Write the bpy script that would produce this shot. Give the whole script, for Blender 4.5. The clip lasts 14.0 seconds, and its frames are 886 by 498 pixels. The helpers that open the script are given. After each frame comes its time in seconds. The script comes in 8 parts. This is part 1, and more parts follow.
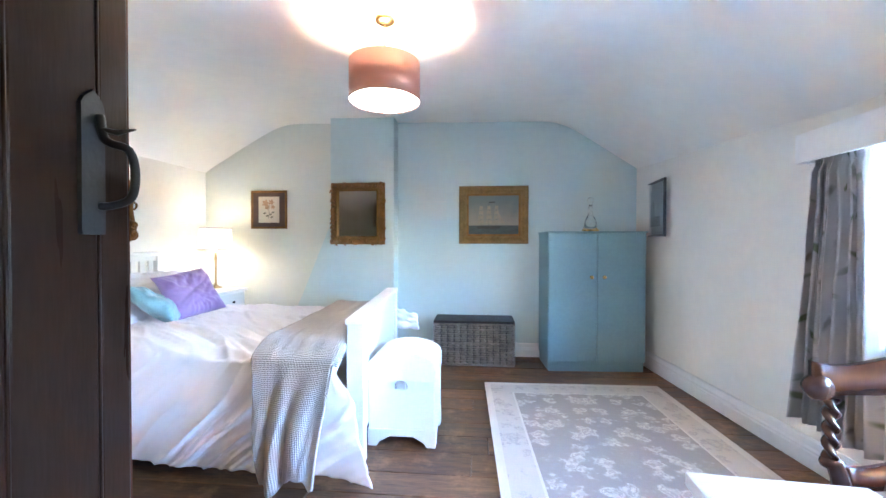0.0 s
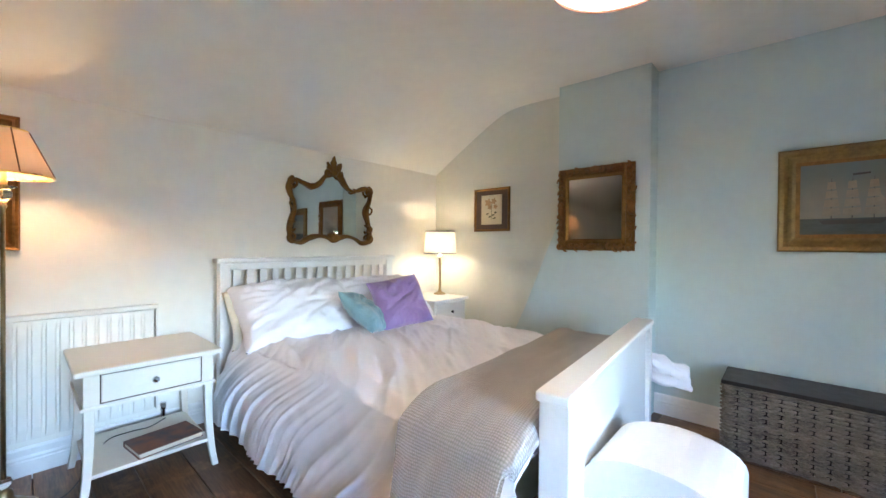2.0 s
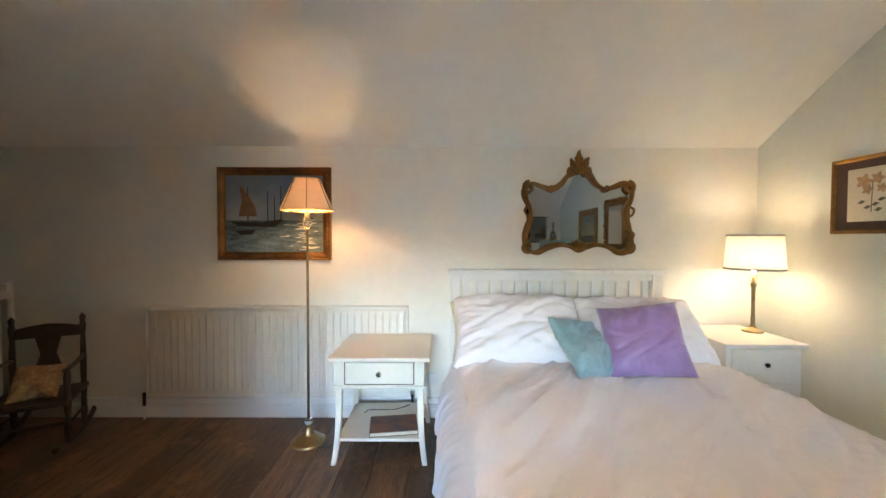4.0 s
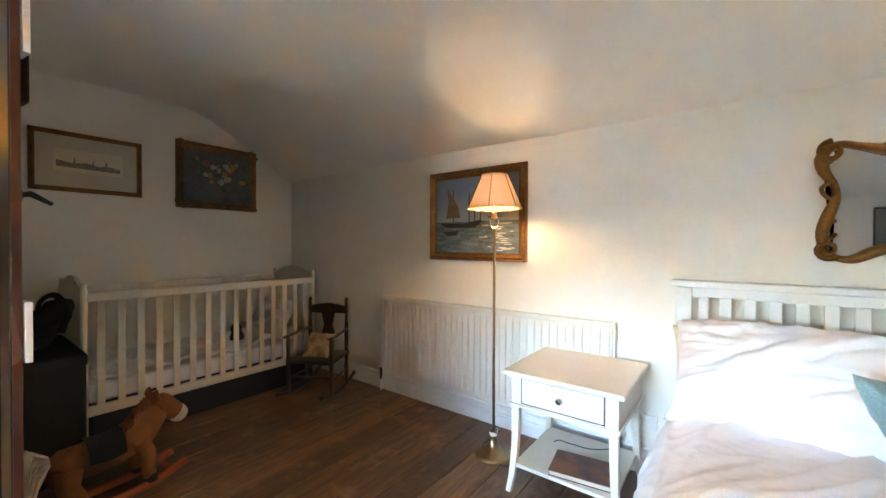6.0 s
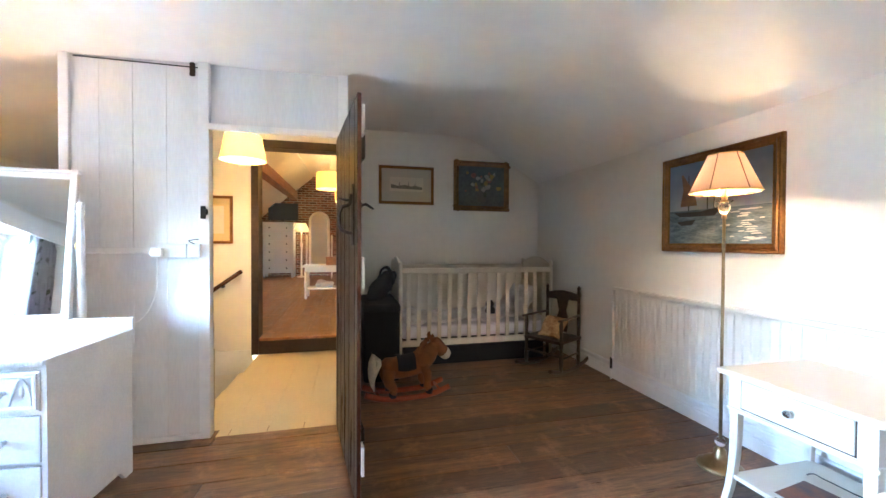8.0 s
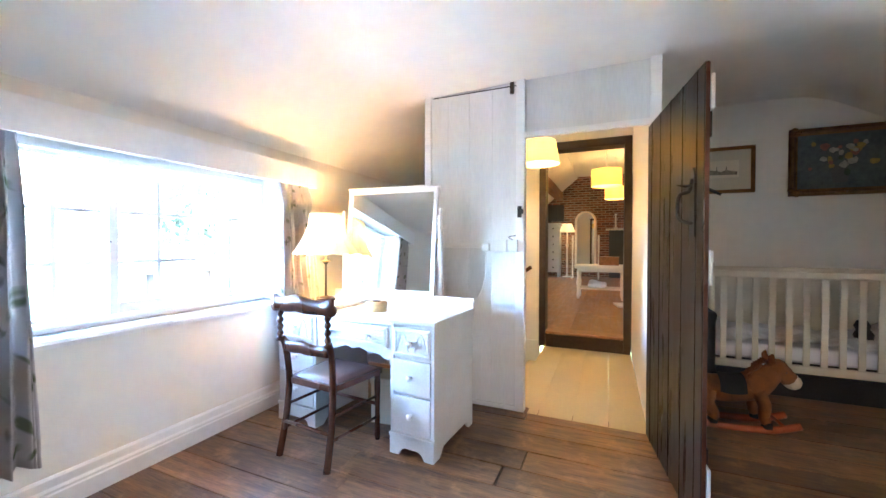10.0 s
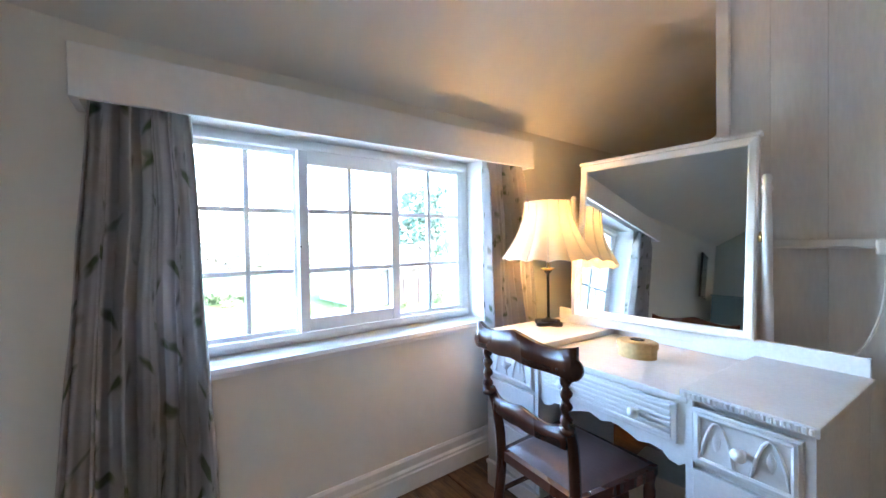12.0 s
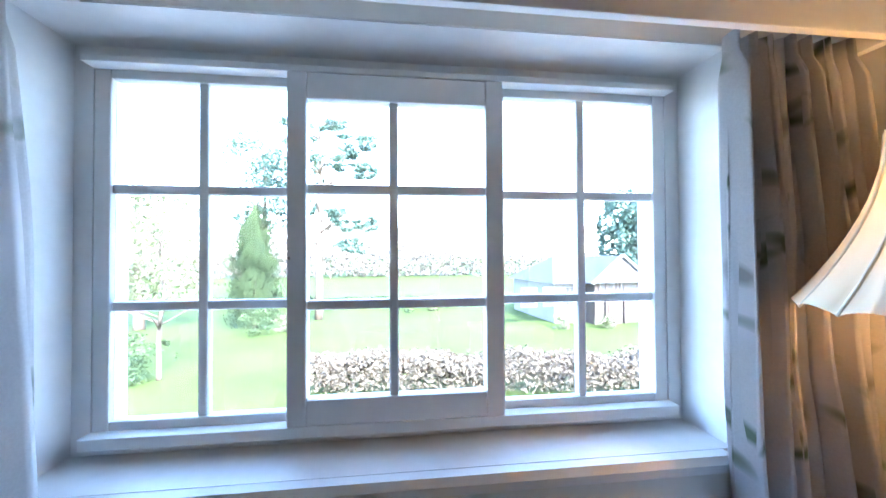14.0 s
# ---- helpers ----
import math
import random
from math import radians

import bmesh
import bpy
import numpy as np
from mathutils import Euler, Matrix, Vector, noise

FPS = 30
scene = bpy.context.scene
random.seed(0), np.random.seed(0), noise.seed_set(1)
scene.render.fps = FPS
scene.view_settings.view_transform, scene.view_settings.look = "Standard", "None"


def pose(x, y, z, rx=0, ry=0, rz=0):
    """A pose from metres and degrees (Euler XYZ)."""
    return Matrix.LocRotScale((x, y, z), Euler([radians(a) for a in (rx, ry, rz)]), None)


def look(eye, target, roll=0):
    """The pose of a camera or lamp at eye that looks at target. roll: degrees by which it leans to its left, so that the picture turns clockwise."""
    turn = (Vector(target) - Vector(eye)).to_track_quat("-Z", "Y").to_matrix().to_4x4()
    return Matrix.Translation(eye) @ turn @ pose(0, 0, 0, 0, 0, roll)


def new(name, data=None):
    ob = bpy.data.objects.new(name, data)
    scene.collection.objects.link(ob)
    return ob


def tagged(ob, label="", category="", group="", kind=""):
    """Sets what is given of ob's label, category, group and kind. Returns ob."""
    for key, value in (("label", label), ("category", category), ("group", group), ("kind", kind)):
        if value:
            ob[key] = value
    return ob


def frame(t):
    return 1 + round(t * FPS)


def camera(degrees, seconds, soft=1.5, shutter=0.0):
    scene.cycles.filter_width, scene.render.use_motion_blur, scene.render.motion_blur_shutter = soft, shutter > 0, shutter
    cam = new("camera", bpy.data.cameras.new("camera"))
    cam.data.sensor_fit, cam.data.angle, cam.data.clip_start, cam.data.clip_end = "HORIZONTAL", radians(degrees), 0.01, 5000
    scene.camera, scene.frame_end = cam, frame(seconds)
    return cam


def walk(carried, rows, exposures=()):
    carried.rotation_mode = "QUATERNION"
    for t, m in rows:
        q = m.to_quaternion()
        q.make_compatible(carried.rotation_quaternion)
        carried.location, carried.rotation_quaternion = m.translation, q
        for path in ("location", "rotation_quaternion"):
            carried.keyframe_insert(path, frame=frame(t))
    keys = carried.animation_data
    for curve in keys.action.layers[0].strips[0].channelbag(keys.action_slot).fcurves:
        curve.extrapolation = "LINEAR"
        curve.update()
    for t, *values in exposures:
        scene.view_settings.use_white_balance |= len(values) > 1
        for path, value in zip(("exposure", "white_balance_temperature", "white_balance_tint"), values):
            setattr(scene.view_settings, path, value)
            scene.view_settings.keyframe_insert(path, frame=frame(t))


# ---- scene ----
cam = camera(98.7, 14.0)
PATH = [
    (0, (0.282, 0.353, 1.229), (0.1, 2.345, 1.202), 0.1),
    (0.5, (0.254, 0.627, 1.18), (-0.136, 2.588, 1.175), 0.3),
    (1, (0.171, 0.829, 1.204), (-0.499, 2.713, 1.188), 0.2),
    (1.5, (0.092, 1.085, 1.207), (-0.913, 2.814, 1.192), 0.4),
    (2, (0.115, 1.326, 1.25), (-1.222, 2.814, 1.232), 0.5),
    (2.5, (0.2, 1.631, 1.309), (-1.454, 2.755, 1.279), 0.4),
    (3, (0.138, 1.89, 1.364), (-1.729, 2.607, 1.317), 0.3),
    (5.5, (-0.291, 2.348, 1.36), (-2.074, 1.443, 1.336), 0.2),
    (6, (-0.433, 2.457, 1.325), (-2.028, 1.251, 1.303), 0.2),
    (6.5, (-0.518, 2.653, 1.315), (-1.881, 1.19, 1.292), 0.2),
    (7, (-0.543, 2.787, 1.313), (-1.673, 1.137, 1.285), 0.2),
    (7.5, (-0.488, 2.896, 1.292), (-1.308, 1.072, 1.26), 0.3),
    (8, (-0.499, 2.977, 1.26), (-0.97, 1.033, 1.228), 0.3),
    (8.5, (-0.478, 3.027, 1.221), (-0.612, 1.032, 1.187), 0.2),
    (9, (-0.408, 3.044, 1.207), (-0.207, 1.054, 1.175), 0.2),
    (11.5, (0.325, 2.606, 1.235), (1.762, 1.215, 1.195), -0.6),
    (12, (0.502, 2.351, 1.231), (2.109, 1.16, 1.198), -0.9),
    (12.5, (0.679, 2.109, 1.196), (2.47, 1.22, 1.202), -0.9),
    (13, (0.878, 1.899, 1.219), (2.767, 1.243, 1.207), -0.6),
    (13.5, (1.098, 1.761, 1.276), (3.029, 1.243, 1.205), -0.9),
    (14, (1.341, 1.603, 1.228), (3.326, 1.358, 1.261), -0.3),
]
EXPOSURES = [
    (0.0, 7.7, 5200, 10), (1.5, 7.2, 5550, 10), (3.0, 6.82, 6750, 10), (5.5, 7.2, 6500, 10), (6.5, 7.55, 6350, 10), (7.5, 7.82, 5750, 10), (9.0, 7.9, 5500, 10), (11.5, 6.65, 5750, 10),
    (12.5, 5.8, 5950, 10), (13.5, 5.25, 5650, 10), (14.0, 5.1, 5600, 10),
]
walk(cam, [(t, look(eye, target, roll)) for t, eye, target, roll in PATH], EXPOSURES)

# ---- world, daylight and exposure ----
world = bpy.data.worlds.new("world")
scene.world = world
world.use_nodes = True
wn = world.node_tree.nodes
sky = wn.new("ShaderNodeTexSky")
sky.sky_type = "NISHITA"
sky.sun_disc = False
sky.sun_elevation = radians(42)
sky.sun_rotation = radians(243)
sky.air_density, sky.dust_density, sky.ozone_density = 1.0, 1.2, 1.0
wn["Background"].inputs["Strength"].default_value = 0.125
world.node_tree.links.new(sky.outputs["Color"], wn["Background"].inputs["Color"])


def lamp(name, kind, m, power, color, size=0.05, size_y=None):
    data = bpy.data.lights.new(name, kind)
    data.energy, data.color = power, color
    if kind == "POINT":
        data.shadow_soft_size = size
    if kind == "AREA":
        data.shape, data.size, data.size_y = "RECTANGLE", size, size_y
    ob = new(name, data)
    ob.matrix_world = m
    return ob


sun = lamp("sun", "SUN", look((-12, -6, 12), (0, 0, 0)), 1.0, (1.0, 0.96, 0.9))
sun.data.angle = radians(12)
# guides the sky light in through the window opening
portal = lamp("window_skylight", "AREA", look((2.40, 1.58, 1.257), (0.0, 1.58, 1.257)), 1.0, (1, 1, 1), 1.5, 0.93)
portal.data.cycles.is_portal = True
WARM = (1.0, 0.66, 0.34)
YELLOW = (1.0, 0.60, 0.18)

# ---- materials ----


def mat(name, color, rough=0.5, metal=0.0, var=0.12, scale=3.0, fine=40.0, bump=0.15, dist=0.004, stretch=(1, 1, 1), rand=0.0,
        color2=None, sheen=0.0, coat=0.0, rough_var=0.12):
    """A principled material with stains at one scale, grain at another and a fine relief."""
    m = bpy.data.materials.new(name)
    m.use_nodes = True
    nt = m.node_tree
    n, l = nt.nodes, nt.links
    p = n["Principled BSDF"]
    tc = n.new("ShaderNodeTexCoord")
    mp = n.new("ShaderNodeMapping")
    mp.inputs["Scale"].default_value = stretch
    l.new(tc.outputs["Object"], mp.inputs["Vector"])
    a = n.new("ShaderNodeTexNoise")
    a.inputs["Scale"].default_value, a.inputs["Detail"].default_value = scale, 4
    b = n.new("ShaderNodeTexNoise")
    b.inputs["Scale"].default_value, b.inputs["Detail"].default_value = fine, 3
    vec = mp.outputs["Vector"]
    if rand:
        oi = n.new("ShaderNodeObjectInfo")
        ad = n.new("ShaderNodeVectorMath")
        ad.operation = "ADD"
        ml = n.new("ShaderNodeMath")
        ml.operation = "MULTIPLY"
        ml.inputs[1].default_value = 37.0
        l.new(oi.outputs["Random"], ml.inputs[0])
        l.new(vec, ad.inputs[0])
        l.new(ml.outputs[0], ad.inputs[1])
        vec = ad.outputs[0]
    l.new(vec, a.inputs["Vector"])
    l.new(vec, b.inputs["Vector"])
    mx = n.new("ShaderNodeMath")
    mx.operation = "MULTIPLY_ADD"
    mx.inputs[1].default_value = 0.45
    l.new(b.outputs["Fac"], mx.inputs[0])
    sc = n.new("ShaderNodeMath")
    sc.operation = "MULTIPLY"
    sc.inputs[1].default_value = 0.55
    l.new(a.outputs["Fac"], sc.inputs[0])
    l.new(sc.outputs[0], mx.inputs[2])
    rp = n.new("ShaderNodeValToRGB")
    c2 = color2 or tuple(min(1, c * (1 + var)) for c in color)
    c1 = tuple(c * (1 - var) for c in color) if not color2 else color
    rp.color_ramp.elements[0].position, rp.color_ramp.elements[1].position = 0.33, 0.67
    rp.color_ramp.elements[0].color = (*c1, 1)
    rp.color_ramp.elements[1].color = (*c2, 1)
    l.new(mx.outputs[0], rp.inputs["Fac"])
    col = rp.outputs["Color"]
    if rand:
        hs = n.new("ShaderNodeHueSaturation")
        mr = n.new("ShaderNodeMapRange")
        mr.inputs["To Min"].default_value, mr.inputs["To Max"].default_value = 1 - rand, 1 + rand
        l.new(oi.outputs["Random"], mr.inputs["Value"])
        l.new(mr.outputs[0], hs.inputs["Value"])
        l.new(col, hs.inputs["Color"])
        col = hs.outputs["Color"]
    l.new(col, p.inputs["Base Color"])
    p.inputs["Metallic"].default_value = metal
    rr = n.new("ShaderNodeMapRange")
    rr.inputs["To Min"].default_value = max(0.02, rough - rough_var)
    rr.inputs["To Max"].default_value = min(1, rough + rough_var)
    l.new(a.outputs["Fac"], rr.inputs["Value"])
    l.new(rr.outputs[0], p.inputs["Roughness"])
    if bump:
        bp = n.new("ShaderNodeBump")
        bp.inputs["Strength"].default_value, bp.inputs["Distance"].default_value = bump, dist
        l.new(mx.outputs[0], bp.inputs["Height"])
        l.new(bp.outputs[0], p.inputs["Normal"])
    if sheen:
        p.inputs["Sheen Weight"].default_value = sheen
    if coat:
        p.inputs["Coat Weight"].default_value = coat
    return m


def glow(name, color, strength, base=(0.8, 0.75, 0.65)):
    m = bpy.data.materials.new(name)
    m.use_nodes = True
    p = m.node_tree.nodes["Principled BSDF"]
    p.inputs["Base Color"].default_value = (*base, 1)
    p.inputs["Roughness"].default_value = 0.8
    p.inputs["Emission Color"].default_value = (*color, 1)
    p.inputs["Emission Strength"].default_value = strength
    return m


def cloth_shade(name, color, through_it=0.5, pleats=0.0):
    """Lampshade cloth that lets part of the light through."""
    m = bpy.data.materials.new(name)
    m.use_nodes = True
    n, l = m.node_tree.nodes, m.node_tree.links
    p = n["Principled BSDF"]
    p.inputs["Base Color"].default_value = (*color, 1)
    p.inputs["Roughness"].default_value = 0.85
    t = n.new("ShaderNodeBsdfTranslucent")
    t.inputs["Color"].default_value = (*color, 1)
    mix = n.new("ShaderNodeMixShader")
    mix.inputs[0].default_value = through_it
    l.new(p.outputs[0], mix.inputs[1])
    l.new(t.outputs[0], mix.inputs[2])
    l.new(mix.outputs[0], n["Material Output"].inputs["Surface"])
    return m


def glass(name, rough=0.0, color=(1, 1, 1)):
    m = bpy.data.materials.new(name)
    m.use_nodes = True
    p = m.node_tree.nodes["Principled BSDF"]
    p.inputs["Base Color"].default_value = (*color, 1)
    p.inputs["Transmission Weight"].default_value = 1.0
    p.inputs["Roughness"].default_value = rough
    p.inputs["IOR"].default_value = 1.45
    return m


def mirror_mat(name, color=(0.86, 0.87, 0.86), rough=0.02):
    m = bpy.data.materials.new(name)
    m.use_nodes = True
    p = m.node_tree.nodes["Principled BSDF"]
    p.inputs["Base Color"].default_value = (*color, 1)
    p.inputs["Metallic"].default_value = 1.0
    p.inputs["Roughness"].default_value = rough
    return m


def plank_mat(name, dark, light, rough=0.45, along="x", rand=0.35):
    """Old boards: grain drawn out along the board, knots, pale worn patches."""
    st = (1.2, 14, 14) if along == "x" else (14, 1.2, 14)
    m = mat(name, dark, rough, color2=light, scale=1.6, fine=9.0, bump=0.35, dist=0.003, stretch=st, rand=rand, rough_var=0.2)
    n, l = m.node_tree.nodes, m.node_tree.links
    p = n["Principled BSDF"]
    old = p.inputs["Base Color"].links[0].from_socket
    tc = n.new("ShaderNodeTexCoord")
    oi = n.new("ShaderNodeObjectInfo")
    ad = n.new("ShaderNodeVectorMath")
    ad.operation = "ADD"
    l.new(tc.outputs["Object"], ad.inputs[0])
    l.new(oi.outputs["Location"], ad.inputs[1])
    w = n.new("ShaderNodeTexNoise")
    w.inputs["Scale"].default_value, w.inputs["Detail"].default_value, w.inputs["Roughness"].default_value = 5.0, 8, 0.7
    l.new(ad.outputs[0], w.inputs["Vector"])
    r = n.new("ShaderNodeValToRGB")
    r.color_ramp.elements[0].position, r.color_ramp.elements[1].position = 0.52, 0.70
    r.color_ramp.elements[1].color = (0.55, 0.55, 0.55, 1)
    l.new(w.outputs["Fac"], r.inputs["Fac"])
    mx = n.new("ShaderNodeMixRGB")
    mx.inputs[2].default_value = (*(min(1, c * 1.7 + 0.02) for c in light), 1)
    l.new(r.outputs["Color"], mx.inputs[0])
    l.new(old, mx.inputs[1])
    l.new(mx.outputs[0], p.inputs["Base Color"])
    return m


WALL = mat("wall_paint", (0.86, 0.835, 0.77), 0.85, var=0.03, scale=1.3, fine=14, bump=0.35, dist=0.012)
CEIL = mat("ceiling_paint", (0.90, 0.885, 0.84), 0.88, var=0.03, scale=1.0, fine=9, bump=0.3, dist=0.014)
BLUE_WALL = mat("blue_wall_paint", (0.555, 0.655, 0.655), 0.8, var=0.035, scale=1.1, fine=16, bump=0.35, dist=0.010)
SAGE_WALL = mat("sage_wall_tone", (0.66, 0.675, 0.615), 0.8, var=0.035, scale=1.1, fine=16, bump=0.35, dist=0.010)
TRIM = mat("white_gloss_trim", (0.86, 0.855, 0.84), 0.38, var=0.04, scale=4, fine=30, bump=0.15, dist=0.003)
PARTITION = mat("painted_boarding", (0.78, 0.775, 0.76), 0.58, var=0.06, scale=2.2, fine=22, bump=0.3, dist=0.006, stretch=(4, 4, 0.7))
WHITE = mat("white_furniture_paint", (0.82, 0.81, 0.79), 0.36, var=0.03, scale=5, fine=60, bump=0.08, dist=0.002)
CREAM = mat("cream_furniture_paint", (0.80, 0.755, 0.66), 0.4, var=0.03, scale=5, fine=60, bump=0.08, dist=0.002)
DISTRESSED = mat("chipped_white_paint", (0.70, 0.69, 0.66), 0.5, var=0.08, scale=6, fine=80, bump=0.3, dist=0.003)
BLUE_PAINT = mat("blue_wardrobe_paint", (0.21, 0.34, 0.385), 0.42, var=0.07, scale=3, fine=45, bump=0.12, dist=0.003)
BED_LINEN = mat("white_bed_linen", (0.83, 0.81, 0.85), 0.9, var=0.02, scale=6, fine=220, bump=0.2, dist=0.002, sheen=0.2)
CREAM_LINEN = mat("cream_linen", (0.74, 0.69, 0.56), 0.9, var=0.05, scale=6, fine=200, bump=0.2, dist=0.002)
TEAL = mat("teal_cushion_cloth", (0.20, 0.345, 0.39), 0.55, var=0.3, scale=9, fine=200, bump=0.2, dist=0.002, sheen=0.4)
PURPLE = mat("purple_cushion_cloth", (0.27, 0.17, 0.37), 0.4, var=0.12, scale=9, fine=200, bump=0.2, dist=0.002, sheen=0.5)
GOLD = mat("old_gilt", (0.22, 0.115, 0.034), 0.44, 1.0, var=0.35, scale=14, fine=90, bump=0.4, dist=0.004)
GOLD_DARK = mat("dark_gilt", (0.22, 0.12, 0.04), 0.46, 1.0, var=0.4, scale=14, fine=80, bump=0.5, dist=0.005)
BRONZE_FRAME = mat("brown_gilt_frame", (0.27, 0.13, 0.042), 0.45, 0.85, var=0.35, scale=10, fine=60, bump=0.3, dist=0.003)
BRASS = mat("brass", (0.62, 0.42, 0.16), 0.28, 1.0, var=0.1, scale=12, fine=70, bump=0.05)
OLD_BRASS = mat("aged_brass", (0.36, 0.27, 0.15), 0.34, 1.0, var=0.2, scale=12, fine=60, bump=0.08)
CHROME = mat("chrome", (0.75, 0.75, 0.75), 0.12, 1.0, var=0.03)
IRON = mat("black_iron", (0.014, 0.013, 0.013), 0.55, 0.25, var=0.3, scale=20, fine=90, bump=0.4, dist=0.003)
BLACK_FRAME = mat("black_frame_wood", (0.03, 0.032, 0.035), 0.4, var=0.2)
DOOR_BROWN = mat("dark_door_paint", (0.016, 0.0078, 0.005), 0.30, var=0.25, scale=3, fine=26, bump=0.25, dist=0.003, stretch=(5, 5, 0.6))
MAHOGANY = mat("dark_mahogany", (0.040, 0.014, 0.009), 0.25, color2=(0.095, 0.034, 0.018), scale=4, fine=30, bump=0.12, dist=0.002, stretch=(1, 1, 0.25))
OAK_DARK = mat("dark_oak", (0.028, 0.015, 0.009), 0.42, color2=(0.06, 0.032, 0.018), scale=4, fine=30, bump=0.2, dist=0.002)
BOARD = plank_mat("old_floorboard", (0.046, 0.020, 0.009), (0.235, 0.122, 0.058), 0.38)
DOOR_BROWN.node_tree.nodes["Principled BSDF"].inputs["Specular IOR Level"].default_value = 0.10
BOARD_FAR = plank_mat("warm_floorboard", (0.16, 0.062, 0.024), (0.31, 0.145, 0.058), 0.38, along="y", rand=0.2)
LANDING_PAINT = mat("pale_painted_boards", (0.58, 0.48, 0.28), 0.5, var=0.06, scale=3, fine=40, bump=0.15, dist=0.003)
RAD = mat("radiator_enamel", (0.80, 0.77, 0.71), 0.35, var=0.02, scale=4, fine=30, bump=0.04)
PLASTIC = mat("white_plastic", (0.80, 0.79, 0.76), 0.4, var=0.02, bump=0.0)
BLACK_CLOTH = mat("black_cloth", (0.012, 0.012, 0.015), 0.9, var=0.3, scale=8, fine=120, bump=0.3)
DARK_DRAWER = mat("dark_storage_box", (0.010, 0.012, 0.018), 0.7, var=0.3)
PLUSH = mat("brown_plush", (0.21, 0.075, 0.018), 0.95, var=0.3, scale=14, fine=190, bump=0.8, dist=0.008, sheen=0.06)
PLUSH_PALE = mat("cream_plush", (0.62, 0.50, 0.36), 0.95, var=0.2, scale=16, fine=190, bump=0.8, dist=0.008, sheen=0.3)
ORANGE_WOOD = mat("orange_stained_wood", (0.29, 0.062, 0.014), 0.4, var=0.2, scale=5, fine=30, bump=0.1)
MIRROR = mirror_mat("mirror_glass", (0.72, 0.76, 0.76))
OLD_MIRROR = mirror_mat("aged_mirror_glass", (0.60, 0.58, 0.54), 0.09)
GLASS = glass("window_glass")
CLEAR = glass("clear_glass")
PAPER = mat("ivory_paper", (0.66, 0.60, 0.47), 0.8, var=0.06, scale=6, fine=60, bump=0.05)
WICKER = mat("grey_wicker", (0.075, 0.055, 0.042), 0.5, color2=(0.27, 0.22, 0.175), scale=9, fine=70, bump=0.4, dist=0.003, stretch=(1, 1, 3))
LID_BROWN = mat("dark_wicker_lid", (0.018, 0.011, 0.008), 0.5, var=0.4, scale=14, fine=110, bump=0.5, dist=0.004)

# ---- mesh helpers ----


def part(name, bm, material, parent=None, label="", smooth=False):
    me = bpy.data.meshes.new(name)
    bmesh.ops.recalc_face_normals(bm, faces=bm.faces)
    bm.to_mesh(me)
    bm.free()
    if smooth:
        me.polygons.foreach_set("use_smooth", [True] * len(me.polygons))
    me.materials.append(material)
    ob = new(name, me)
    if parent is not None:
        ob.parent = parent
    if label:
        ob["label"] = label
    return ob


def thing(name, label, category, m=None, group="", kind=""):
    ob = new(name)
    ob.empty_display_size = 0.1
    if m is not None:
        ob.matrix_world = m
    return tagged(ob, label, category, group, kind)


def box(x0, x1, y0, y1, z0, z1, bevel=0.0, bm=None, seg=2):
    own = bmesh.new()
    r = bmesh.ops.create_cube(own, size=1)
    for v in r["verts"]:
        v.co = Vector(((x0 + x1) / 2 + v.co.x * (x1 - x0), (y0 + y1) / 2 + v.co.y * (y1 - y0), (z0 + z1) / 2 + v.co.z * (z1 - z0)))
    if bevel:
        bmesh.ops.bevel(own, geom=own.edges[:], offset=bevel, segments=seg, affect="EDGES", profile=0.6)
    if bm is None:
        return own
    return merge(bm, own)


def merge(bm, own, m=None):
    me = bpy.data.meshes.new("tmp")
    own.to_mesh(me)
    own.free()
    if m is not None:
        me.transform(m)
    bm.from_mesh(me)
    bpy.data.meshes.remove(me)
    return bm


def prism(points, y0, y1, axis="y", bevel=0.0):
    """A flat outline of (u, v) points drawn out from y0 to y1 along an axis; u, v are the other two axes in order."""
    bm = bmesh.new()

    def at(u, v, w):
        return (u, w, v) if axis == "y" else ((w, u, v) if axis == "x" else (u, v, w))
    a = [bm.verts.new(at(u, v, y0)) for u, v in points]
    b = [bm.verts.new(at(u, v, y1)) for u, v in points]
    bm.faces.new(a)
    bm.faces.new(b[::-1])
    for i in range(len(points)):
        j = (i + 1) % len(points)
        bm.faces.new((a[i], b[i], b[j], a[j]))
    if bevel:
        sharp = [e for e in bm.edges if e.is_manifold and e.calc_face_angle(0) > 0.6]
        bmesh.ops.bevel(bm, geom=sharp, offset=bevel, segments=2, affect="EDGES")
    return bm


def lathe(profile, seg=20, at=(0, 0, 0), bm=None, sx=1.0, sy=1.0):
    """Turns (radius, height) points about z."""
    bm = bm or bmesh.new()
    rings = []
    for r, z in profile:
        rings.append([bm.verts.new((at[0] + sx * r * math.cos(2 * math.pi * i / seg), at[1] + sy * r * math.sin(2 * math.pi * i / seg), at[2] + z)) for i in range(seg)])
    for a, b in zip(rings, rings[1:]):
        for i in range(seg):
            bm.faces.new((a[i], a[(i + 1) % seg], b[(i + 1) % seg], b[i]))
    if profile[0][0] > 1e-4:
        bm.faces.new(rings[0][::-1])
    if profile[-1][0] > 1e-4:
        bm.faces.new(rings[-1])
    return bm


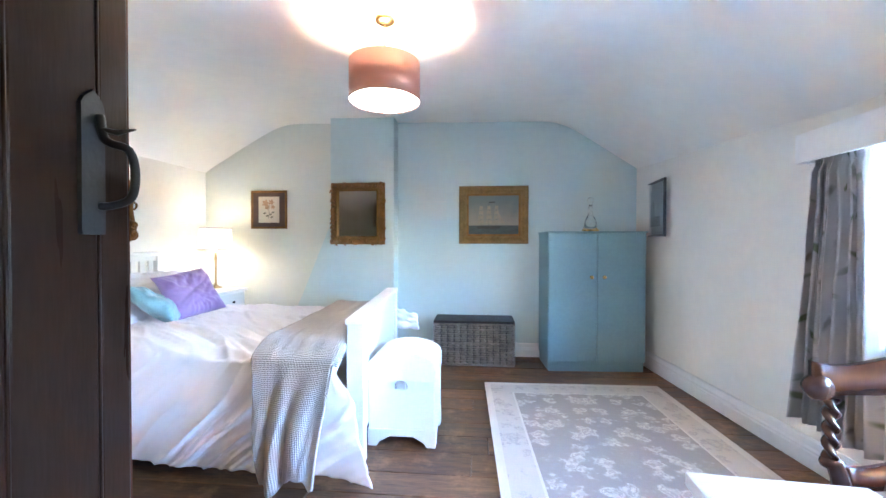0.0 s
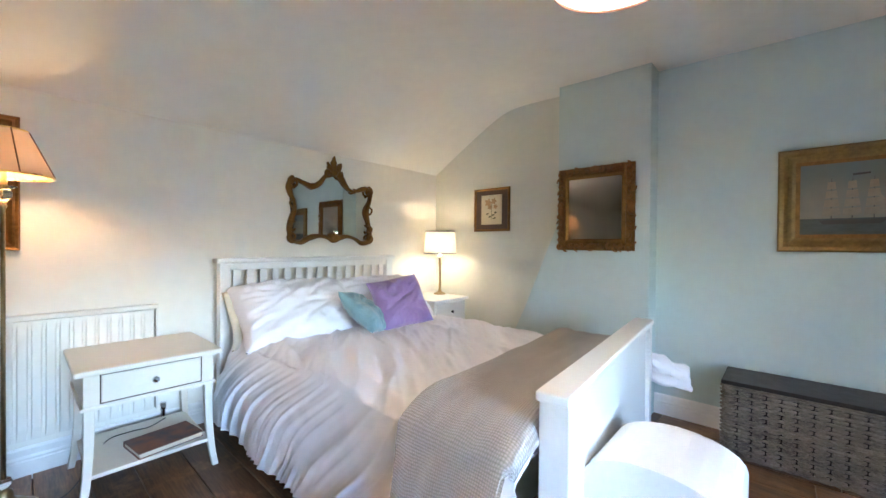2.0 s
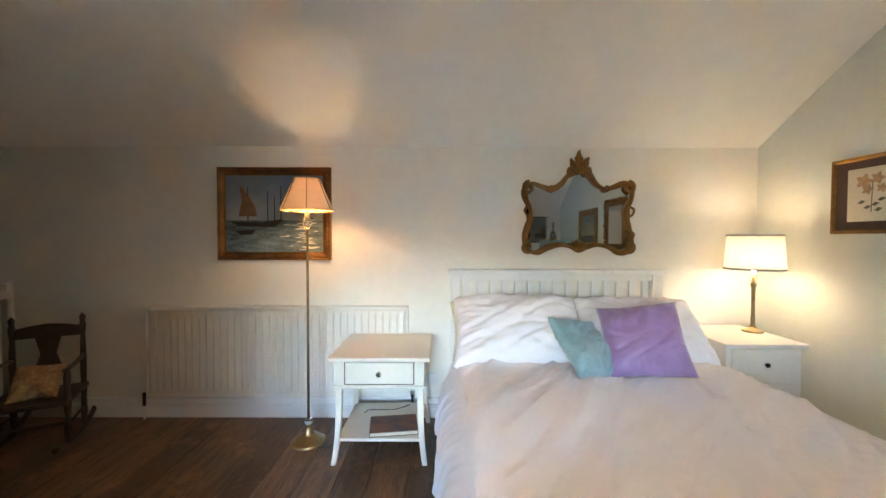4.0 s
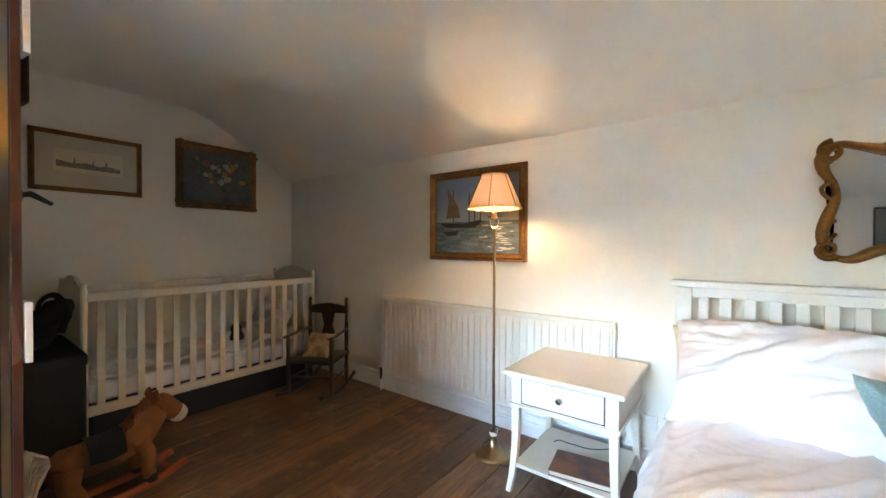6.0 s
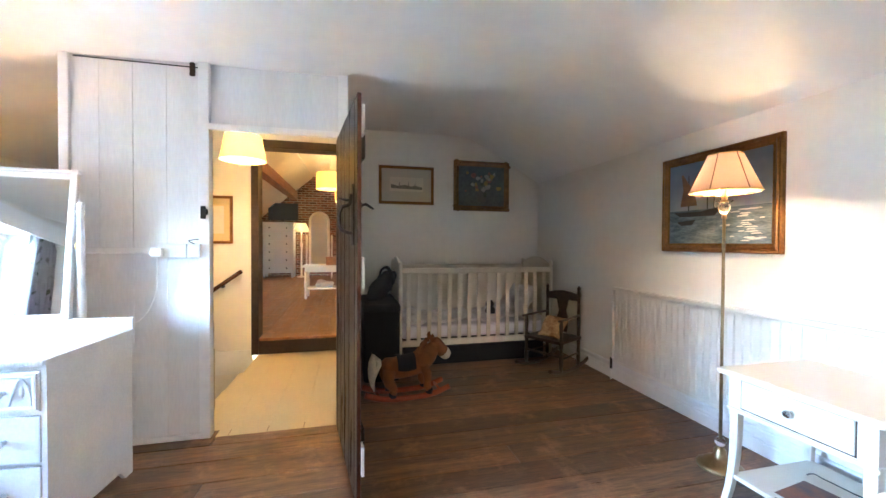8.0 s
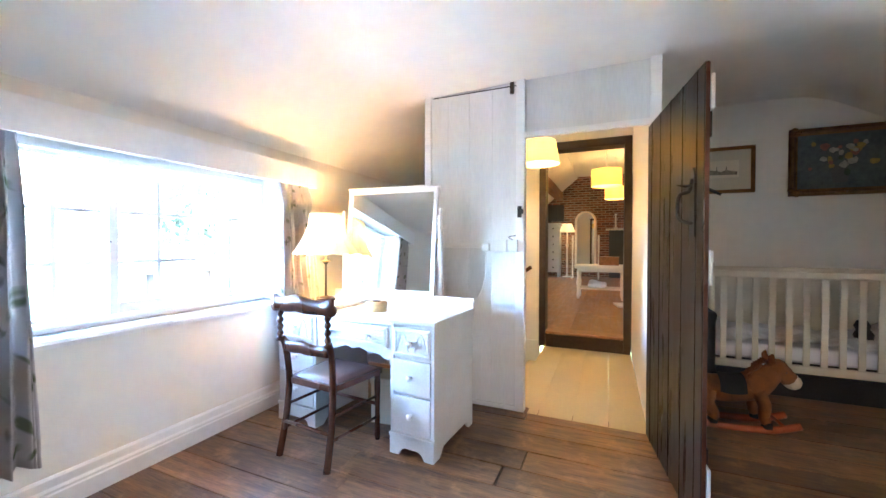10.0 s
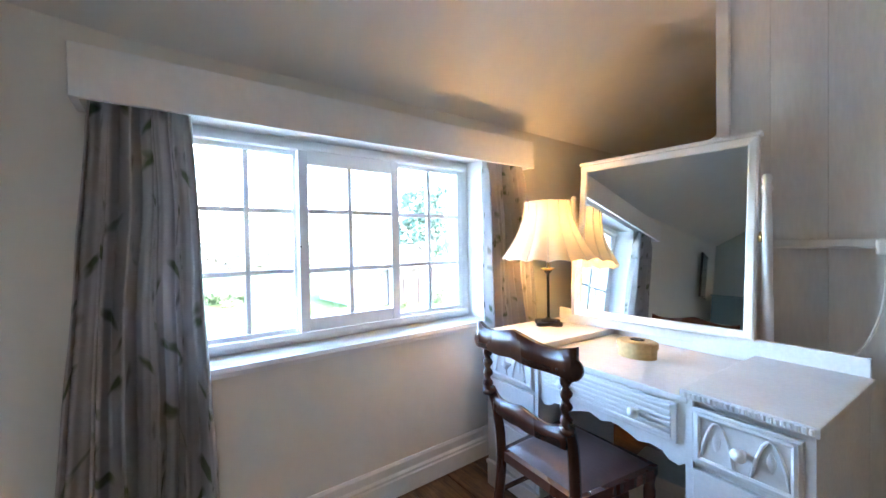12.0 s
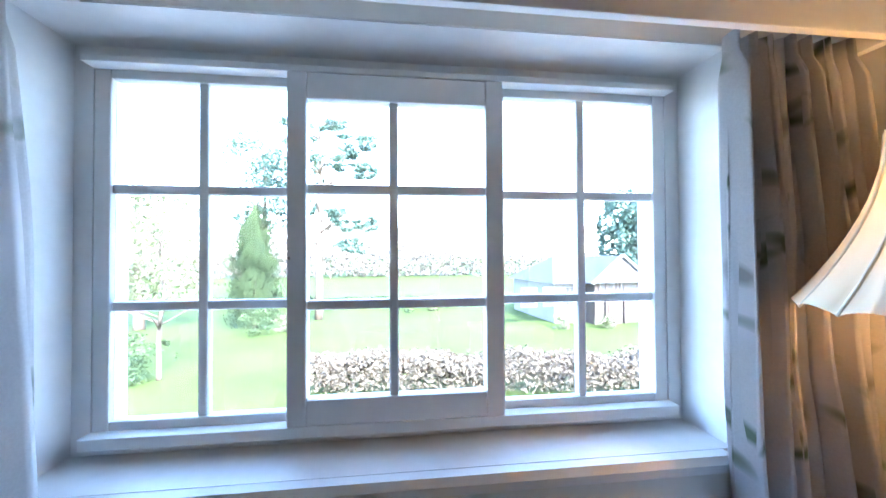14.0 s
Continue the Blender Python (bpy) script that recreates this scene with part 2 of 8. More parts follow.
def hoop(r0, r1, z0, z1, seg=40):
    """A flat band round z, open in the middle."""
    bm = bmesh.new()
    rings = [[bm.verts.new((r * math.cos(2 * math.pi * i / seg), r * math.sin(2 * math.pi * i / seg), z)) for i in range(seg)] for r, z in ((r0, z0), (r1, z0), (r1, z1), (r0, z1))]
    for a, b in zip(rings, rings[1:] + rings[:1]):
        for i in range(seg):
            bm.faces.new((a[i], a[(i + 1) % seg], b[(i + 1) % seg], b[i]))
    return bm


def tube(points, radius, seg=8, closed=False, bm=None, flat=1.0):
    """A round rod along points; radius is one number or one per point."""
    bm = bm or bmesh.new()
    pts = [Vector(p) for p in points]
    n = len(pts)
    rad = [radius] * n if isinstance(radius, (int, float)) else list(radius)
    rings = []
    up = None
    for i in range(n):
        a = pts[i - 1] if (i > 0 or closed) else pts[i]
        b = pts[(i + 1) % n] if (i < n - 1 or closed) else pts[i]
        t = (b - a).normalized()
        if up is None:
            up = Vector((0, 0, 1)) if abs(t.z) < 0.8 else Vector((0, 1, 0))
        s = t.cross(up)
        s.normalize()
        up = s.cross(t).normalized()
        rings.append([bm.verts.new(pts[i] + rad[i] * (math.cos(2 * math.pi * k / seg) * s + flat * math.sin(2 * math.pi * k / seg) * up)) for k in range(seg)])
    for i in range(n if closed else n - 1):
        a, b = rings[i], rings[(i + 1) % n]
        for k in range(seg):
            bm.faces.new((a[k], a[(k + 1) % seg], b[(k + 1) % seg], b[k]))
    if not closed:
        bm.faces.new(rings[0][::-1])
        bm.faces.new(rings[-1])
    return bm


def smooth_path(points, steps=6, closed=False):
    """Catmull-Rom through the points."""
    p = [Vector(q) for q in points]
    n = len(p)
    out = []
    for i in range(n if closed else n - 1):
        a = p[i - 1] if (i > 0 or closed) else p[i]
        b, c = p[i], p[(i + 1) % n]
        d = p[(i + 2) % n] if (i + 2 < n or closed) else c
        for s in range(steps):
            t = s / steps
            out.append(0.5 * (2 * b + (c - a) * t + (2 * a - 5 * b + 4 * c - d) * t * t + (3 * b - a - 3 * c + d) * t ** 3))
    if not closed:
        out.append(p[-1])
    return out


def sheet(nu, nv, f, bm=None, close_u=False):
    """A grid of points f(u, v), u and v from 0 to 1."""
    bm = bm or bmesh.new()
    g = [[bm.verts.new(f(i / nu, j / nv)) for j in range(nv + 1)] for i in range(nu + (0 if close_u else 1))]
    for i in range(nu):
        for j in range(nv):
            a, b = g[i], g[(i + 1) % len(g)]
            bm.faces.new((a[j], b[j], b[j + 1], a[j + 1]))
    return bm


def ring_frame(w, h, profile, bm=None):
    """A mitred frame round a w x h rectangle (outer size), facing -y. profile: (inset from the outer edge, y)."""
    bm = bm or bmesh.new()
    loops = []
    for d, y in profile:
        a, b = w / 2 - d, h / 2 - d
        loops.append([bm.verts.new(q) for q in ((-a, y, -b), (a, y, -b), (a, y, b), (-a, y, b))])
    for p, q in zip(loops, loops[1:] + loops[:1]):
        for i in range(4):
            j = (i + 1) % 4
            bm.faces.new((p[i], p[j], q[j], q[i]))
    return bm


def pillow_mesh(w, h, t, puff=0.5, seed=0, n=48, droop=0.03, crease=0.27):
    """A stuffed pillow lying in the x, y plane with pinched seams and soft creases."""
    bm = bmesh.new()

    def side(sgn):
        def f(u, v):
            x, y = 2 * u - 1, 2 * v - 1
            edge = max(0.0, (1 - abs(x) ** 3.2)) ** puff * max(0.0, (1 - abs(y) ** 3.2)) ** puff
            pull = 1 - 0.07 * (1 - abs(x) ** 2) * abs(y) ** 4
            pull2 = 1 - 0.07 * (1 - abs(y) ** 2) * abs(x) ** 4
            c = noise.noise((x * 1.6 + seed, y * 1.6, sgn)) * 0.16 + 0.06 * noise.noise((x * 5 + seed, y * 5, sgn * 2))
            # creases run in from the corners
            ang = math.atan2(y * sgn, x) * 5 + 2.2 * noise.noise((x * 1.4, y * 1.4, seed))
            rim = min(1.0, math.hypot(x, y))
            c -= crease * rim ** 1.5 * max(0.0, 1 - 2.6 * abs(noise.noise((ang, rim * 1.1, seed + 4)))) * 0.55
            c -= crease * 0.5 * max(0.0, 1 - 4.0 * abs(noise.noise((x * 2.4 + y * 1.7, y * 0.8 - x * 0.5, seed + 9))))
            z = sgn * t / 2 * edge * (1 + c)
            return (x * w / 2 * pull2, y * h / 2 * pull, z + droop * noise.noise((x + seed, y, 0)))
        return f
    sheet(n, n, side(1), bm)
    sheet(n, n, side(-1), bm)
    bmesh.ops.remove_doubles(bm, verts=bm.verts, dist=0.0008)
    return bm

# ---- the room's shell ----
XW, XE, YN, YS = -2.905, 2.13, 4.56, -1.63
YP = 0.265          # front of the boarded partition
YB = 2.45           # from here on the east wall leans in towards the gable


def east_x(y):
    return XE if y < YB else XE + (1.955 - XE) * (y - YB) / (YN - YB)


def structure(ob, label, category):
    return tagged(ob, label, category, kind="structure")


def flat_z(y):
    keys = ((-2.0, 2.60), (-1.63, 2.585), (0.265, 2.40), (2.4, 2.475), (4.8, 2.59))
    for (a, p), (b, q) in zip(keys, keys[1:]):
        if y <= b:
            s = max(0, (y - a) / (b - a))
            return p + (q - p) * s
    return keys[-1][1]


def ceil_z(x, y):
    k = 0.05
    c = (flat_z(y) - 0.018 * (x + 0.4), 2.062 + (x - XW) * 0.575, 1.965 + (2.06 - x) * 0.66)
    m = min(c)
    s = sum(math.exp(-(q - m) / k) for q in c)
    return m - k * math.log(s) + 0.012 * noise.noise((x * 0.9, y * 0.9, 0.3)) + 0.004 * noise.noise((x * 3, y * 3, 1.3))


bm = sheet(70, 70, lambda u, v: (XW - 0.12 + u * (XE - XW + 0.24), YS - 0.15 + v * (YN - YS + 0.3), 0))
for v in bm.verts:
    v.co.z = ceil_z(v.co.x, v.co.y)
bottom = list(bm.faces)
r = bmesh.ops.extrude_face_region(bm, geom=bottom)
for v in (g for g in r["geom"] if isinstance(g, bmesh.types.BMVert)):
    v.co.z += 0.16
structure(part("ceiling", bm, CEIL, smooth=True), "uneven white plaster ceiling sloping down to low eaves", "ceiling")

structure(part("wall_west", box(XW - 0.25, XW, YS - 0.18, YN + 0.2, -0.1, 2.2), WALL), "cream painted plaster wall behind the bed and radiator", "wall")
structure(part("wall_north", box(-1.0, 2.3, YN, YN + 0.2, -0.1, 2.8), BLUE_WALL), "pale blue painted gable wall", "wall")
# the alcove stretch has a warmer, greyer tone than BLUE_WALL
structure(part("wall_north", box(XW - 0.25, -1.0, YN, YN + 0.2, -0.1, 2.8), SAGE_WALL), "pale sage alcove wall beside the chimney breast", "wall")

# chimney breast with a sloped shoulder on one side
breast = [(-1.80, 0.0), (-1.80, 0.30), (-1.62, 0.68), (-1.44, 1.12), (-1.325, 1.40), (-1.305, 1.62), (-1.305, 2.66), (-0.61, 2.66), (-0.61, 0.0)]
structure(part("chimney_breast", prism(breast, 4.35, YN + 0.01, bevel=0.008), BLUE_WALL), "pale blue plastered chimney breast with a sloping shoulder", "chimney breast")

# east wall with the window opening
W0, W1, WZ0, WZ1 = 0.83, 2.33, 0.775, 1.715
for nm, y0, y1, z0, z1 in (("wall_east", -1.85, W0, -0.1, 2.2), ("wall_east", W1, YB, -0.1, 2.2), ("wall_east", W0, W1, -0.1, WZ0), ("wall_east", W0, W1, WZ1, 2.2)):
    structure(part(nm, box(XE, XE + 0.35, y0, y1, z0, z1), WALL), "white painted plaster wall with the window in it", "wall")
bm = prism([(XE, YB), (XE + 0.35, YB), (XE + 0.35, YN + 0.2), (east_x(YN + 0.2), YN + 0.2)], -0.1, 2.2, axis="z")
structure(part("wall_east", bm, WALL), "white painted plaster wall beside the wardrobe", "wall")

# south wall, with the doorway from the landing to the far room
DX0, DX1 = -0.395, 0.50
structure(part("wall_south", box(XW - 0.25, DX0 - 0.055, YS - 0.18, YS, -0.1, 2.8), WALL), "cream painted plaster wall behind the cot", "wall")
structure(part("wall_south", box(DX1 + 0.06, XE + 0.2, YS - 0.18, YS, -1.2, 2.8), WALL), "cream plaster wall beside the stairs", "wall")
structure(part("wall_south", box(DX0 - 0.06, DX1 + 0.06, YS - 0.18, YS, 2.40, 3.2), WALL), "plaster over the far doorway", "wall")

# landing walls
structure(part("wall_landing", box(-0.478, -0.420, YS, YP - 0.062, 0.0, 2.7), WALL), "cream plaster wall of the landing", "wall")
structure(part("wall_landing", box(1.13, 1.17, YS, YP - 0.03, -1.2, 2.7), WALL), "cream plaster wall of the stairwell", "wall")

# unseen walls added below floor level to stop daylight leaking onto the stairs
structure(part("wall_landing", box(0.40, 1.17, 0.20, 0.26, -1.25, -0.062), WALL), "unseen wall added under the floor to keep daylight out of the stairwell", "wall")
structure(part("wall_landing", box(0.46, 0.505, YS, 0.20, -1.25, -0.062), WALL), "unseen wall added under the landing to keep daylight off the stairs", "wall")

# skirtings
def skirting(a, b, side, h=0.15, material=TRIM, thick=0.02):
    """From a to b on the floor; side: the way it faces."""
    a, b, s = Vector((*a, 0)), Vector((*b, 0)), Vector((*side, 0))
    prof = [(0, 0), (thick, 0), (thick, h * 0.50), (thick * 0.8, h * 0.55), (thick * 0.85, h * 0.62), (thick * 0.55, h * 0.70), (thick * 0.6, h * 0.92), (thick * 0.3, h), (0, h)]
    bm = bmesh.new()
    A = [bm.verts.new(a + s * d + Vector((0, 0, z))) for d, z in prof]
    B = [bm.verts.new(b + s * d + Vector((0, 0, z))) for d, z in prof]
    bm.faces.new(A)
    bm.faces.new(B[::-1])
    for i in range(len(prof)):
        j = (i + 1) % len(prof)
        bm.faces.new((A[i], B[i], B[j], A[j]))
    return structure(part("baseboard", bm, material), "white gloss painted moulded skirting board", "skirting board")


skirting((XE, YS), (XE, YB), (-1, 0), 0.165)
skirting((XE, YB), (1.955, YN), (-1, -0.08), 0.165)
skirting((-0.61, YN), (1.93, YN), (0, -1), 0.15)
skirting((XW, YS), (XW, YN), (1, 0), 0.15)
skirting((XW, YS), (-0.478, YS), (0, 1), 0.13)
skirting((XW, YN), (-1.8, YN), (0, -1), 0.13)
skirting((-0.478, YS), (-0.478, YP), (-1, 0), 0.13)
skirting((-1.8, 4.35), (-0.6, 4.35), (0, -1), 0.12)

# ---- window ----
win = thing("window_1", "white painted cottage window of three lights with a sliding middle sash", "window", kind="structure")
XF = 2.285
bm = ring_frame(W1 - W0 + 0.0, WZ1 - WZ0, [(0, 0.0), (0, 0.07), (0.055, 0.07), (0.055, 0.03), (0.042, 0.02), (0.042, 0.0)])
bmesh.ops.transform(bm, matrix=pose(XF + 0.01, (W0 + W1) / 2, (WZ0 + WZ1) / 2, 0, 0, 90), verts=bm.verts)
for v in bm.verts:
    v.co.x = 2 * (XF + 0.01) - v.co.x
part("window_frame", bm, TRIM, win)
ROWS = (1.113, 1.385)


def casement(y0, y1, x, stile, z0, z1, bars_y, bars_z, name, d=0.035, bottom=None, top=None):
    """One light: stiles, rails, glazing bars and panes."""
    bottom, top = bottom or stile, top or stile
    bm = bmesh.new()
    box(x, x + d, y0, y0 + stile, z0, z1, 0.004, bm)
    box(x, x + d, y1 - stile, y1, z0, z1, 0.004, bm)
    box(x + 0.001, x + d - 0.001, y0 + stile, y1 - stile, z1 - top, z1 - 0.001, 0.004, bm)
    box(x + 0.001, x + d - 0.001, y0 + stile, y1 - stile, z0 + 0.001, z0 + bottom, 0.004, bm)
    sash = part(name, bm, TRIM, win)
    ys = [y0 + stile, *bars_y, y1 - stile]
    zs = [z0 + bottom, *bars_z, z1 - top]
    for b in bars_y:
        bm = box(x + 0.004, x + d - 0.004, b - 0.011, b + 0.011, zs[0], zs[-1], 0.005)
        part("glazing_bar", bm, TRIM, sash)
    for b in bars_z:
        bm = box(x + 0.006, x + d - 0.006, ys[0], ys[-1], b - 0.011, b + 0.011, 0.005)
        part("glazing_bar", bm, TRIM, sash)
    for p, q in zip(ys, ys[1:]):
        for s, t in zip(zs, zs[1:]):
            pane = part("pane", box(x + d * 0.5, x + d * 0.5 + 0.003, p + 0.012 if p != ys[0] else p, q - 0.012 if q != ys[-1] else q, s + 0.012 if s != zs[0] else s, t - 0.012 if t != zs[-1] else t), GLASS, sash)
            pane.visible_shadow = False
    return sash


casement(1.83, 2.288, XF + 0.012, 0.035, 0.818, 1.675, [2.055], ROWS, "casement")
casement(0.872, 1.36, XF + 0.012, 0.035, 0.818, 1.675, [1.113], ROWS, "casement")
sash = casement(1.340, 1.853, XF - 0.035, 0.044, 0.836, 1.657, [1.608], ROWS, "sliding_sash", 0.04, bottom=0.060, top=0.062)
part("top_runner", box(XF - 0.03, XF + 0.012, W0 + 0.042, W1 - 0.042, 1.659, 1.675, 0.003), TRIM, win)
part("bottom_runner", box(XF - 0.03, XF + 0.012, W0 + 0.042, W1 - 0.042, 0.806, 0.834, 0.003), TRIM, win)
part("sash_stop", box(XF - 0.037, XF - 0.034, 1.845, 1.851, 1.22, 1.226), IRON, sash)
# boxed lining of the reveal
for nm, b in (("reveal_lining", (XE + 0.002, XF + 0.01, W0 - 0.004, W0 + 0.003, WZ0, WZ1)), ("reveal_lining", (XE + 0.002, XF + 0.01, W1 - 0.003, W1 + 0.004, WZ0, WZ1)), ("reveal_lining", (XE + 0.002, XF + 0.01, W0, W1, WZ1 - 0.003, WZ1 + 0.004))):
    part(nm, box(*b), TRIM, win)
bm = prism([(XE - 0.022, WZ0 - 0.032), (XE - 0.026, WZ0 - 0.012), (XE - 0.018, WZ0 + 0.004), (XE + 0.01, WZ0 + 0.005), (XE + 0.01, WZ0 - 0.032)], W0 + 0.03, W1 - 0.10)
part("window_sill", bm, TRIM, win, "rounded painted sill nosing")
part("sill_board", box(XE + 0.008, XF + 0.02, W0 + 0.002, W1 - 0.002, WZ0 - 0.02, WZ0 + 0.006), TRIM, win)

# ---- boarded partition with the doorway ----
OX0, OX1, OZ = -0.415, 0.375, 1.972
pt = thing("wall_partition", "white painted vertical board partition with battens round the doorway", "wall", kind="structure")
edges = [0.435, 0.62, 0.80, 0.975, 1.125]
for a, b in zip(edges, edges[1:]):
    part("board", box(a + 0.0005, b - 0.0005, YP - 0.034, YP - 0.012 + 0.0015 * math.sin(a * 9), 0.01, ceil_z((a + b) / 2, YP) + 0.03, 0.0015), PARTITION, pt)
part("backing", box(OX1, 1.15, YP - 0.055, YP - 0.035, -0.02, 2.5), PARTITION, pt)
part("door_head_panel", box(OX0 - 0.055, OX1 + 0.02, YP - 0.055, YP - 0.02, OZ + 0.04, 2.52), PARTITION, pt)
part("head_batten", box(OX0 - 0.03, OX1 + 0.02, YP - 0.018, YP + 0.012, OZ, OZ + 0.042, 0.004), TRIM, pt)
part("door_post", box(OX1, OX1 + 0.062, YP - 0.06, YP + 0.012, 0.0, 2.42, 0.005), TRIM, pt)
part("corner_post", box(1.115, 1.165, YP - 0.06, YP + 0.012, 0.0, 2.45, 0.005), TRIM, pt)
part("hinge_post", box(OX0 - 0.063, OX0, YP - 0.06, YP + 0.008, 0.0, 2.45, 0.005), TRIM, pt)
part("kick_board", box(OX1 + 0.06, 1.12, YP - 0.008, YP + 0.008, 0.0, 0.035, 0.004), TRIM, pt)
part("dado_batten", box(OX1 + 0.062, 1.118, YP - 0.006, YP + 0.012, 1.185, 1.215, 0.004), TRIM, pt)
part("top_crack", box(0.40, 1.1, YP - 0.009, YP - 0.006, 2.355, 2.362), IRON, pt, "dark gap under the ceiling")
part("frayed_gap", box(0.455, 0.485, YP - 0.005, YP + 0.004, 2.30, 2.385, 0.008), OAK_DARK, pt, "dark split in the boards")

# ---- the landing and its floor ----
land = thing("landing_floor", "pale cream painted boards of the landing", "floor", kind="structure")
part("boarding", box(-0.42, 1.13, -0.215, YP - 0.02, -0.05, -0.004), LANDING_PAINT, land)
for i in range(4):
    a = -0.42 + i * 0.2325
    part("board", box(a + 0.001, a + 0.2315, YS, YP + 0.0, -0.06, -0.001 - 0.0008 * (i % 2), 0.002), LANDING_PAINT, land)
stairs = thing("stairs", "cream painted wooden stairs going down", "stairs", kind="structure")
for i in range(4):
    part("step", box(0.515 + i * 0.17, 0.70 + i * 0.17, YS, -0.22, -0.19 * (i + 1) - 0.03, -0.19 * (i + 1), 0.004), LANDING_PAINT, stairs)
    part("riser", box(0.512 + i * 0.17, 0.522 + i * 0.17, YS, -0.22, -0.19 * (i + 1), -0.19 * i - 0.03), LANDING_PAINT, stairs)
structure(part("stair_bottom", box(0.5, 1.17, YS, 0.2, -1.25, -1.2), LANDING_PAINT), "floor at the foot of the stairs", "floor")
structure(part("newel_post", box(0.515, 0.555, -0.26, -0.22, -0.2, 0.44, 0.004), LANDING_PAINT), "short cream painted newel at the stair edge", "post")
structure(part("skirting_landing", box(0.56, 1.13, YS, YS + 0.015, -0.2, 0.06), TRIM), "painted string board beside the stairs", "skirting board")
rail = tube([(1.1, YS + 0.06, 0.62), (0.66, YS + 0.06, 0.94)], 0.022, 8)
hr = thing("handrail", "dark wooden handrail fixed to the landing wall", "handrail", pose(0, 0, 0))
part("rail", rail, MAHOGANY, hr, smooth=True)
part("bracket", box(0.84, 0.86, YS, YS + 0.06, 0.76, 0.79), IRON, hr)
doorway = thing("door_2", "dark oak door frame and step to the far room", "doorway", kind="structure")
part("jamb", box(DX1 - 0.0, DX1 + 0.075, YS - 0.19, YS + 0.02, 0, 2.40, 0.006), OAK_DARK, doorway)
part("jamb", box(DX0 - 0.02, DX0 + 0.055, YS - 0.19, YS + 0.02, 0, 2.40, 0.006), OAK_DARK, doorway)
part("head", box(DX0 - 0.015, DX1 + 0.07, YS - 0.188, YS + 0.018, 2.31, 2.40, 0.006), OAK_DARK, doorway)
part("step_riser", box(DX0, DX1, YS - 0.19, YS, -0.01, 0.15), OAK_DARK, doorway)
part("threshold", box(DX0, DX1, YS - 0.2, YS + 0.015, 0.15, 0.182, 0.006), BOARD_FAR, doorway)

# ---- the far room ----
FZ, FY = 0.18, -9.9
BRICK = bpy.data.materials.new("old_brick")
BRICK.use_nodes = True
bn, bl = BRICK.node_tree.nodes, BRICK.node_tree.links
bt = bn.new("ShaderNodeTexBrick")
bt.inputs["Color1"].default_value, bt.inputs["Color2"].default_value, bt.inputs["Mortar"].default_value = (0.42, 0.17, 0.095, 1), (0.13, 0.055, 0.038, 1), (0.52, 0.44, 0.36, 1)
bt.inputs["Scale"].default_value, bt.inputs["Mortar Size"].default_value = 1.0, 0.012
bt.inputs["Brick Width"].default_value, bt.inputs["Row Height"].default_value = 0.23, 0.075
btc = bn.new("ShaderNodeTexCoord")
bmp = bn.new("ShaderNodeMapping")
bmp.inputs["Rotation"].default_value = (radians(90), 0, 0)
bl.new(btc.outputs["Object"], bmp.inputs["Vector"])
bl.new(bmp.outputs["Vector"], bt.inputs["Vector"])
bno = bn.new("ShaderNodeTexNoise")
bno.inputs["Scale"].default_value = 2.2
bmx = bn.new("ShaderNodeMixRGB")
bmx.blend_type = "MULTIPLY"
bmx.inputs[0].default_value = 0.55
bl.new(bt.outputs["Color"], bmx.inputs[1])
bl.new(bno.outputs["Color"], bmx.inputs[2])
bl.new(bmx.outputs[0], bn["Principled BSDF"].inputs["Base Color"])
bn["Principled BSDF"].inputs["Roughness"].default_value = 0.9
bb = bn.new("ShaderNodeBump")
bb.inputs["Strength"].default_value, bb.inputs["Distance"].default_value = 0.6, 0.01
bl.new(bt.outputs["Fac"], bb.inputs["Height"])
bb.invert = True
bl.new(bb.outputs[0], bn["Principled BSDF"].inputs["Normal"])
structure(part("wall_far", box(-3.2, 3.2, FY - 0.2, FY, -0.1, 4.2), BRICK), "old exposed brick end wall of the far room", "wall")
# unseen filler above wall_south, added where sky light leaked into the far room
structure(part("wall_south_light_stop", box(-2.95, 2.95, YS - 0.18, YS - 0.01, 2.8, 4.2), WALL), "unseen wall added above the doorway to keep daylight out of the far room", "wall")
structure(part("wall_far_side", box(2.75, 2.95, FY, YS - 0.18, -0.1, 4.2), WALL), "white plaster side wall of the far room", "wall")
structure(part("wall_far_side", box(-2.95, -2.75, FY, YS - 0.18, -0.1, 4.2), WALL), "white plaster side wall of the far room", "wall")
structure(part("ceiling_far", box(-2.9, 2.9, FY, YS - 0.15, 3.35, 3.5), CEIL), "cream plaster ceiling of the far room", "ceiling")
bm = prism([(2.76, 1.55), (2.9, 1.55), (2.9, 3.4), (0.7, 3.4), (0.72, 3.3)], FY, YS - 0.18)
structure(part("ceiling_far_slope", bm, CEIL), "white sloping plaster ceiling of the far room", "ceiling")
beam = thing("purlin_beam", "pale timber beam under the sloping ceiling", "beam", kind="structure")
part("timber", box(1.15, 1.36, FY, YS - 0.2, 2.62, 2.86, 0.015), BOARD_FAR, beam)
farf = thing("floor_far", "warm brown floorboards of the far room", "floor", kind="structure")
part("subfloor", box(-2.8, 2.8, FY, YS - 0.18, 0.0, FZ - 0.03), OAK_DARK, farf)
bme = None
for i in range(24):
    x = -2.75 + i * 0.23
    if bme is None:
        first = part("plank", box(0.0015, 0.2285, FY, YS - 0.19, -0.03, 0.0), BOARD_FAR, farf)
        bme = first.data
        first.location = (x, 0, FZ)
    else:
        o = new("plank", bme)
        o.parent = farf
        o.location = (x, 0, FZ + 0.0006 * (i % 3))

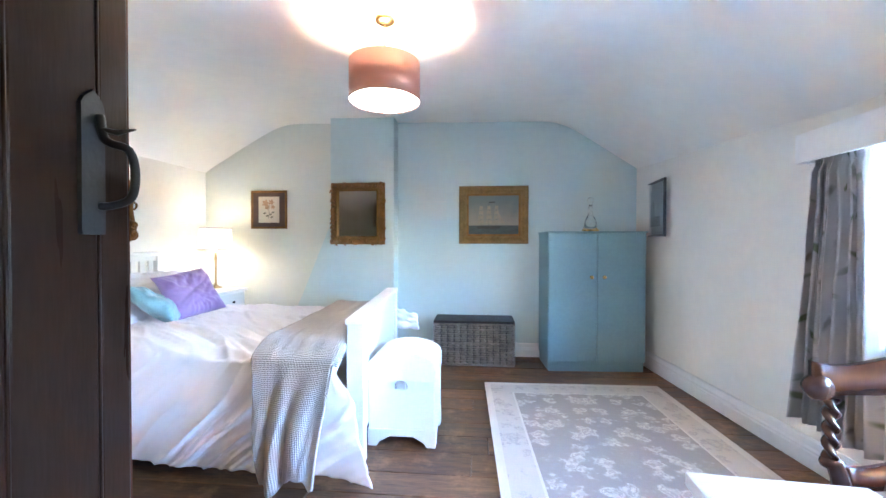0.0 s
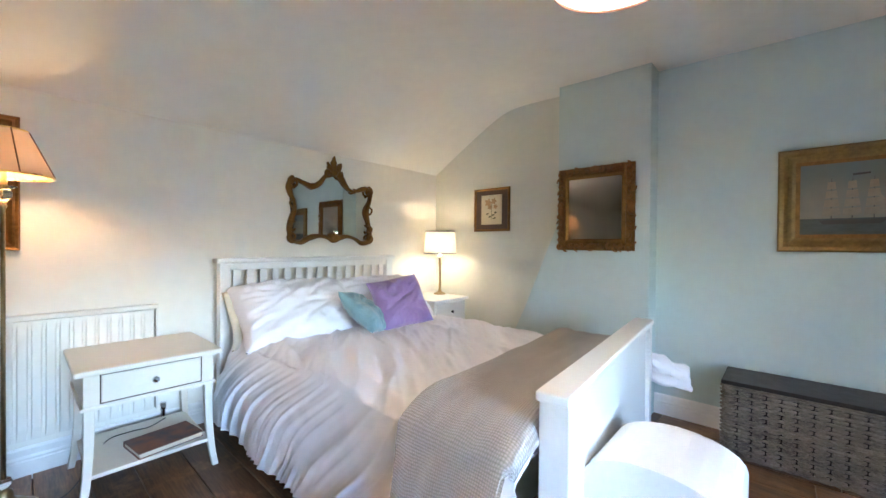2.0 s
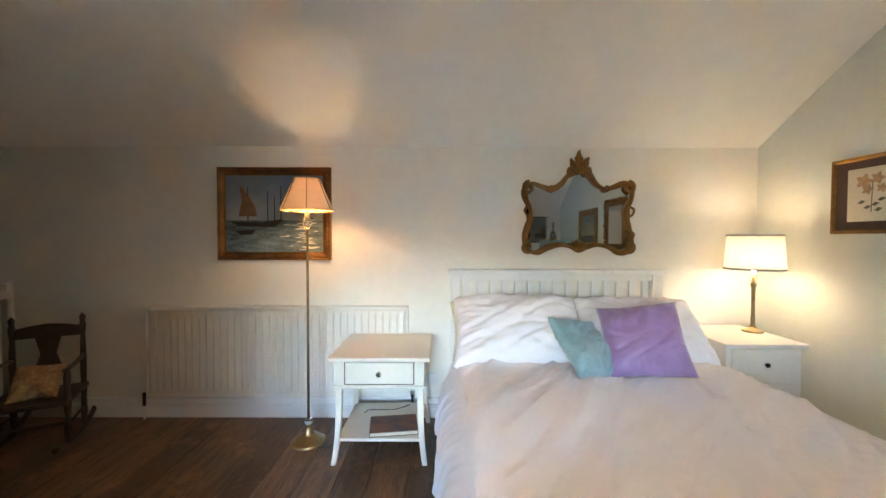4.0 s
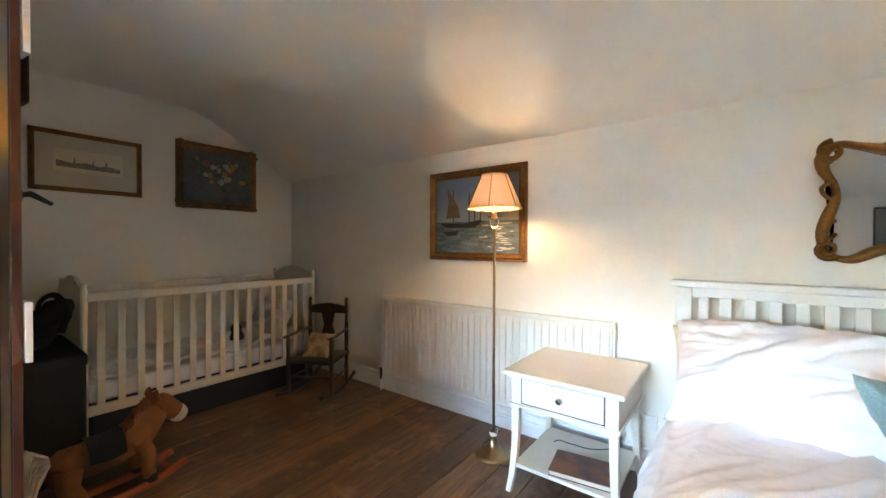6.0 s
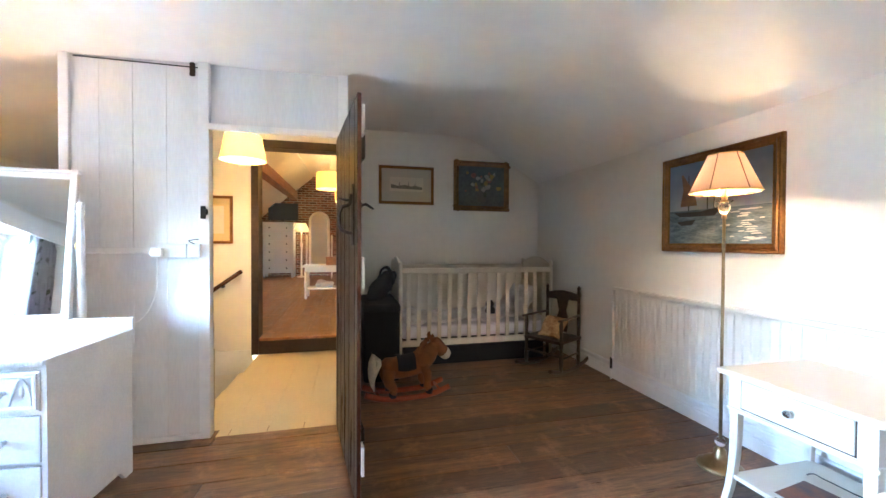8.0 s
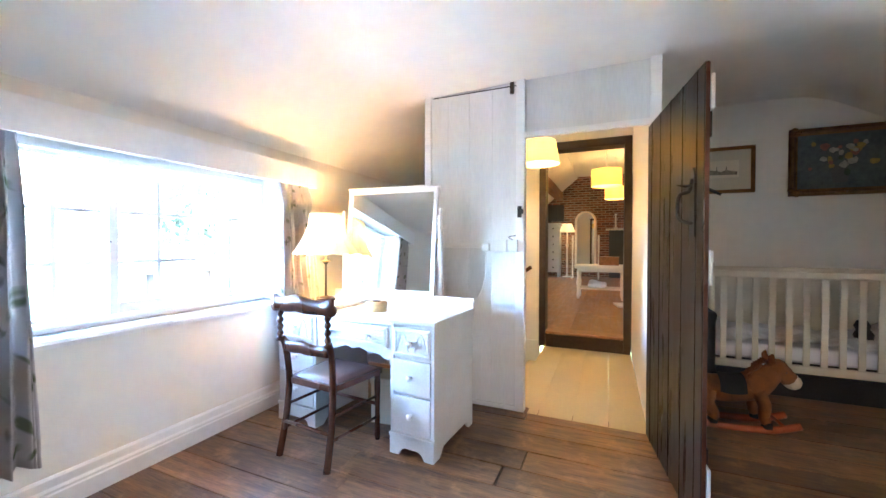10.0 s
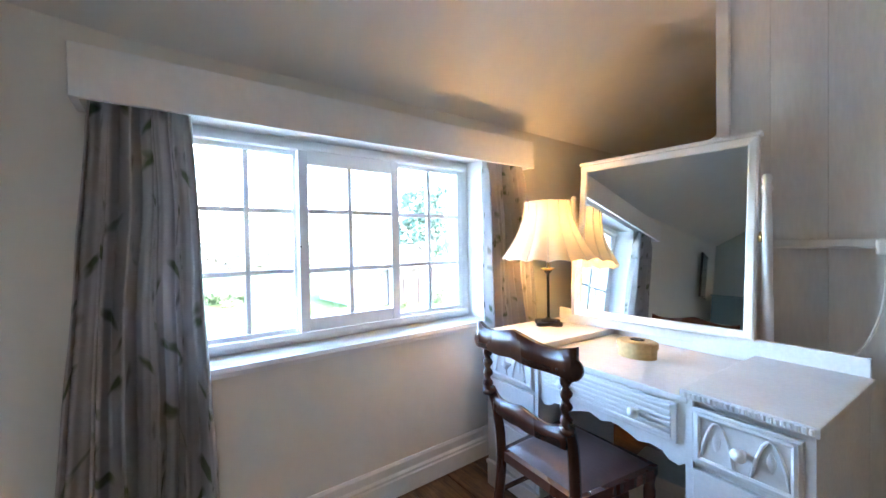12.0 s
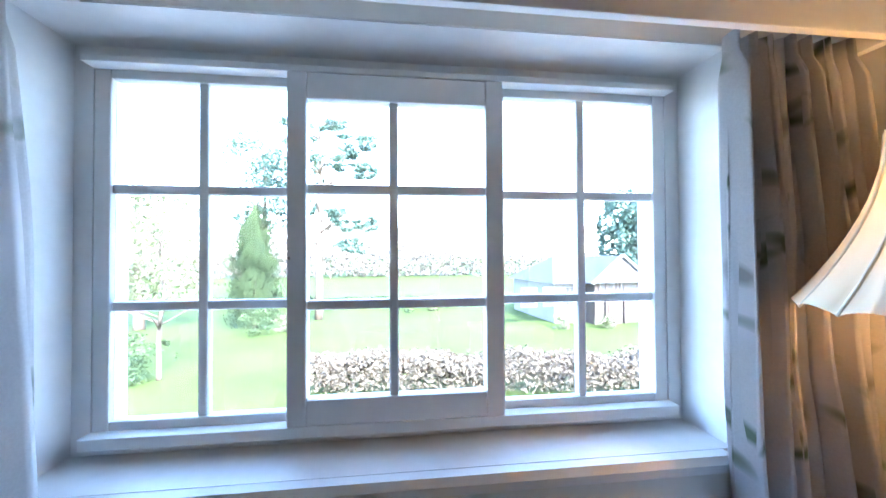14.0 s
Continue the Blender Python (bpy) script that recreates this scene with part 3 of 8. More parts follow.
# ---- lamps that the place has (each bulb sits in its fitting) ----
LX, LY = -0.235, 2.44
lamp("pendant_bulb", "POINT", pose(LX, LY, 2.075), 0.12, WARM, 0.02)
lamp("landing_bulb", "POINT", pose(0.42, -0.75, 2.10), 0.040, YELLOW, 0.04)
lamp("far_bulb", "POINT", pose(-0.15, -4.0, 2.4), 0.22, YELLOW, 0.05)
lamp("far_bulb", "POINT", pose(-0.35, -7.0, 2.5), 0.25, YELLOW, 0.05)

# ---- bed ----
HB0, HB1, BY0, BY1 = 2.238, 3.75, 2.335, 3.80
bed = thing("bed", "white painted wooden double bed with a slatted headboard", "bed", pose(0, 0, 0))
hb_x = -2.765
for y in (HB0 - 0.005, HB1 - 0.065):
    part("headboard_post", box(hb_x - 0.035, hb_x + 0.035, y, y + 0.07, 0, 1.115, 0.006), WHITE, bed)
part("headboard_cap", box(hb_x - 0.05, hb_x + 0.052, HB0 - 0.028, HB1 + 0.028, 1.115, 1.148, 0.009), WHITE, bed)
part("headboard_rail", box(hb_x - 0.02, hb_x + 0.02, HB0 + 0.065, HB1 - 0.065, 1.066, 1.114, 0.004), WHITE, bed)
part("headboard_rail", box(hb_x - 0.02, hb_x + 0.02, HB0 + 0.065, HB1 - 0.065, 0.55, 0.70, 0.004), WHITE, bed)
slat = None
for i in range(15):
    y = HB0 + 0.065 + (i + 0.5) * (HB1 - HB0 - 0.13) / 15
    if slat is None:
        slat = part("headboard_slat", box(hb_x - 0.011, hb_x + 0.011, -0.023, 0.023, 0.70, 1.066, 0.003), WHITE, bed)
        slat.location.y = y
    else:
        o = new("headboard_slat", slat.data)
        o.parent = bed
        o.location.y = y
fb_x = -0.388
FB0, FB1 = 2.385, 3.86
foot_turn = pose(fb_x, FB0, 0, 0, 0, 5.0) @ pose(-fb_x, -FB0, 0)
for y in (FB0, FB1 - 0.08):
    part("footboard_post", box(fb_x - 0.048, fb_x + 0.048, y, y + 0.08, 0, 0.785, 0.006), WHITE, bed).matrix_local = foot_turn
part("footboard_panel", box(fb_x - 0.02, fb_x + 0.026, FB0 + 0.078, FB1 - 0.078, 0.13, 0.784, 0.004), WHITE, bed).matrix_local = foot_turn
part("footboard_cap", box(fb_x - 0.053, fb_x + 0.053, FB0 - 0.02, FB1 + 0.02, 0.785, 0.818, 0.011, seg=3), WHITE, bed).matrix_local = foot_turn
for y in (BY0 + 0.01, BY1 - 0.045):
    part("side_rail", box(hb_x + 0.035, fb_x - 0.10, y, y + 0.035, 0.18, 0.36, 0.004), WHITE, bed)
part("mattress", box(hb_x + 0.05, fb_x - 0.17, BY0 + 0.05, BY1 - 0.05, 0.30, 0.57, 0.05, seg=3), CREAM_LINEN, bed, "cream quilted mattress")


def fold(a, b, c, s=1.0):
    return noise.noise((a, b, c)) * s


def duvet_point(u, v):
    """u along the bed from pillow to foot, v across from one hem over the top to the other."""
    x0, x1 = -2.60, -0.455
    x = x0 + u * (x1 - x0)
    near, far = BY0 - 0.02, BY1 + 0.02
    hem = 0.10 + 0.02 * math.sin(u * 5.0) + 0.035 * fold(u * 3.4, 0, 3) + 0.10 * max(0, 0.25 - u)
    drop = 0.56
    width = far - near
    total = width + 2 * drop
    s = v * total
    if s < drop or s > total - drop:
        side = -1 if s < drop else 1
        d = (drop - s) if s < drop else (s - (total - drop))
        k = d / drop
        lean = x + 0.42 * k
        bend = lean + 0.16 * fold(x * 1.3, k * 1.2, 1)
        ridge = max(0.0, 1 - 2.8 * abs(fold(bend * 7.5, k * 0.35, 5 + side))) ** 1.5
        small = max(0.0, 1 - 3.0 * abs(fold(bend * 15.0 + 3, k * 0.7, 8))) ** 1.4
        flare = 0.125 * math.sin(1.75 * k) + (0.008 + 0.030 * k) * (0.6 + 0.4 * min(1.0, u / 0.5)) * (1.2 * fold(bend * 2.6, k * 0.4, 5 + side) + 1.0 * ridge * (0.5 + fold(x * 2.3, k, 21)) + 0.8 * small * (0.5 + fold(x * 3.1, k * 1.3, 27))) + 0.003 * fold(x * 17, k * 7, 3)
        y = (near - flare - 0.035) if side < 0 else (far + flare + 0.035)
        z = 0.60 - k * (0.60 - hem)
        x += 0.05 * k * fold(x * 2.4, k * 1.4, 9)
        if side < 0:
            x += (0.09 * min(1.0, 4.0 * k) + 0.13 * k) * max(0.0, (u - 0.80) / 0.20) ** 1.3
    else:
        t = (s - drop) / width
        y = near - 0.035 + t * (width + 0.07)
        round_off = max(0, 1 - min(t, 1 - t) / 0.10)
        z = 0.645 - 0.045 * round_off ** 2
        w = x * 0.65 + y * 0.9
        q = (x - y) * 0.75 + 0.25 * fold(x * 2, y * 2, 7)
        z += 0.030 * fold(x * 1.6, y * 1.9, 2) + 0.022 * abs(fold(w * 6.5 + q, q * 1.1, 4)) + 0.024 * max(0.0, 1 - 2.6 * abs(fold(w * 5.4 - q, q * 0.7, 6))) ** 1.6 + 0.013 * max(0.0, 1 - 2.4 * abs(fold(w * 11 + 1.2 * q, q * 1.2, 16))) ** 1.6 + 0.010 * max(0.0, 1 - 2.6 * abs(fold(w * 21 - 1.5 * q, q * 1.6, 31))) ** 1.5 * (0.5 + fold(x * 3, y * 3, 12)) + 0.003 * fold(x * 26, y * 26, 1) - 0.022
        z += 0.025 * math.exp(-((u - 0.06) / 0.07) ** 2)
    z -= 0.05 * max(0, (u - 0.93) / 0.07) ** 2
    return (x - 0.092 * u * max(0, y - 2.38), y, z)


bm = sheet(300, 240, duvet_point)
dv = part("duvet", bm, BED_LINEN, smooth=True)
sm = dv.modifiers.new("thick", "SOLIDIFY")
sm.thickness, sm.offset = 0.012, -1
tagged(dv, "rumpled white cotton duvet hanging over the bed's sides", "duvet")



def throw_point(u, v):
    """A knitted throw laid over the foot of the bed. u along the bed, v across."""
    near, far = BY0 - 0.035, BY1 + 0.05
    drop0, drop1 = 0.57, 0.30
    width = far - near
    total = width + drop0 + drop1
    s = v * total
    skew = 0.14 * (v - 0.3)
    x = -0.88 + u * (0.43 + 0.02 * math.sin(v * 9)) + 0.03 * fold(v * 5, u, 8) - 0.0 + skew * 0.3
    x = min(x, -0.447)
    if s < drop0:
        d = (drop0 - s) / drop0
        slant = u + 0.22 * d
        y = near - 0.078 - 0.150 * math.sin(1.6 * d) - 0.05 * d * (math.sin(slant * 15 + 1.8 * fold(slant * 2, d, 2)) * 0.55 + 1.1 * fold(slant * 6, d * 0.7, 4))
        z = 0.63 - d * (0.555 + 0.035 * math.sin(u * 7) + 0.03 * fold(u * 6, 0, 1))
        x += 0.13 * d * (1 - u) - 0.035 * d * u + 0.02 * math.sin(math.pi * d) * (1 - u)
    elif s > total - drop1:
        d = (s - (total - drop1)) / drop1
        y = far + 0.055 + 0.06 * d * (1 + fold(u * 6, d, 4))
        z = 0.63 - d * 0.30
    else:
        t = (s - drop0) / width
        y = near - 0.075 + t * (width + 0.125)
        e = max(0, 1 - min(t, 1 - t) / 0.13)
        z = 0.700 - 0.07 * e ** 2 + 0.010 * fold(u * 3, t * 6, 3) + 0.008 * fold(u * 8, t * 3, 5)
        z -= 0.045 * max(0, (u - 0.9) / 0.1) ** 2
    return (x - 0.092 * max(0, y - 2.38), y, z)


KNIT = mat("grey_beige_knit", (0.42, 0.385, 0.36), 0.95, var=0.08, scale=7, fine=120, bump=0.2, dist=0.003, sheen=0.3)
kn, kl = KNIT.node_tree.nodes, KNIT.node_tree.links
kuv = kn.new("ShaderNodeUVMap")
kch = kn.new("ShaderNodeTexVoronoi")
kch.inputs["Scale"].default_value = 1.0
kch.inputs["Randomness"].default_value = 0.15
kl.new(kuv.outputs[0], kch.inputs["Vector"])
kb = kn.new("ShaderNodeBump")
kb.inputs["Strength"].default_value, kb.inputs["Distance"].default_value = 0.9, 0.006
kb.invert = True
kl.new(kch.outputs["Distance"], kb.inputs["Height"])
kl.new(kb.outputs[0], kn["Principled BSDF"].inputs["Normal"])
# gaps between stitches are darkened in the colour, standing in for shade
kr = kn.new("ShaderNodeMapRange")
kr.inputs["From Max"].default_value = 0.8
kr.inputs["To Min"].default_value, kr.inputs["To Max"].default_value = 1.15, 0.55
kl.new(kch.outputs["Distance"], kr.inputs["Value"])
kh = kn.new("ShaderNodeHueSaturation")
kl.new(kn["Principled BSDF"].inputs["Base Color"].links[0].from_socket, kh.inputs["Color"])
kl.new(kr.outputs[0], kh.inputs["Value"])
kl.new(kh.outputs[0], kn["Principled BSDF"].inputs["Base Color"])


def uv_grid(ob, nu, nv, su, sv):
    layer = ob.data.uv_layers.new(name="UVMap")
    for poly in ob.data.polygons:
        i, j = divmod(poly.index, nv)
        c = ((i, j), (i + 1, j), (i + 1, j + 1), (i, j + 1))
        # corner order as the sheet was built, or reversed
        vs = [ob.data.loops[q].vertex_index for q in poly.loop_indices]
        for q, vi in zip(poly.loop_indices, vs):
            a, b = divmod(vi, nv + 1)
            layer.data[q].uv = (a / nu * su, b / nv * sv)


tb = sheet(60, 120, throw_point)
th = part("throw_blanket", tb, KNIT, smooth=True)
uv_grid(th, 60, 120, 58, 290)
sm = th.modifiers.new("thick", "SOLIDIFY")
sm.thickness, sm.offset = 0.014, 1
tagged(th, "grey-beige chunky knitted throw over the foot of the bed", "blanket")


def cushion(name, label, category, material, w, h, t, m, seed, puff=0.5, group=""):
    ob = part(name, pillow_mesh(w, h, t, puff, seed), material, smooth=True)
    ob.matrix_world = m
    return tagged(ob, label, category, group)


cushion("pillow", "plump white cotton pillow leaning on the headboard", "pillow", BED_LINEN, 0.52, 0.84, 0.36, pose(-2.46, 2.66, 0.765, 0, 44, -2), 1, 0.42, "bed pillows")
cushion("pillow", "plump white cotton pillow leaning on the headboard", "pillow", BED_LINEN, 0.52, 0.80, 0.34, pose(-2.45, 3.44, 0.765, 0, 42, -3), 5, 0.42, "bed pillows")
cushion("pillow", "flat cream pillow tucked behind the white one", "pillow", CREAM_LINEN, 0.40, 0.70, 0.16, pose(-2.62, 2.58, 0.74, 0, 66, 4), 8, 0.45, "bed pillows")
cushion("cushion", "small teal satin cushion lying against the pillow", "cushion", TEAL, 0.37, 0.37, 0.14, pose(-2.08, 2.96, 0.775, -14, 44, 20), 2, 0.5)
cushion("cushion", "purple velvet cushion propped on the pillows", "cushion", PURPLE, 0.42, 0.42, 0.16, pose(-2.06, 3.26, 0.82, 14, 54, -6), 3, 0.5)
bedsheet = part("bedsheet", sheet(30, 14, lambda u, v: (-0.62 + 0.34 * u + 0.02 * fold(v * 4, u * 3, 2), BY1 + 0.055 + 0.05 * v * u + 0.035 * fold(u * 4, v * 4, 7) + 0.03 * u, 0.665 - 0.10 * u - (0.07 + 0.13 * (1 - u * 0.4)) * v + 0.02 * fold(u * 6, v * 5, 3))), BED_LINEN, smooth=True)
bedsheet.modifiers.new("thick", "SOLIDIFY").thickness = 0.01
tagged(bedsheet, "white sheet hanging out over the bed's far side", "sheet")

# ---- bedside tables ----


def leg_curve(x, y, sx, sy, z1, parent, material, top=0.042, foot=0.03):
    bm = bmesh.new()
    rings = []
    for k in range(7):
        t = k / 6
        z = z1 * (1 - t)
        w = (top + (foot - top) * t) / 2
        o = 0.028 * t ** 3
        cx, cy = x + sx * o, y + sy * o
        rings.append([bm.verts.new((cx + a * w, cy + b * w, z)) for a, b in ((-1, -1), (1, -1), (1, 1), (-1, 1))])
    for a, b in zip(rings, rings[1:]):
        for i in range(4):
            bm.faces.new((a[i], a[(i + 1) % 4], b[(i + 1) % 4], b[i]))
    bm.faces.new(rings[0])
    bm.faces.new(rings[-1][::-1])
    bmesh.ops.bevel(bm, geom=[e for e in bm.edges], offset=0.003, segments=1, affect="EDGES")
    return part("leg", bm, material, parent)


ns = thing("bedside_table", "cream painted bedside table with one drawer and open shelf", "bedside table", pose(-2.55, 1.79, 0))
part("top", box(-0.29, 0.305, -0.305, 0.305, 0.632, 0.66, 0.011, seg=3), CREAM, ns)
part("carcass", box(-0.26, 0.265, -0.27, 0.27, 0.475, 0.632, 0.003), CREAM, ns)
part("apron_bead", box(-0.27, 0.275, -0.28, 0.28, 0.462, 0.48, 0.006), CREAM, ns)
drw = part("drawer", box(0.262, 0.272, -0.205, 0.205, 0.492, 0.62, 0.003), CREAM, ns)
part("drawer_gap", ring_frame(0.424, 0.142, [(0, 0), (0, 0.002), (0.006, 0.002), (0.006, 0)]), OAK_DARK, ns).matrix_local = pose(0.2655, 0, 0.556, 0, 0, 90)
kb2 = lathe([(0.008, 0), (0.008, 0.012), (0.016, 0.018), (0.017, 0.026), (0.010, 0.032), (0.0, 0.033)], 16)
part("knob", kb2, CHROME, drw, "round chrome knob", True).matrix_local = pose(0.270, 0, 0.556, 0, 90, 0)
for sx in (-1, 1):
    for sy in (-1, 1):
        leg_curve(sx * 0.24 + 0.003, sy * 0.248, sx, sy, 0.47, ns, CREAM)
part("shelf", box(-0.25, 0.262, -0.255, 0.255, 0.135, 0.155, 0.004), CREAM, ns)

bk = thing("book", "old hardback book with a worn blue and red cover", "book", pose(-2.42, 1.86, 0.155, 0, 0, 8))
BOOK = mat("worn_book_cover", (0.045, 0.065, 0.09), 0.6, color2=(0.30, 0.12, 0.06), scale=5, fine=18, bump=0.1)
part("pages", box(-0.105, 0.105, -0.145, 0.145, 0.004, 0.026, 0.002), PAPER, bk)
part("cover", box(-0.11, 0.11, -0.15, 0.15, 0.026, 0.03, 0.001), BOOK, bk)
part("cover", box(-0.11, 0.11, -0.15, 0.15, 0.0, 0.004, 0.001), BOOK, bk)
part("spine", box(-0.112, -0.107, -0.15, 0.15, 0.0, 0.03, 0.001), BOOK, bk)

ch2 = thing("bedside_chest", "white bedside chest with two drawers", "bedside table", pose(-2.53, 4.12, 0))
part("body", box(-0.25, 0.24, -0.235, 0.225, 0.03, 0.715, 0.004), WHITE, ch2)
part("top", box(-0.265, 0.27, -0.255, 0.245, 0.715, 0.74, 0.006), WHITE, ch2)
for k, z in enumerate((0.52, 0.31, 0.10)):
    d = part("drawer", box(0.235, 0.256, -0.205, 0.195, z, z + 0.185, 0.004), WHITE, ch2)
    part("knob", lathe([(0.006, 0), (0.006, 0.01), (0.014, 0.016), (0.014, 0.022), (0, 0.027)], 12), IRON, d, "small dark knob", True).matrix_local = pose(0.255, -0.005, z + 0.095, 0, 90, 0)
for x in (-0.22, 0.21):
    for y in (-0.205, 0.195):
        part("foot", box(x - 0.02, x + 0.02, y - 0.02, y + 0.02, 0, 0.03, 0.003), WHITE, ch2)

# ---- bedside lamp ----
bl_ = thing("table_lamp", "lit brass table lamp with a pleated cream shade", "table lamp", pose(-2.585, 4.285, 0.74))
lamp_prof = [(0.062, 0), (0.064, 0.008), (0.05, 0.016), (0.03, 0.024), (0.016, 0.036), (0.011, 0.06), (0.013, 0.09), (0.010, 0.12), (0.012, 0.30), (0.018, 0.32), (0.012, 0.34), (0.008, 0.40), (0.0, 0.40)]
part("stem", lathe(lamp_prof, 20), OLD_BRASS, bl_, "turned aged brass stem", True)
SHADE_CREAM = cloth_shade("cream_shade_cloth", (0.88, 0.82, 0.70), 0.17)


def pleated(r0, r1, z0, z1, n=40, amp=0.004, bow=0.0, steps=6, lobes=0, lobe=0.0):
    bm = bmesh.new()
    seg = n * 2

    def f(u, v):
        a = 2 * math.pi * u
        r = r0 + (r1 - r0) * v - bow * math.sin(math.pi * v) + amp * math.cos(n * a)
        if lobes:
            r += lobe * abs(math.sin(lobes * a / 2)) * (1 - v)
        return (r * math.cos(a), r * math.sin(a), z0 + (z1 - z0) * v)
    return sheet(seg, steps, f, bm, close_u=True)


part("shade", pleated(0.165, 0.150, 0.43, 0.655, 44, 0.0035), SHADE_CREAM, bl_, "pleated cream cloth shade", True)
TRIM_GREY = mat("grey_ribbon", (0.30, 0.30, 0.31), 0.8)
part("rim", hoop(0.161, 0.170, 0.424, 0.436), TRIM_GREY, bl_)
part("rim", hoop(0.147, 0.155, 0.649, 0.660), TRIM_GREY, bl_)
BULB = glow("warm_bulb", (1.0, 0.68, 0.36), 2.7)
BULB_BRIGHT = glow("bright_warm_bulb", (1.0, 0.64, 0.32), 2.5)
BEDSIDE_BULB = glow("bedside_bulb", (1.0, 0.76, 0.50), 1.6)
part("bulb", lathe([(0.01, 0.40), (0.011, 0.50), (0.022, 0.525), (0.024, 0.545), (0.014, 0.568), (0, 0.572)], 14), BEDSIDE_BULB, bl_, smooth=True)

# ---- floor lamp ----
fl_ = thing("floor_lamp", "lit brass floor lamp with a pleated pink shade", "floor lamp", pose(-2.53, 1.275, 0))
part("base", lathe([(0.113, 0), (0.115, 0.012), (0.10, 0.022), (0.085, 0.028), (0.07, 0.045), (0.045, 0.056), (0.034, 0.07), (0.03, 0.10), (0.016, 0.12), (0.0, 0.12)], 32), OLD_BRASS, fl_, "round stepped brass base", True)
part("foot_bead", lathe([(0, 0.116), (0.022, 0.125), (0.03, 0.145), (0.022, 0.165), (0, 0.172)], 20), CLEAR, fl_, "clear glass bead", True)
part("pole", lathe([(0.009, 0.16), (0.008, 0.8), (0.008, 1.40), (0.014, 1.41), (0.010, 1.43), (0.0, 1.43)], 14), OLD_BRASS, fl_, "", True)
part("glass_cup", lathe([(0.012, 1.43), (0.02, 1.44), (0.03, 1.46), (0.03, 1.475), (0.022, 1.49), (0.045, 1.50), (0.045, 1.504), (0.0, 1.504)], 20), CLEAR, fl_, "cut glass cup under the bulb holder", True)
part("bulb_holder", lathe([(0.014, 1.5), (0.014, 1.57), (0.0, 1.575)], 12), mat("cream_candle", (0.75, 0.55, 0.25), 0.5), fl_, "", True)
part("bulb", lathe([(0.01, 1.57), (0.018, 1.60), (0.022, 1.63), (0.012, 1.66), (0, 1.67)], 12), BULB_BRIGHT, fl_, smooth=True)
PINK = cloth_shade("pink_pleated_silk", (0.60, 0.40, 0.27), 0.055)
part("shade", pleated(0.165, 0.078, 1.555, 1.76, 30, 0.004, 0.0), PINK, fl_, "pleated pink silk shade", True)
part("shade_rim", hoop(0.164, 0.171, 1.549, 1.558), BRASS, fl_)
part("shade_rim", hoop(0.076, 0.083, 1.755, 1.763), BRASS, fl_)
SEAM = mat("brown_seam_ribbon", (0.20, 0.10, 0.055), 0.8)
for k in range(6):
    a = math.pi * (k + 0.3) / 3
    pts = [((0.165 - 0.087 * v + 0.005) * math.cos(a), (0.165 - 0.087 * v + 0.005) * math.sin(a), 1.555 + 0.205 * v) for v in (0, 0.2, 0.4, 0.6, 0.8, 1.0)]
    part("shade_rib", tube(pts, 0.0028, 5), SEAM, fl_, smooth=True)
cab = smooth_path([(0.08, 0.05, 0.006), (0.05, 0.18, 0.008), (-0.06, 0.26, 0.02), (-0.1, 0.36, 0.16), (-0.05, 0.46, 0.2), (-0.12, 0.56, 0.17), (-0.22, 0.66, 0.16)], 6)
part("cable", tube(cab, 0.003, 6), BLACK_FRAME, fl_, "thin black flex", True)

# ---- radiator ----
rad = thing("radiator", "long white ribbed panel radiator under the painting", "radiator", pose(XW, 0.93, 0))
RY = 0.985


def ribs(u, v):
    y = -RY + 0.03 + u * (2 * RY - 0.06)
    k = (u * 36 + 0.02) % 1.0
    d = 0.005 if 0.28 < k else -0.007
    e = 1.0 if 0.06 < v < 0.94 else 0.0
    return (0.058 + d * e, y, 0.20 + v * 0.63)


part("panel", sheet(360, 10, ribs), RAD, rad)
part("back_panel", box(0.02, 0.045, -RY + 0.02, RY - 0.02, 0.2, 0.83, 0.004), RAD, rad)
part("top_grille", box(0.015, 0.068, -RY, RY, 0.835, 0.862, 0.004), RAD, rad)
for y in (-RY, RY - 0.012):
    part("end_cap", box(0.015, 0.066, y, y + 0.012, 0.2, 0.838, 0.003), RAD, rad)
part("valve", lathe([(0.012, 0.13), (0.012, 0.18), (0.018, 0.18), (0.018, 0.22), (0, 0.22)], 14, (0.045, RY + 0.03, 0)), CHROME, rad, "chrome thermostat valve", True)
part("pipe", tube([(0.045, RY + 0.03, 0.0), (0.045, RY + 0.03, 0.15)], 0.008), TRIM, rad)
part("valve", lathe([(0.011, 0.10), (0.011, 0.20), (0, 0.2)], 14, (0.045, -RY - 0.03, 0)), IRON, rad, "dark lockshield valve", True)
part("pipe", tube([(0.045, -RY - 0.03, 0.0), (0.045, -RY - 0.03, 0.15)], 0.008), TRIM, rad)

# wall socket behind the bedside table
so = thing("wall_socket", "white double wall socket with a plug", "socket", pose(XW, 2.06, 0.30, 0, 0, 90))
part("plate", box(-0.073, 0.073, -0.012, 0, -0.043, 0.043, 0.004), PLASTIC, so)
part("plug", box(-0.055, -0.008, -0.05, -0.012, -0.025, 0.025, 0.006), PLASTIC, so)

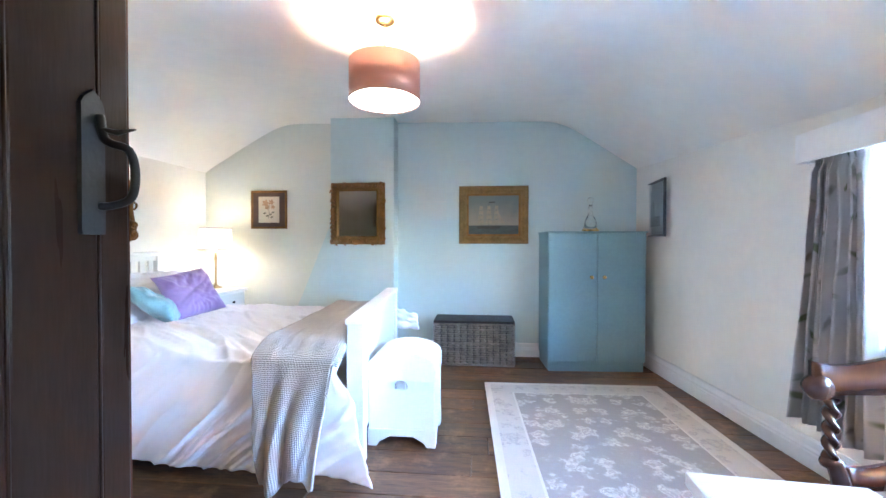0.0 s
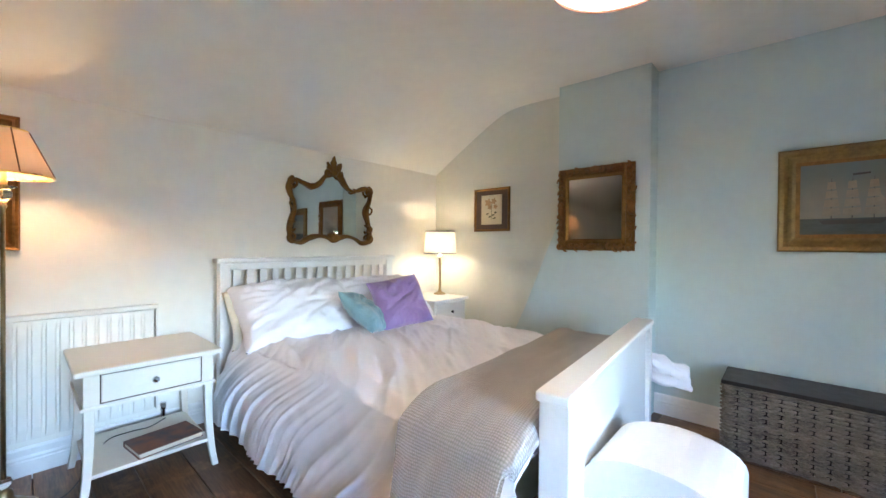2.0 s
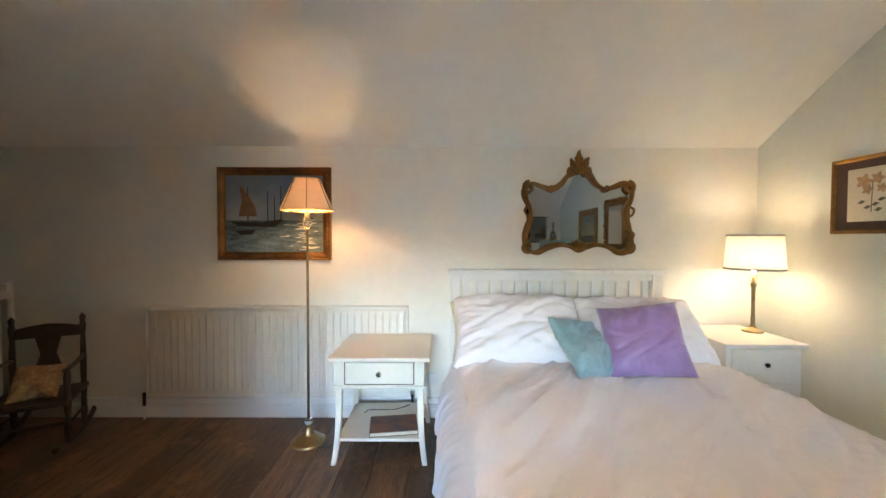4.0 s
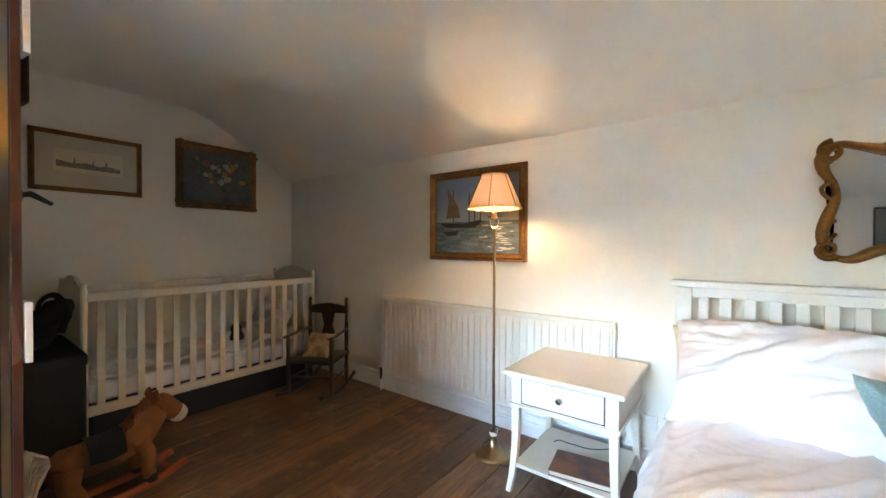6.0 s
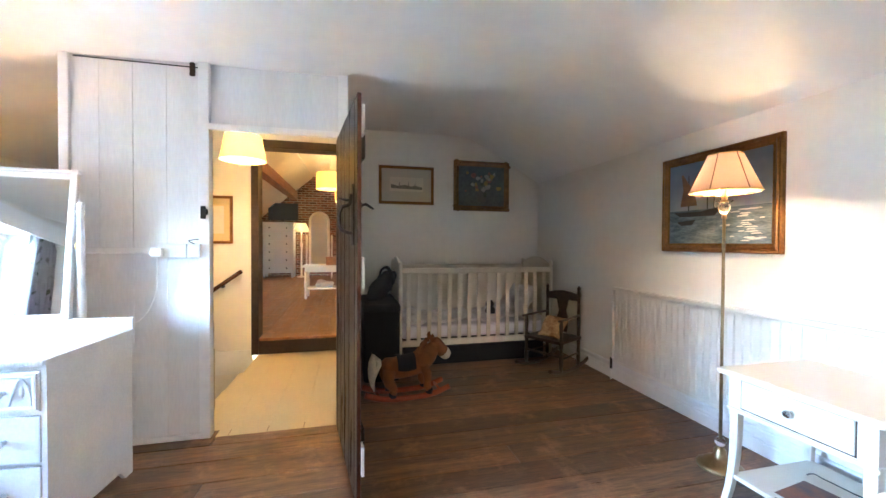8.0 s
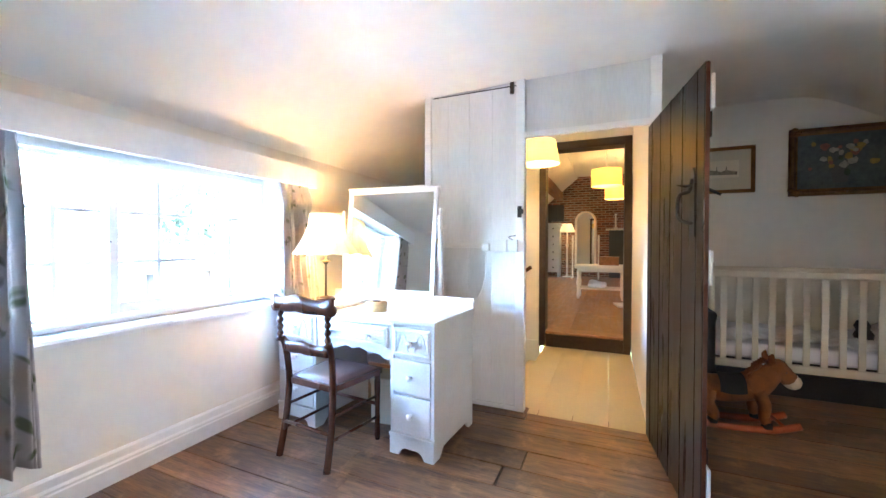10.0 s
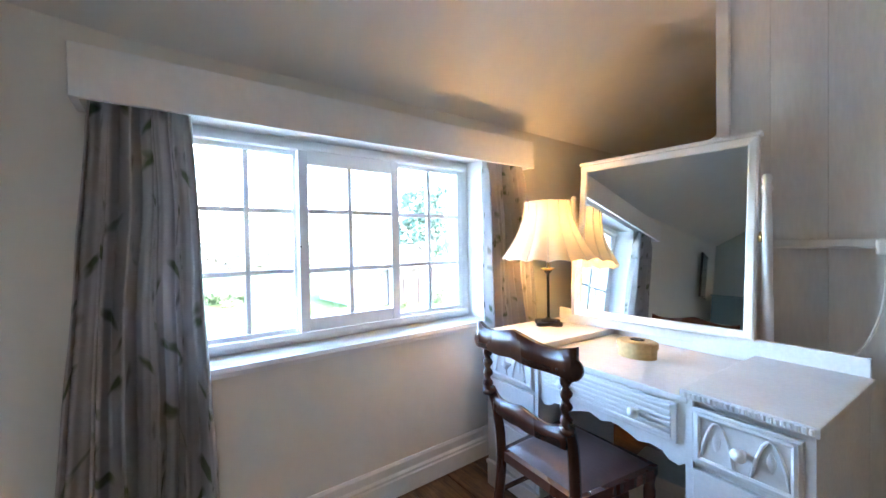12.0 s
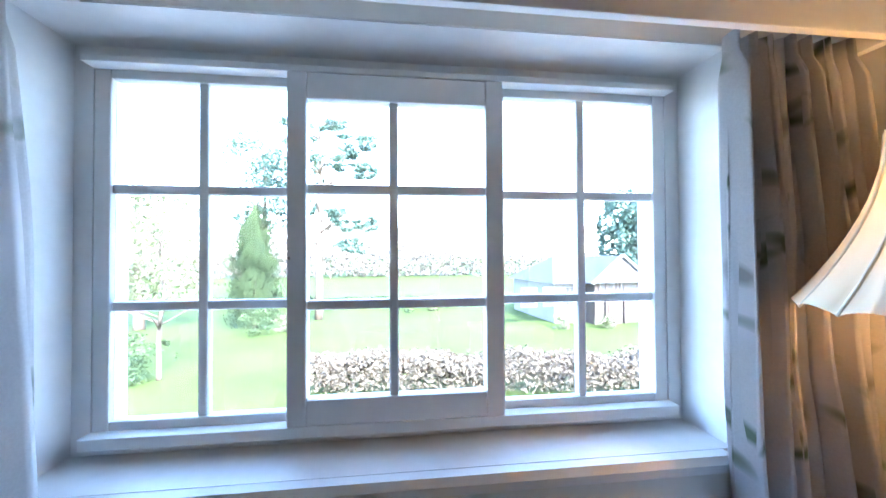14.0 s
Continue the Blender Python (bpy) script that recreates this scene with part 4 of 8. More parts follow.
# ---- wardrobe ----
wd = thing("wardrobe", "blue painted two-door wardrobe standing in the corner", "wardrobe", pose(1.405, 4.30, 0, 0, 0, 3.2))
part("body", box(-0.46, 0.46, -0.19, 0.22, 0.09, 1.335, 0.006), BLUE_PAINT, wd)
part("plinth", box(-0.452, 0.452, -0.182, 0.21, 0.0, 0.09, 0.005), BLUE_PAINT, wd)
part("top", box(-0.468, 0.468, -0.222, 0.225, 1.335, 1.352, 0.006), BLUE_PAINT, wd)
for sx in (-1, 1):
    a, b = sorted((sx * 0.002, sx * 0.455))
    d = part("door", box(a, b, -0.212, -0.191, 0.10, 1.328, 0.005), BLUE_PAINT, wd)
    kn_ = part("knob", lathe([(0.012, 0), (0.013, 0.004), (0.006, 0.008), (0.006, 0.016), (0.015, 0.022), (0.018, 0.030), (0.012, 0.038), (0, 0.041)], 18), BRASS, d, "round brass knob", True)
    kn_.matrix_local = pose(sx * 0.06, -0.211, 0.915, 90, 0, 0)

dc = thing("decanter", "clear cut-glass ship's decanter on the wardrobe", "decanter", pose(1.395, 4.25, 1.352))
part("body", lathe([(0.0, 0.004), (0.062, 0.004), (0.068, 0.012), (0.066, 0.03), (0.058, 0.05), (0.055, 0.10), (0.045, 0.13), (0.022, 0.17), (0.017, 0.20), (0.017, 0.25), (0.026, 0.262), (0.0, 0.262)], 24), CLEAR, dc, "", True)
part("stopper", lathe([(0.012, 0.255), (0.012, 0.272), (0.03, 0.30), (0.028, 0.325), (0.012, 0.34), (0, 0.342)], 16), CLEAR, dc, "", True)
part("coaster", lathe([(0.08, 0), (0.082, 0.022), (0.076, 0.022), (0.074, 0.003), (0, 0.003)], 24), BRASS, dc, "brass rimmed wooden coaster", True)

# ---- wicker hamper ----
hm = thing("wicker_hamper", "grey wicker hamper with a dark flat lid", "hamper", pose(0.245, 4.355, 0))
HW, HD, HH = 0.395, 0.165, 0.42


def weave(length, height, rows, cols):
    def f(u, v):
        r = v * rows
        c = u * cols
        swell = math.sin(math.pi * ((c + 0.12 * (int(r) % 2)) % 1.0)) ** 0.6
        strand = abs(math.sin(math.pi * (r % 1.0))) ** 0.7
        return ((u - 0.5) * length, 0.011 - 0.036 * swell * strand, 0.012 + v * (height - 0.012))
    return sheet(cols * 6, rows * 5, f)


def weave_side(length, m, rows=18):
    bm = weave(length, HH, rows, max(4, int(length / 0.064)))
    bmesh.ops.transform(bm, matrix=m, verts=bm.verts)
    return part("woven_side", bm, WICKER, hm, smooth=True)


weave_side(2 * HW, pose(0, -HD, 0))
weave_side(2 * HD, pose(HW, 0, 0, 0, 0, 90))
weave_side(2 * HD, pose(-HW, 0, 0, 0, 0, -90))
weave_side(2 * HW, pose(0, HD, 0, 0, 0, 180))
# dark inner box, bared between strands to stand in for shade in the weave
part("lining", box(-HW + 0.006, HW - 0.006, -HD + 0.006, HD - 0.006, 0.004, HH), LID_BROWN, hm)
for a, b in (((-HW, -HD - 0.006), (HW, -HD - 0.006)), ((-HW, HD + 0.006), (HW, HD + 0.006)), ((-HW - 0.006, -HD), (-HW - 0.006, HD)), ((HW + 0.006, -HD), (HW + 0.006, HD))):
    for z in (0.012, 0.215, HH):
        pts = [(a[0] + (b[0] - a[0]) * k / 40, a[1] + (b[1] - a[1]) * k / 40, z + 0.004 * math.sin(k * 1.9)) for k in range(41)]
        part("plaited_border", tube(pts, 0.010, 6), WICKER, hm, smooth=True)
lidm = box(-HW - 0.014, HW + 0.014, -HD - 0.018, HD + 0.01, HH + 0.008, HH + 0.032, 0.006)
part("lid", lidm, LID_BROWN, hm, "dark brown leather-look lid")

# ---- blanket chest at the foot of the bed ----
tr = thing("blanket_chest", "white painted dome-topped blanket chest", "chest", pose(-0.175, 2.79, 0))
CHW, CHL = 0.203, 0.18
part("body", box(-CHW, CHW, -CHL, CHL, 0.10, 0.40, 0.005), WHITE, tr)
dome = [(-CHW - 0.006, 0.402), (CHW + 0.006, 0.402), (CHW + 0.006, 0.485)] + [((CHW + 0.006) * math.cos(a * math.pi / 12), 0.485 + 0.092 * math.sin(a * math.pi / 12)) for a in range(1, 12)] + [(-CHW - 0.006, 0.485)]
part("domed_lid", prism(dome, -CHL - 0.008, CHL + 0.008, bevel=0.004), WHITE, tr)
for y in (-CHL - 0.004, CHL - 0.014):
    foot = [(-CHW - 0.004, 0), (-CHW + 0.05, 0), (-CHW + 0.07, 0.03), (-CHW + 0.10, 0.045), (-CHW + 0.13, 0.062), (CHW - 0.13, 0.062), (CHW - 0.10, 0.045), (CHW - 0.07, 0.03), (CHW - 0.05, 0), (CHW + 0.004, 0), (CHW + 0.004, 0.105), (-CHW - 0.004, 0.105)]
    part("bracket_foot", prism(foot, y, y + 0.018), WHITE, tr)
for x in (-CHW - 0.004, CHW - 0.014):
    foot = [(-CHL, 0), (-CHL + 0.07, 0), (-CHL + 0.12, 0.06), (CHL - 0.12, 0.06), (CHL - 0.07, 0), (CHL, 0), (CHL, 0.105), (-CHL, 0.105)]
    part("bracket_foot", prism(foot, x, x + 0.018, axis="x"), WHITE, tr)
for y in (-CHL, CHL):
    s = 1 if y > 0 else -1
    pts = smooth_path([(-0.032, y + s * 0.008, 0.355), (-0.034, y + s * 0.016, 0.385), (-0.018, y + s * 0.018, 0.405), (0.018, y + s * 0.018, 0.405), (0.034, y + s * 0.016, 0.385), (0.032, y + s * 0.008, 0.355)], 5)
    part("handle", tube(pts, 0.005, 8), CHROME, tr, "small metal drop handle", True)

# ---- rug ----
rug = thing("rug", "pale grey rug with faded cream floral pattern and border", "rug", pose(1.115, 2.86, 0, 0, 0, 2.0))
RW, RL = 0.74, 0.885


def rug_mat(name, base, motif, scale, lo, hi, seed):
    m = mat(name, base, 0.95, var=0.08, scale=3, fine=170, bump=0.5, dist=0.003, sheen=0.2)
    n, l = m.node_tree.nodes, m.node_tree.links
    p = n["Principled BSDF"]
    old = p.inputs["Base Color"].links[0].from_socket
    tc = n.new("ShaderNodeTexCoord")
    sep = n.new("ShaderNodeSeparateXYZ")
    l.new(tc.outputs["Object"], sep.inputs[0])
    ab = n.new("ShaderNodeMath")
    ab.operation = "ABSOLUTE"
    l.new(sep.outputs["X"], ab.inputs[0])
    cmb = n.new("ShaderNodeCombineXYZ")
    l.new(ab.outputs[0], cmb.inputs["X"])
    l.new(sep.outputs["Y"], cmb.inputs["Y"])
    cmb.inputs["Z"].default_value = seed
    dn = n.new("ShaderNodeTexNoise")
    dn.inputs["Scale"].default_value = scale * 2.2
    l.new(cmb.outputs[0], dn.inputs["Vector"])
    mixv = n.new("ShaderNodeMixRGB")
    mixv.blend_type = "ADD"
    mixv.inputs[0].default_value = 0.16
    l.new(cmb.outputs[0], mixv.inputs[1])
    l.new(dn.outputs["Color"], mixv.inputs[2])
    vo = n.new("ShaderNodeTexVoronoi")
    vo.inputs["Scale"].default_value = scale
    vo.inputs["Randomness"].default_value = 0.75
    l.new(mixv.outputs[0], vo.inputs["Vector"])
    wv = n.new("ShaderNodeMath")
    wv.operation = "SINE"
    k = n.new("ShaderNodeMath")
    k.operation = "MULTIPLY"
    k.inputs[1].default_value = 24
    l.new(vo.outputs["Distance"], k.inputs[0])
    l.new(k.outputs[0], wv.inputs[0])
    r1 = n.new("ShaderNodeMapRange")
    r1.inputs["From Min"].default_value, r1.inputs["From Max"].default_value = hi, lo
    l.new(vo.outputs["Distance"], r1.inputs["Value"])
    r2 = n.new("ShaderNodeMapRange")
    r2.inputs["From Min"].default_value, r2.inputs["From Max"].default_value = -0.9, 0.2
    r2.inputs["To Min"].default_value = 0.35
    l.new(wv.outputs[0], r2.inputs["Value"])
    mul = n.new("ShaderNodeMath")
    mul.operation = "MULTIPLY"
    l.new(r1.outputs[0], mul.inputs[0])
    l.new(r2.outputs[0], mul.inputs[1])
    wear = n.new("ShaderNodeTexNoise")
    wear.inputs["Scale"].default_value, wear.inputs["Detail"].default_value = 30, 5
    l.new(tc.outputs["Object"], wear.inputs["Vector"])
    wr = n.new("ShaderNodeMapRange")
    wr.inputs["From Min"].default_value, wr.inputs["From Max"].default_value = 0.3, 0.6
    wr.inputs["To Min"].default_value = 0.25
    l.new(wear.outputs["Fac"], wr.inputs["Value"])
    mul2 = n.new("ShaderNodeMath")
    mul2.operation = "MULTIPLY"
    l.new(mul.outputs[0], mul2.inputs[0])
    l.new(wr.outputs[0], mul2.inputs[1])
    mx = n.new("ShaderNodeMixRGB")
    mx.inputs[2].default_value = (*motif, 1)
    l.new(mul2.outputs[0], mx.inputs[0])
    l.new(old, mx.inputs[1])
    l.new(mx.outputs[0], p.inputs["Base Color"])
    return m


RUG_FIELD = rug_mat("rug_field", (0.33, 0.287, 0.255), (0.64, 0.585, 0.515), 7.6, 0.30, 0.54, 0.0)
RUG_BORDER = rug_mat("rug_border", (0.56, 0.505, 0.44), (0.37, 0.33, 0.295), 9.0, 0.26, 0.50, 3.0)
RUG_EDGE = mat("rug_edge", (0.66, 0.61, 0.54), 0.95, var=0.08, fine=200, bump=0.4)
part("woven_field", box(-RW + 0.23, RW - 0.23, -RL + 0.23, RL - 0.23, 0.001, 0.0085), RUG_FIELD, rug)
bm = bmesh.new()
for a in (-1, 1):
    x0, x1 = sorted((a * (RW - 0.05), a * (RW - 0.215)))
    box(x0, x1, -RL + 0.05, RL - 0.05, 0.001, 0.0085, bm=bm)
    y0, y1 = sorted((a * (RL - 0.05), a * (RL - 0.215)))
    box(-RW + 0.215, RW - 0.215, y0, y1, 0.001, 0.0085, bm=bm)
part("border", bm, RUG_BORDER, rug, "cream border with faint scrolls")
bm = ring_frame(2 * RW, 2 * RL, [(0, 0.001), (0, 0.008), (0.05, 0.0085), (0.05, 0.001)])
ring_frame(2 * RW - 0.43, 2 * RL - 0.43, [(0, 0.001), (0, 0.008), (0.016, 0.0083), (0.016, 0.001)], bm)
for v in bm.verts:
    v.co = Vector((v.co.x, v.co.z, v.co.y))
part("guard_stripe", bm, RUG_EDGE, rug)
bm = bmesh.new()
rg = random.Random(3)
for s in (-1, 1):
    for i in range(150):
        x = -RW + 2 * RW * (i + 0.5) / 150
        dx, ln = rg.uniform(-0.006, 0.006), rg.uniform(0.012, 0.024)
        y0 = s * RL
        q = [bm.verts.new(c) for c in ((x - 0.003, y0, 0.004), (x + 0.003, y0, 0.004), (x + 0.002 + dx, y0 + s * ln, 0.0015), (x - 0.002 + dx, y0 + s * ln, 0.0015))]
        bm.faces.new(q)
tagged(part("fringe", bm, RUG_EDGE, rug, "short cream fringe"), kind="stuff")

# ---- pictures and mirrors ----


def wall_pose(wall, along, z, off=0.0):
    """A pose on a wall: local x to the right of a viewer, z up, -y out of the wall."""
    if wall == "north":
        return pose(along, YN - off, z)
    if wall == "breast":
        return pose(along, 4.35 - off, z)
    if wall == "west":
        return pose(XW + off, along, z, 0, 0, 90)
    if wall == "south":
        return pose(along, YS + off, z, 0, 0, 180)
    return pose(east_x(along) - off, along, z, 0, 0, -90 - 4.7)


def picture(label, m, w, h, fw, depth, material, inner=None, lip=0.0):
    th_ = thing("picture", label, "picture", m, group="")
    prof = [(0, 0), (0, -depth * 0.7), (fw * 0.12, -depth), (fw * 0.35, -depth * 0.82), (fw * 0.55, -depth * 0.95), (fw * 0.8, -depth * 0.6), (fw, -depth * 0.45), (fw, 0)]
    part("picture_frame", ring_frame(w, h, prof), material, th_)
    if inner:
        iw, ih = w - 2 * fw + 0.002, h - 2 * fw + 0.002
        part("slip", ring_frame(iw, ih, [(0, 0), (0, -depth * 0.5), (lip, -depth * 0.4), (lip, 0)]), inner, th_)
    return th_


def sky_sea(name, sky_top, sky_low, sea, sea2, horizon):
    """Oil paint: a sky that lightens downwards, and a sea below the horizon (height in metres)."""
    m = mat(name, sea, 0.45, color2=sea2, scale=16, fine=60, bump=0.35, dist=0.002, stretch=(0.5, 1, 2.4))
    n, l = m.node_tree.nodes, m.node_tree.links
    p = n["Principled BSDF"]
    old = p.inputs["Base Color"].links[0].from_socket
    tc = n.new("ShaderNodeTexCoord")
    sp = n.new("ShaderNodeSeparateXYZ")
    l.new(tc.outputs["Object"], sp.inputs[0])
    g = n.new("ShaderNodeMapRange")
    g.inputs["From Min"].default_value, g.inputs["From Max"].default_value = horizon, horizon + 0.4
    l.new(sp.outputs["Z"], g.inputs["Value"])
    nz = n.new("ShaderNodeTexNoise")
    nz.inputs["Scale"].default_value = 7
    l.new(tc.outputs["Object"], nz.inputs["Vector"])
    ad = n.new("ShaderNodeMath")
    ad.operation = "MULTIPLY_ADD"
    ad.inputs[1].default_value, = (0.7,)
    l.new(nz.outputs["Fac"], ad.inputs[0])
    l.new(g.outputs[0], ad.inputs[2])
    r = n.new("ShaderNodeValToRGB")
    r.color_ramp.elements[0].color, r.color_ramp.elements[1].color = (*sky_low, 1), (*sky_top, 1)
    r.color_ramp.elements[0].position, r.color_ramp.elements[1].position = 0.3, 1.0
    l.new(ad.outputs[0], r.inputs["Fac"])
    st = n.new("ShaderNodeMath")
    st.operation = "GREATER_THAN"
    st.inputs[1].default_value = horizon
    l.new(sp.outputs["Z"], st.inputs[0])
    mx = n.new("ShaderNodeMixRGB")
    l.new(st.outputs[0], mx.inputs[0])
    l.new(old, mx.inputs[1])
    l.new(r.outputs["Color"], mx.inputs[2])
    l.new(mx.outputs[0], p.inputs["Base Color"])
    return m


def daub(points, y, material, parent, name, label=""):
    bm = bmesh.new()
    a = [bm.verts.new((x, y, z)) for x, z in points]
    b = [bm.verts.new((x, y + 0.0015, z)) for x, z in points]
    bm.faces.new(a)
    bm.faces.new(b[::-1])
    for i in range(len(a)):
        j = (i + 1) % len(a)
        bm.faces.new((a[i], b[i], b[j], a[j]))
    return part(name, bm, material, parent, label)


HULL = mat("painted_hull", (0.03, 0.025, 0.022), 0.5, var=0.3)
SAIL = mat("painted_sail", (0.27, 0.235, 0.17), 0.5, var=0.12, scale=20)
RUST = mat("painted_rust_sail", (0.20, 0.115, 0.06), 0.5, var=0.25, scale=18)
GLINT = mat("painted_glint", (0.62, 0.60, 0.52), 0.5, var=0.15, scale=18)

# three-master in a wide gilt frame
SHIP_FRAME = mat("dull_brown_gilt", (0.24, 0.15, 0.055), 0.45, 0.8, var=0.3, scale=10, fine=60, bump=0.3, dist=0.003)
sp_ = picture("oil painting of a three-masted sailing ship in a gilt frame", wall_pose("north", 0.452, 1.546), 0.75, 0.63, 0.085, 0.035, SHIP_FRAME, GOLD, 0.03)
cv = part("canvas", box(-0.27, 0.27, -0.016, -0.004, -0.21, 0.21), sky_sea("ship_canvas", (0.13, 0.155, 0.15), (0.27, 0.25, 0.19), (0.025, 0.036, 0.034), (0.06, 0.08, 0.07), -0.115), sp_)
daub([(-0.19, -0.125), (-0.17, -0.15), (0.06, -0.15), (0.10, -0.115), (0.02, -0.122)], -0.0175, HULL, cv, "hull")
for k, x in enumerate((-0.135, -0.05, 0.035)):
    daub([(x - 0.002, -0.13), (x + 0.002, -0.13), (x + 0.001, 0.12), (x - 0.001, 0.12)], -0.0175, HULL, cv, "mast")
    for j in range(4):
        z = -0.10 + j * 0.052
        w = 0.040 - j * 0.007
        daub([(x - w, z), (x + w, z + 0.003), (x + w * 0.82, z + 0.045), (x - w * 0.85, z + 0.043)], -0.0182, SAIL, cv, "sail")
daub([(0.06, -0.095), (0.135, -0.10), (0.05, 0.03)], -0.0182, SAIL, cv, "jib")
daub([(-0.05, 0.13), (0.02, 0.135), (0.02, 0.146), (-0.05, 0.142)], -0.0182, HULL, cv, "pennant")

# harbour painting over the radiator
bp_ = picture("oil painting of moored sailing boats in a brown gilt frame", wall_pose("west", 0.90, 1.555), 0.855, 0.70, 0.05, 0.035, BRONZE_FRAME, GOLD, 0.012)
cv = part("canvas", box(-0.375, 0.375, -0.014, -0.004, -0.30, 0.30), sky_sea("harbour_canvas", (0.16, 0.21, 0.27), (0.36, 0.37, 0.36), (0.04, 0.065, 0.08), (0.22, 0.27, 0.28), -0.05), bp_)
daub([(-0.33, -0.06), (-0.27, -0.095), (0.0, -0.10), (0.07, -0.05), (0.05, -0.04), (-0.1, -0.065)], -0.0155, HULL, cv, "hull")
daub([(-0.30, -0.13), (-0.26, -0.16), (-0.17, -0.155), (-0.14, -0.12)], -0.0155, HULL, cv, "dinghy")
daub([(-0.27, -0.02), (-0.13, -0.02), (-0.15, 0.07), (-0.25, 0.215), (-0.262, 0.21), (-0.245, 0.10)], -0.0162, RUST, cv, "rust_sail")
for x, z1 in ((-0.20, 0.20), (-0.05, 0.17), (0.05, 0.21), (0.0, 0.13)):
    daub([(x - 0.004, -0.05), (x + 0.004, -0.05), (x + 0.003, z1), (x - 0.003, z1)], -0.0158, HULL, cv, "mast")
rg = random.Random(11)
for k in range(34):
    x, z = rg.gauss(0.19, 0.08), rg.uniform(-0.28, -0.07)
    w = rg.uniform(0.015, 0.05)
    if -0.32 < x < 0.32:
        daub([(x - w, z), (x + w, z + 0.001), (x + w * 0.7, z + 0.008), (x - w * 0.6, z + 0.007)], -0.0148 - 0.0001 * k / 34, GLINT, cv, "glint")

# small print of flowers by the lamp
pp = picture("small print of pale flowers in a dark mount and gilt frame", wall_pose("north", -2.12, 1.62), 0.43, 0.44, 0.024, 0.022, GOLD)
part("mount", box(-0.192, 0.192, -0.010, -0.004, -0.197, 0.197), mat("dark_red_mount", (0.07, 0.038, 0.03), 0.6, var=0.1), pp)
pl = part("print", box(-0.125, 0.125, -0.013, -0.009, -0.15, 0.15), PAPER, pp)
BLOSSOM = mat("printed_blossom", (0.42, 0.27, 0.15), 0.7, var=0.3, scale=30)
STALK = mat("printed_leaf", (0.12, 0.11, 0.07), 0.7, var=0.3)
for x, z, r in ((-0.04, 0.075, 0.035), (0.03, 0.085, 0.028), (-0.02, 0.03, 0.026), (0.05, 0.03, 0.022)):
    daub([(x + r * (1 + 0.3 * math.cos(5 * a)) * math.cos(a), z + r * (1 + 0.3 * math.cos(5 * a)) * math.sin(a)) for a in (2 * math.pi * k / 20 for k in range(20))], -0.0142, BLOSSOM, pl, "blossom")
for x, z in ((-0.05, -0.04), (-0.02, -0.07), (0.02, -0.055), (0.05, -0.03), (0.035, -0.085)):
    daub([(x - 0.02, z - 0.006), (x, z - 0.012), (x + 0.022, z + 0.004), (x, z + 0.01)], -0.0142, STALK, pl, "leaf")
daub([(-0.002, -0.1), (0.002, -0.1), (0.008, 0.08), (0.003, 0.08)], -0.0139, STALK, pl, "stem")

# dark framed print on the east wall
ep = picture("small blue landscape print in a thin black frame", wall_pose("east", 4.20, 1.565), 0.54, 0.53, 0.022, 0.024, BLACK_FRAME)
part("mount", box(-0.25, 0.25, -0.010, -0.004, -0.245, 0.245), mat("grey_mount", (0.38, 0.40, 0.38), 0.7, var=0.05), ep)
cv = part("print", box(-0.15, 0.15, -0.013, -0.009, -0.17, 0.17), sky_sea("abbey_print", (0.30, 0.36, 0.38), (0.42, 0.40, 0.34), (0.07, 0.09, 0.08), (0.17, 0.18, 0.15), -0.07), ep)
daub([(-0.07, -0.07), (-0.07, 0.04), (-0.02, 0.10), (0.03, 0.04), (0.03, -0.07)], -0.0142, mat("printed_stone", (0.22, 0.22, 0.20), 0.7), cv, "ruin")
part("glazing", box(-0.245, 0.245, -0.018, -0.0165, -0.24, 0.24), CLEAR, ep).visible_shadow = False

# pictures over the cot
gp = picture("long framed engraving with a cream mount in a gilt frame", wall_pose("south", -1.155, 1.955), 0.67, 0.46, 0.035, 0.028, GOLD)
part("mount", box(-0.305, 0.305, -0.012, -0.004, -0.20, 0.20), mat("cream_mount", (0.56, 0.51, 0.40), 0.8, var=0.04), gp)
cv = part("engraving", box(-0.205, 0.205, -0.015, -0.011, -0.075, 0.095), PAPER, gp)
INK = mat("engraving_ink", (0.22, 0.20, 0.16), 0.8, var=0.3, scale=40)
daub([(-0.19, -0.04), (0.19, -0.05), (0.19, -0.02), (0.10, 0.0), (0.06, -0.015), (-0.02, 0.005), (-0.1, -0.01), (-0.19, 0.01)], -0.0162, INK, cv, "skyline")
for x in (0.02, 0.10, -0.09):
    daub([(x - 0.008, -0.02), (x + 0.01, -0.02), (x + 0.002, 0.045)], -0.0164, INK, cv, "spire")
vp = picture("dark oil painting of a vase of flowers in an ornate frame", wall_pose("south", -2.112, 1.98), 0.735, 0.625, 0.055, 0.04, GOLD_DARK, GOLD, 0.01)
DARKOIL = mat("dark_oil_ground", (0.05, 0.06, 0.06), 0.4, color2=(0.13, 0.145, 0.13), scale=5, fine=30, bump=0.3)
cv = part("canvas", box(-0.315, 0.315, -0.014, -0.004, -0.26, 0.26), DARKOIL, vp)
rg = random.Random(4)
FLOWERS = [mat("painted_flower_%s" % nm, c, 0.5, var=0.3, scale=30) for nm, c in (("yellow", (0.36, 0.25, 0.06)), ("rose", (0.30, 0.13, 0.09)), ("white", (0.42, 0.38, 0.30)), ("leaf", (0.05, 0.07, 0.03)))]
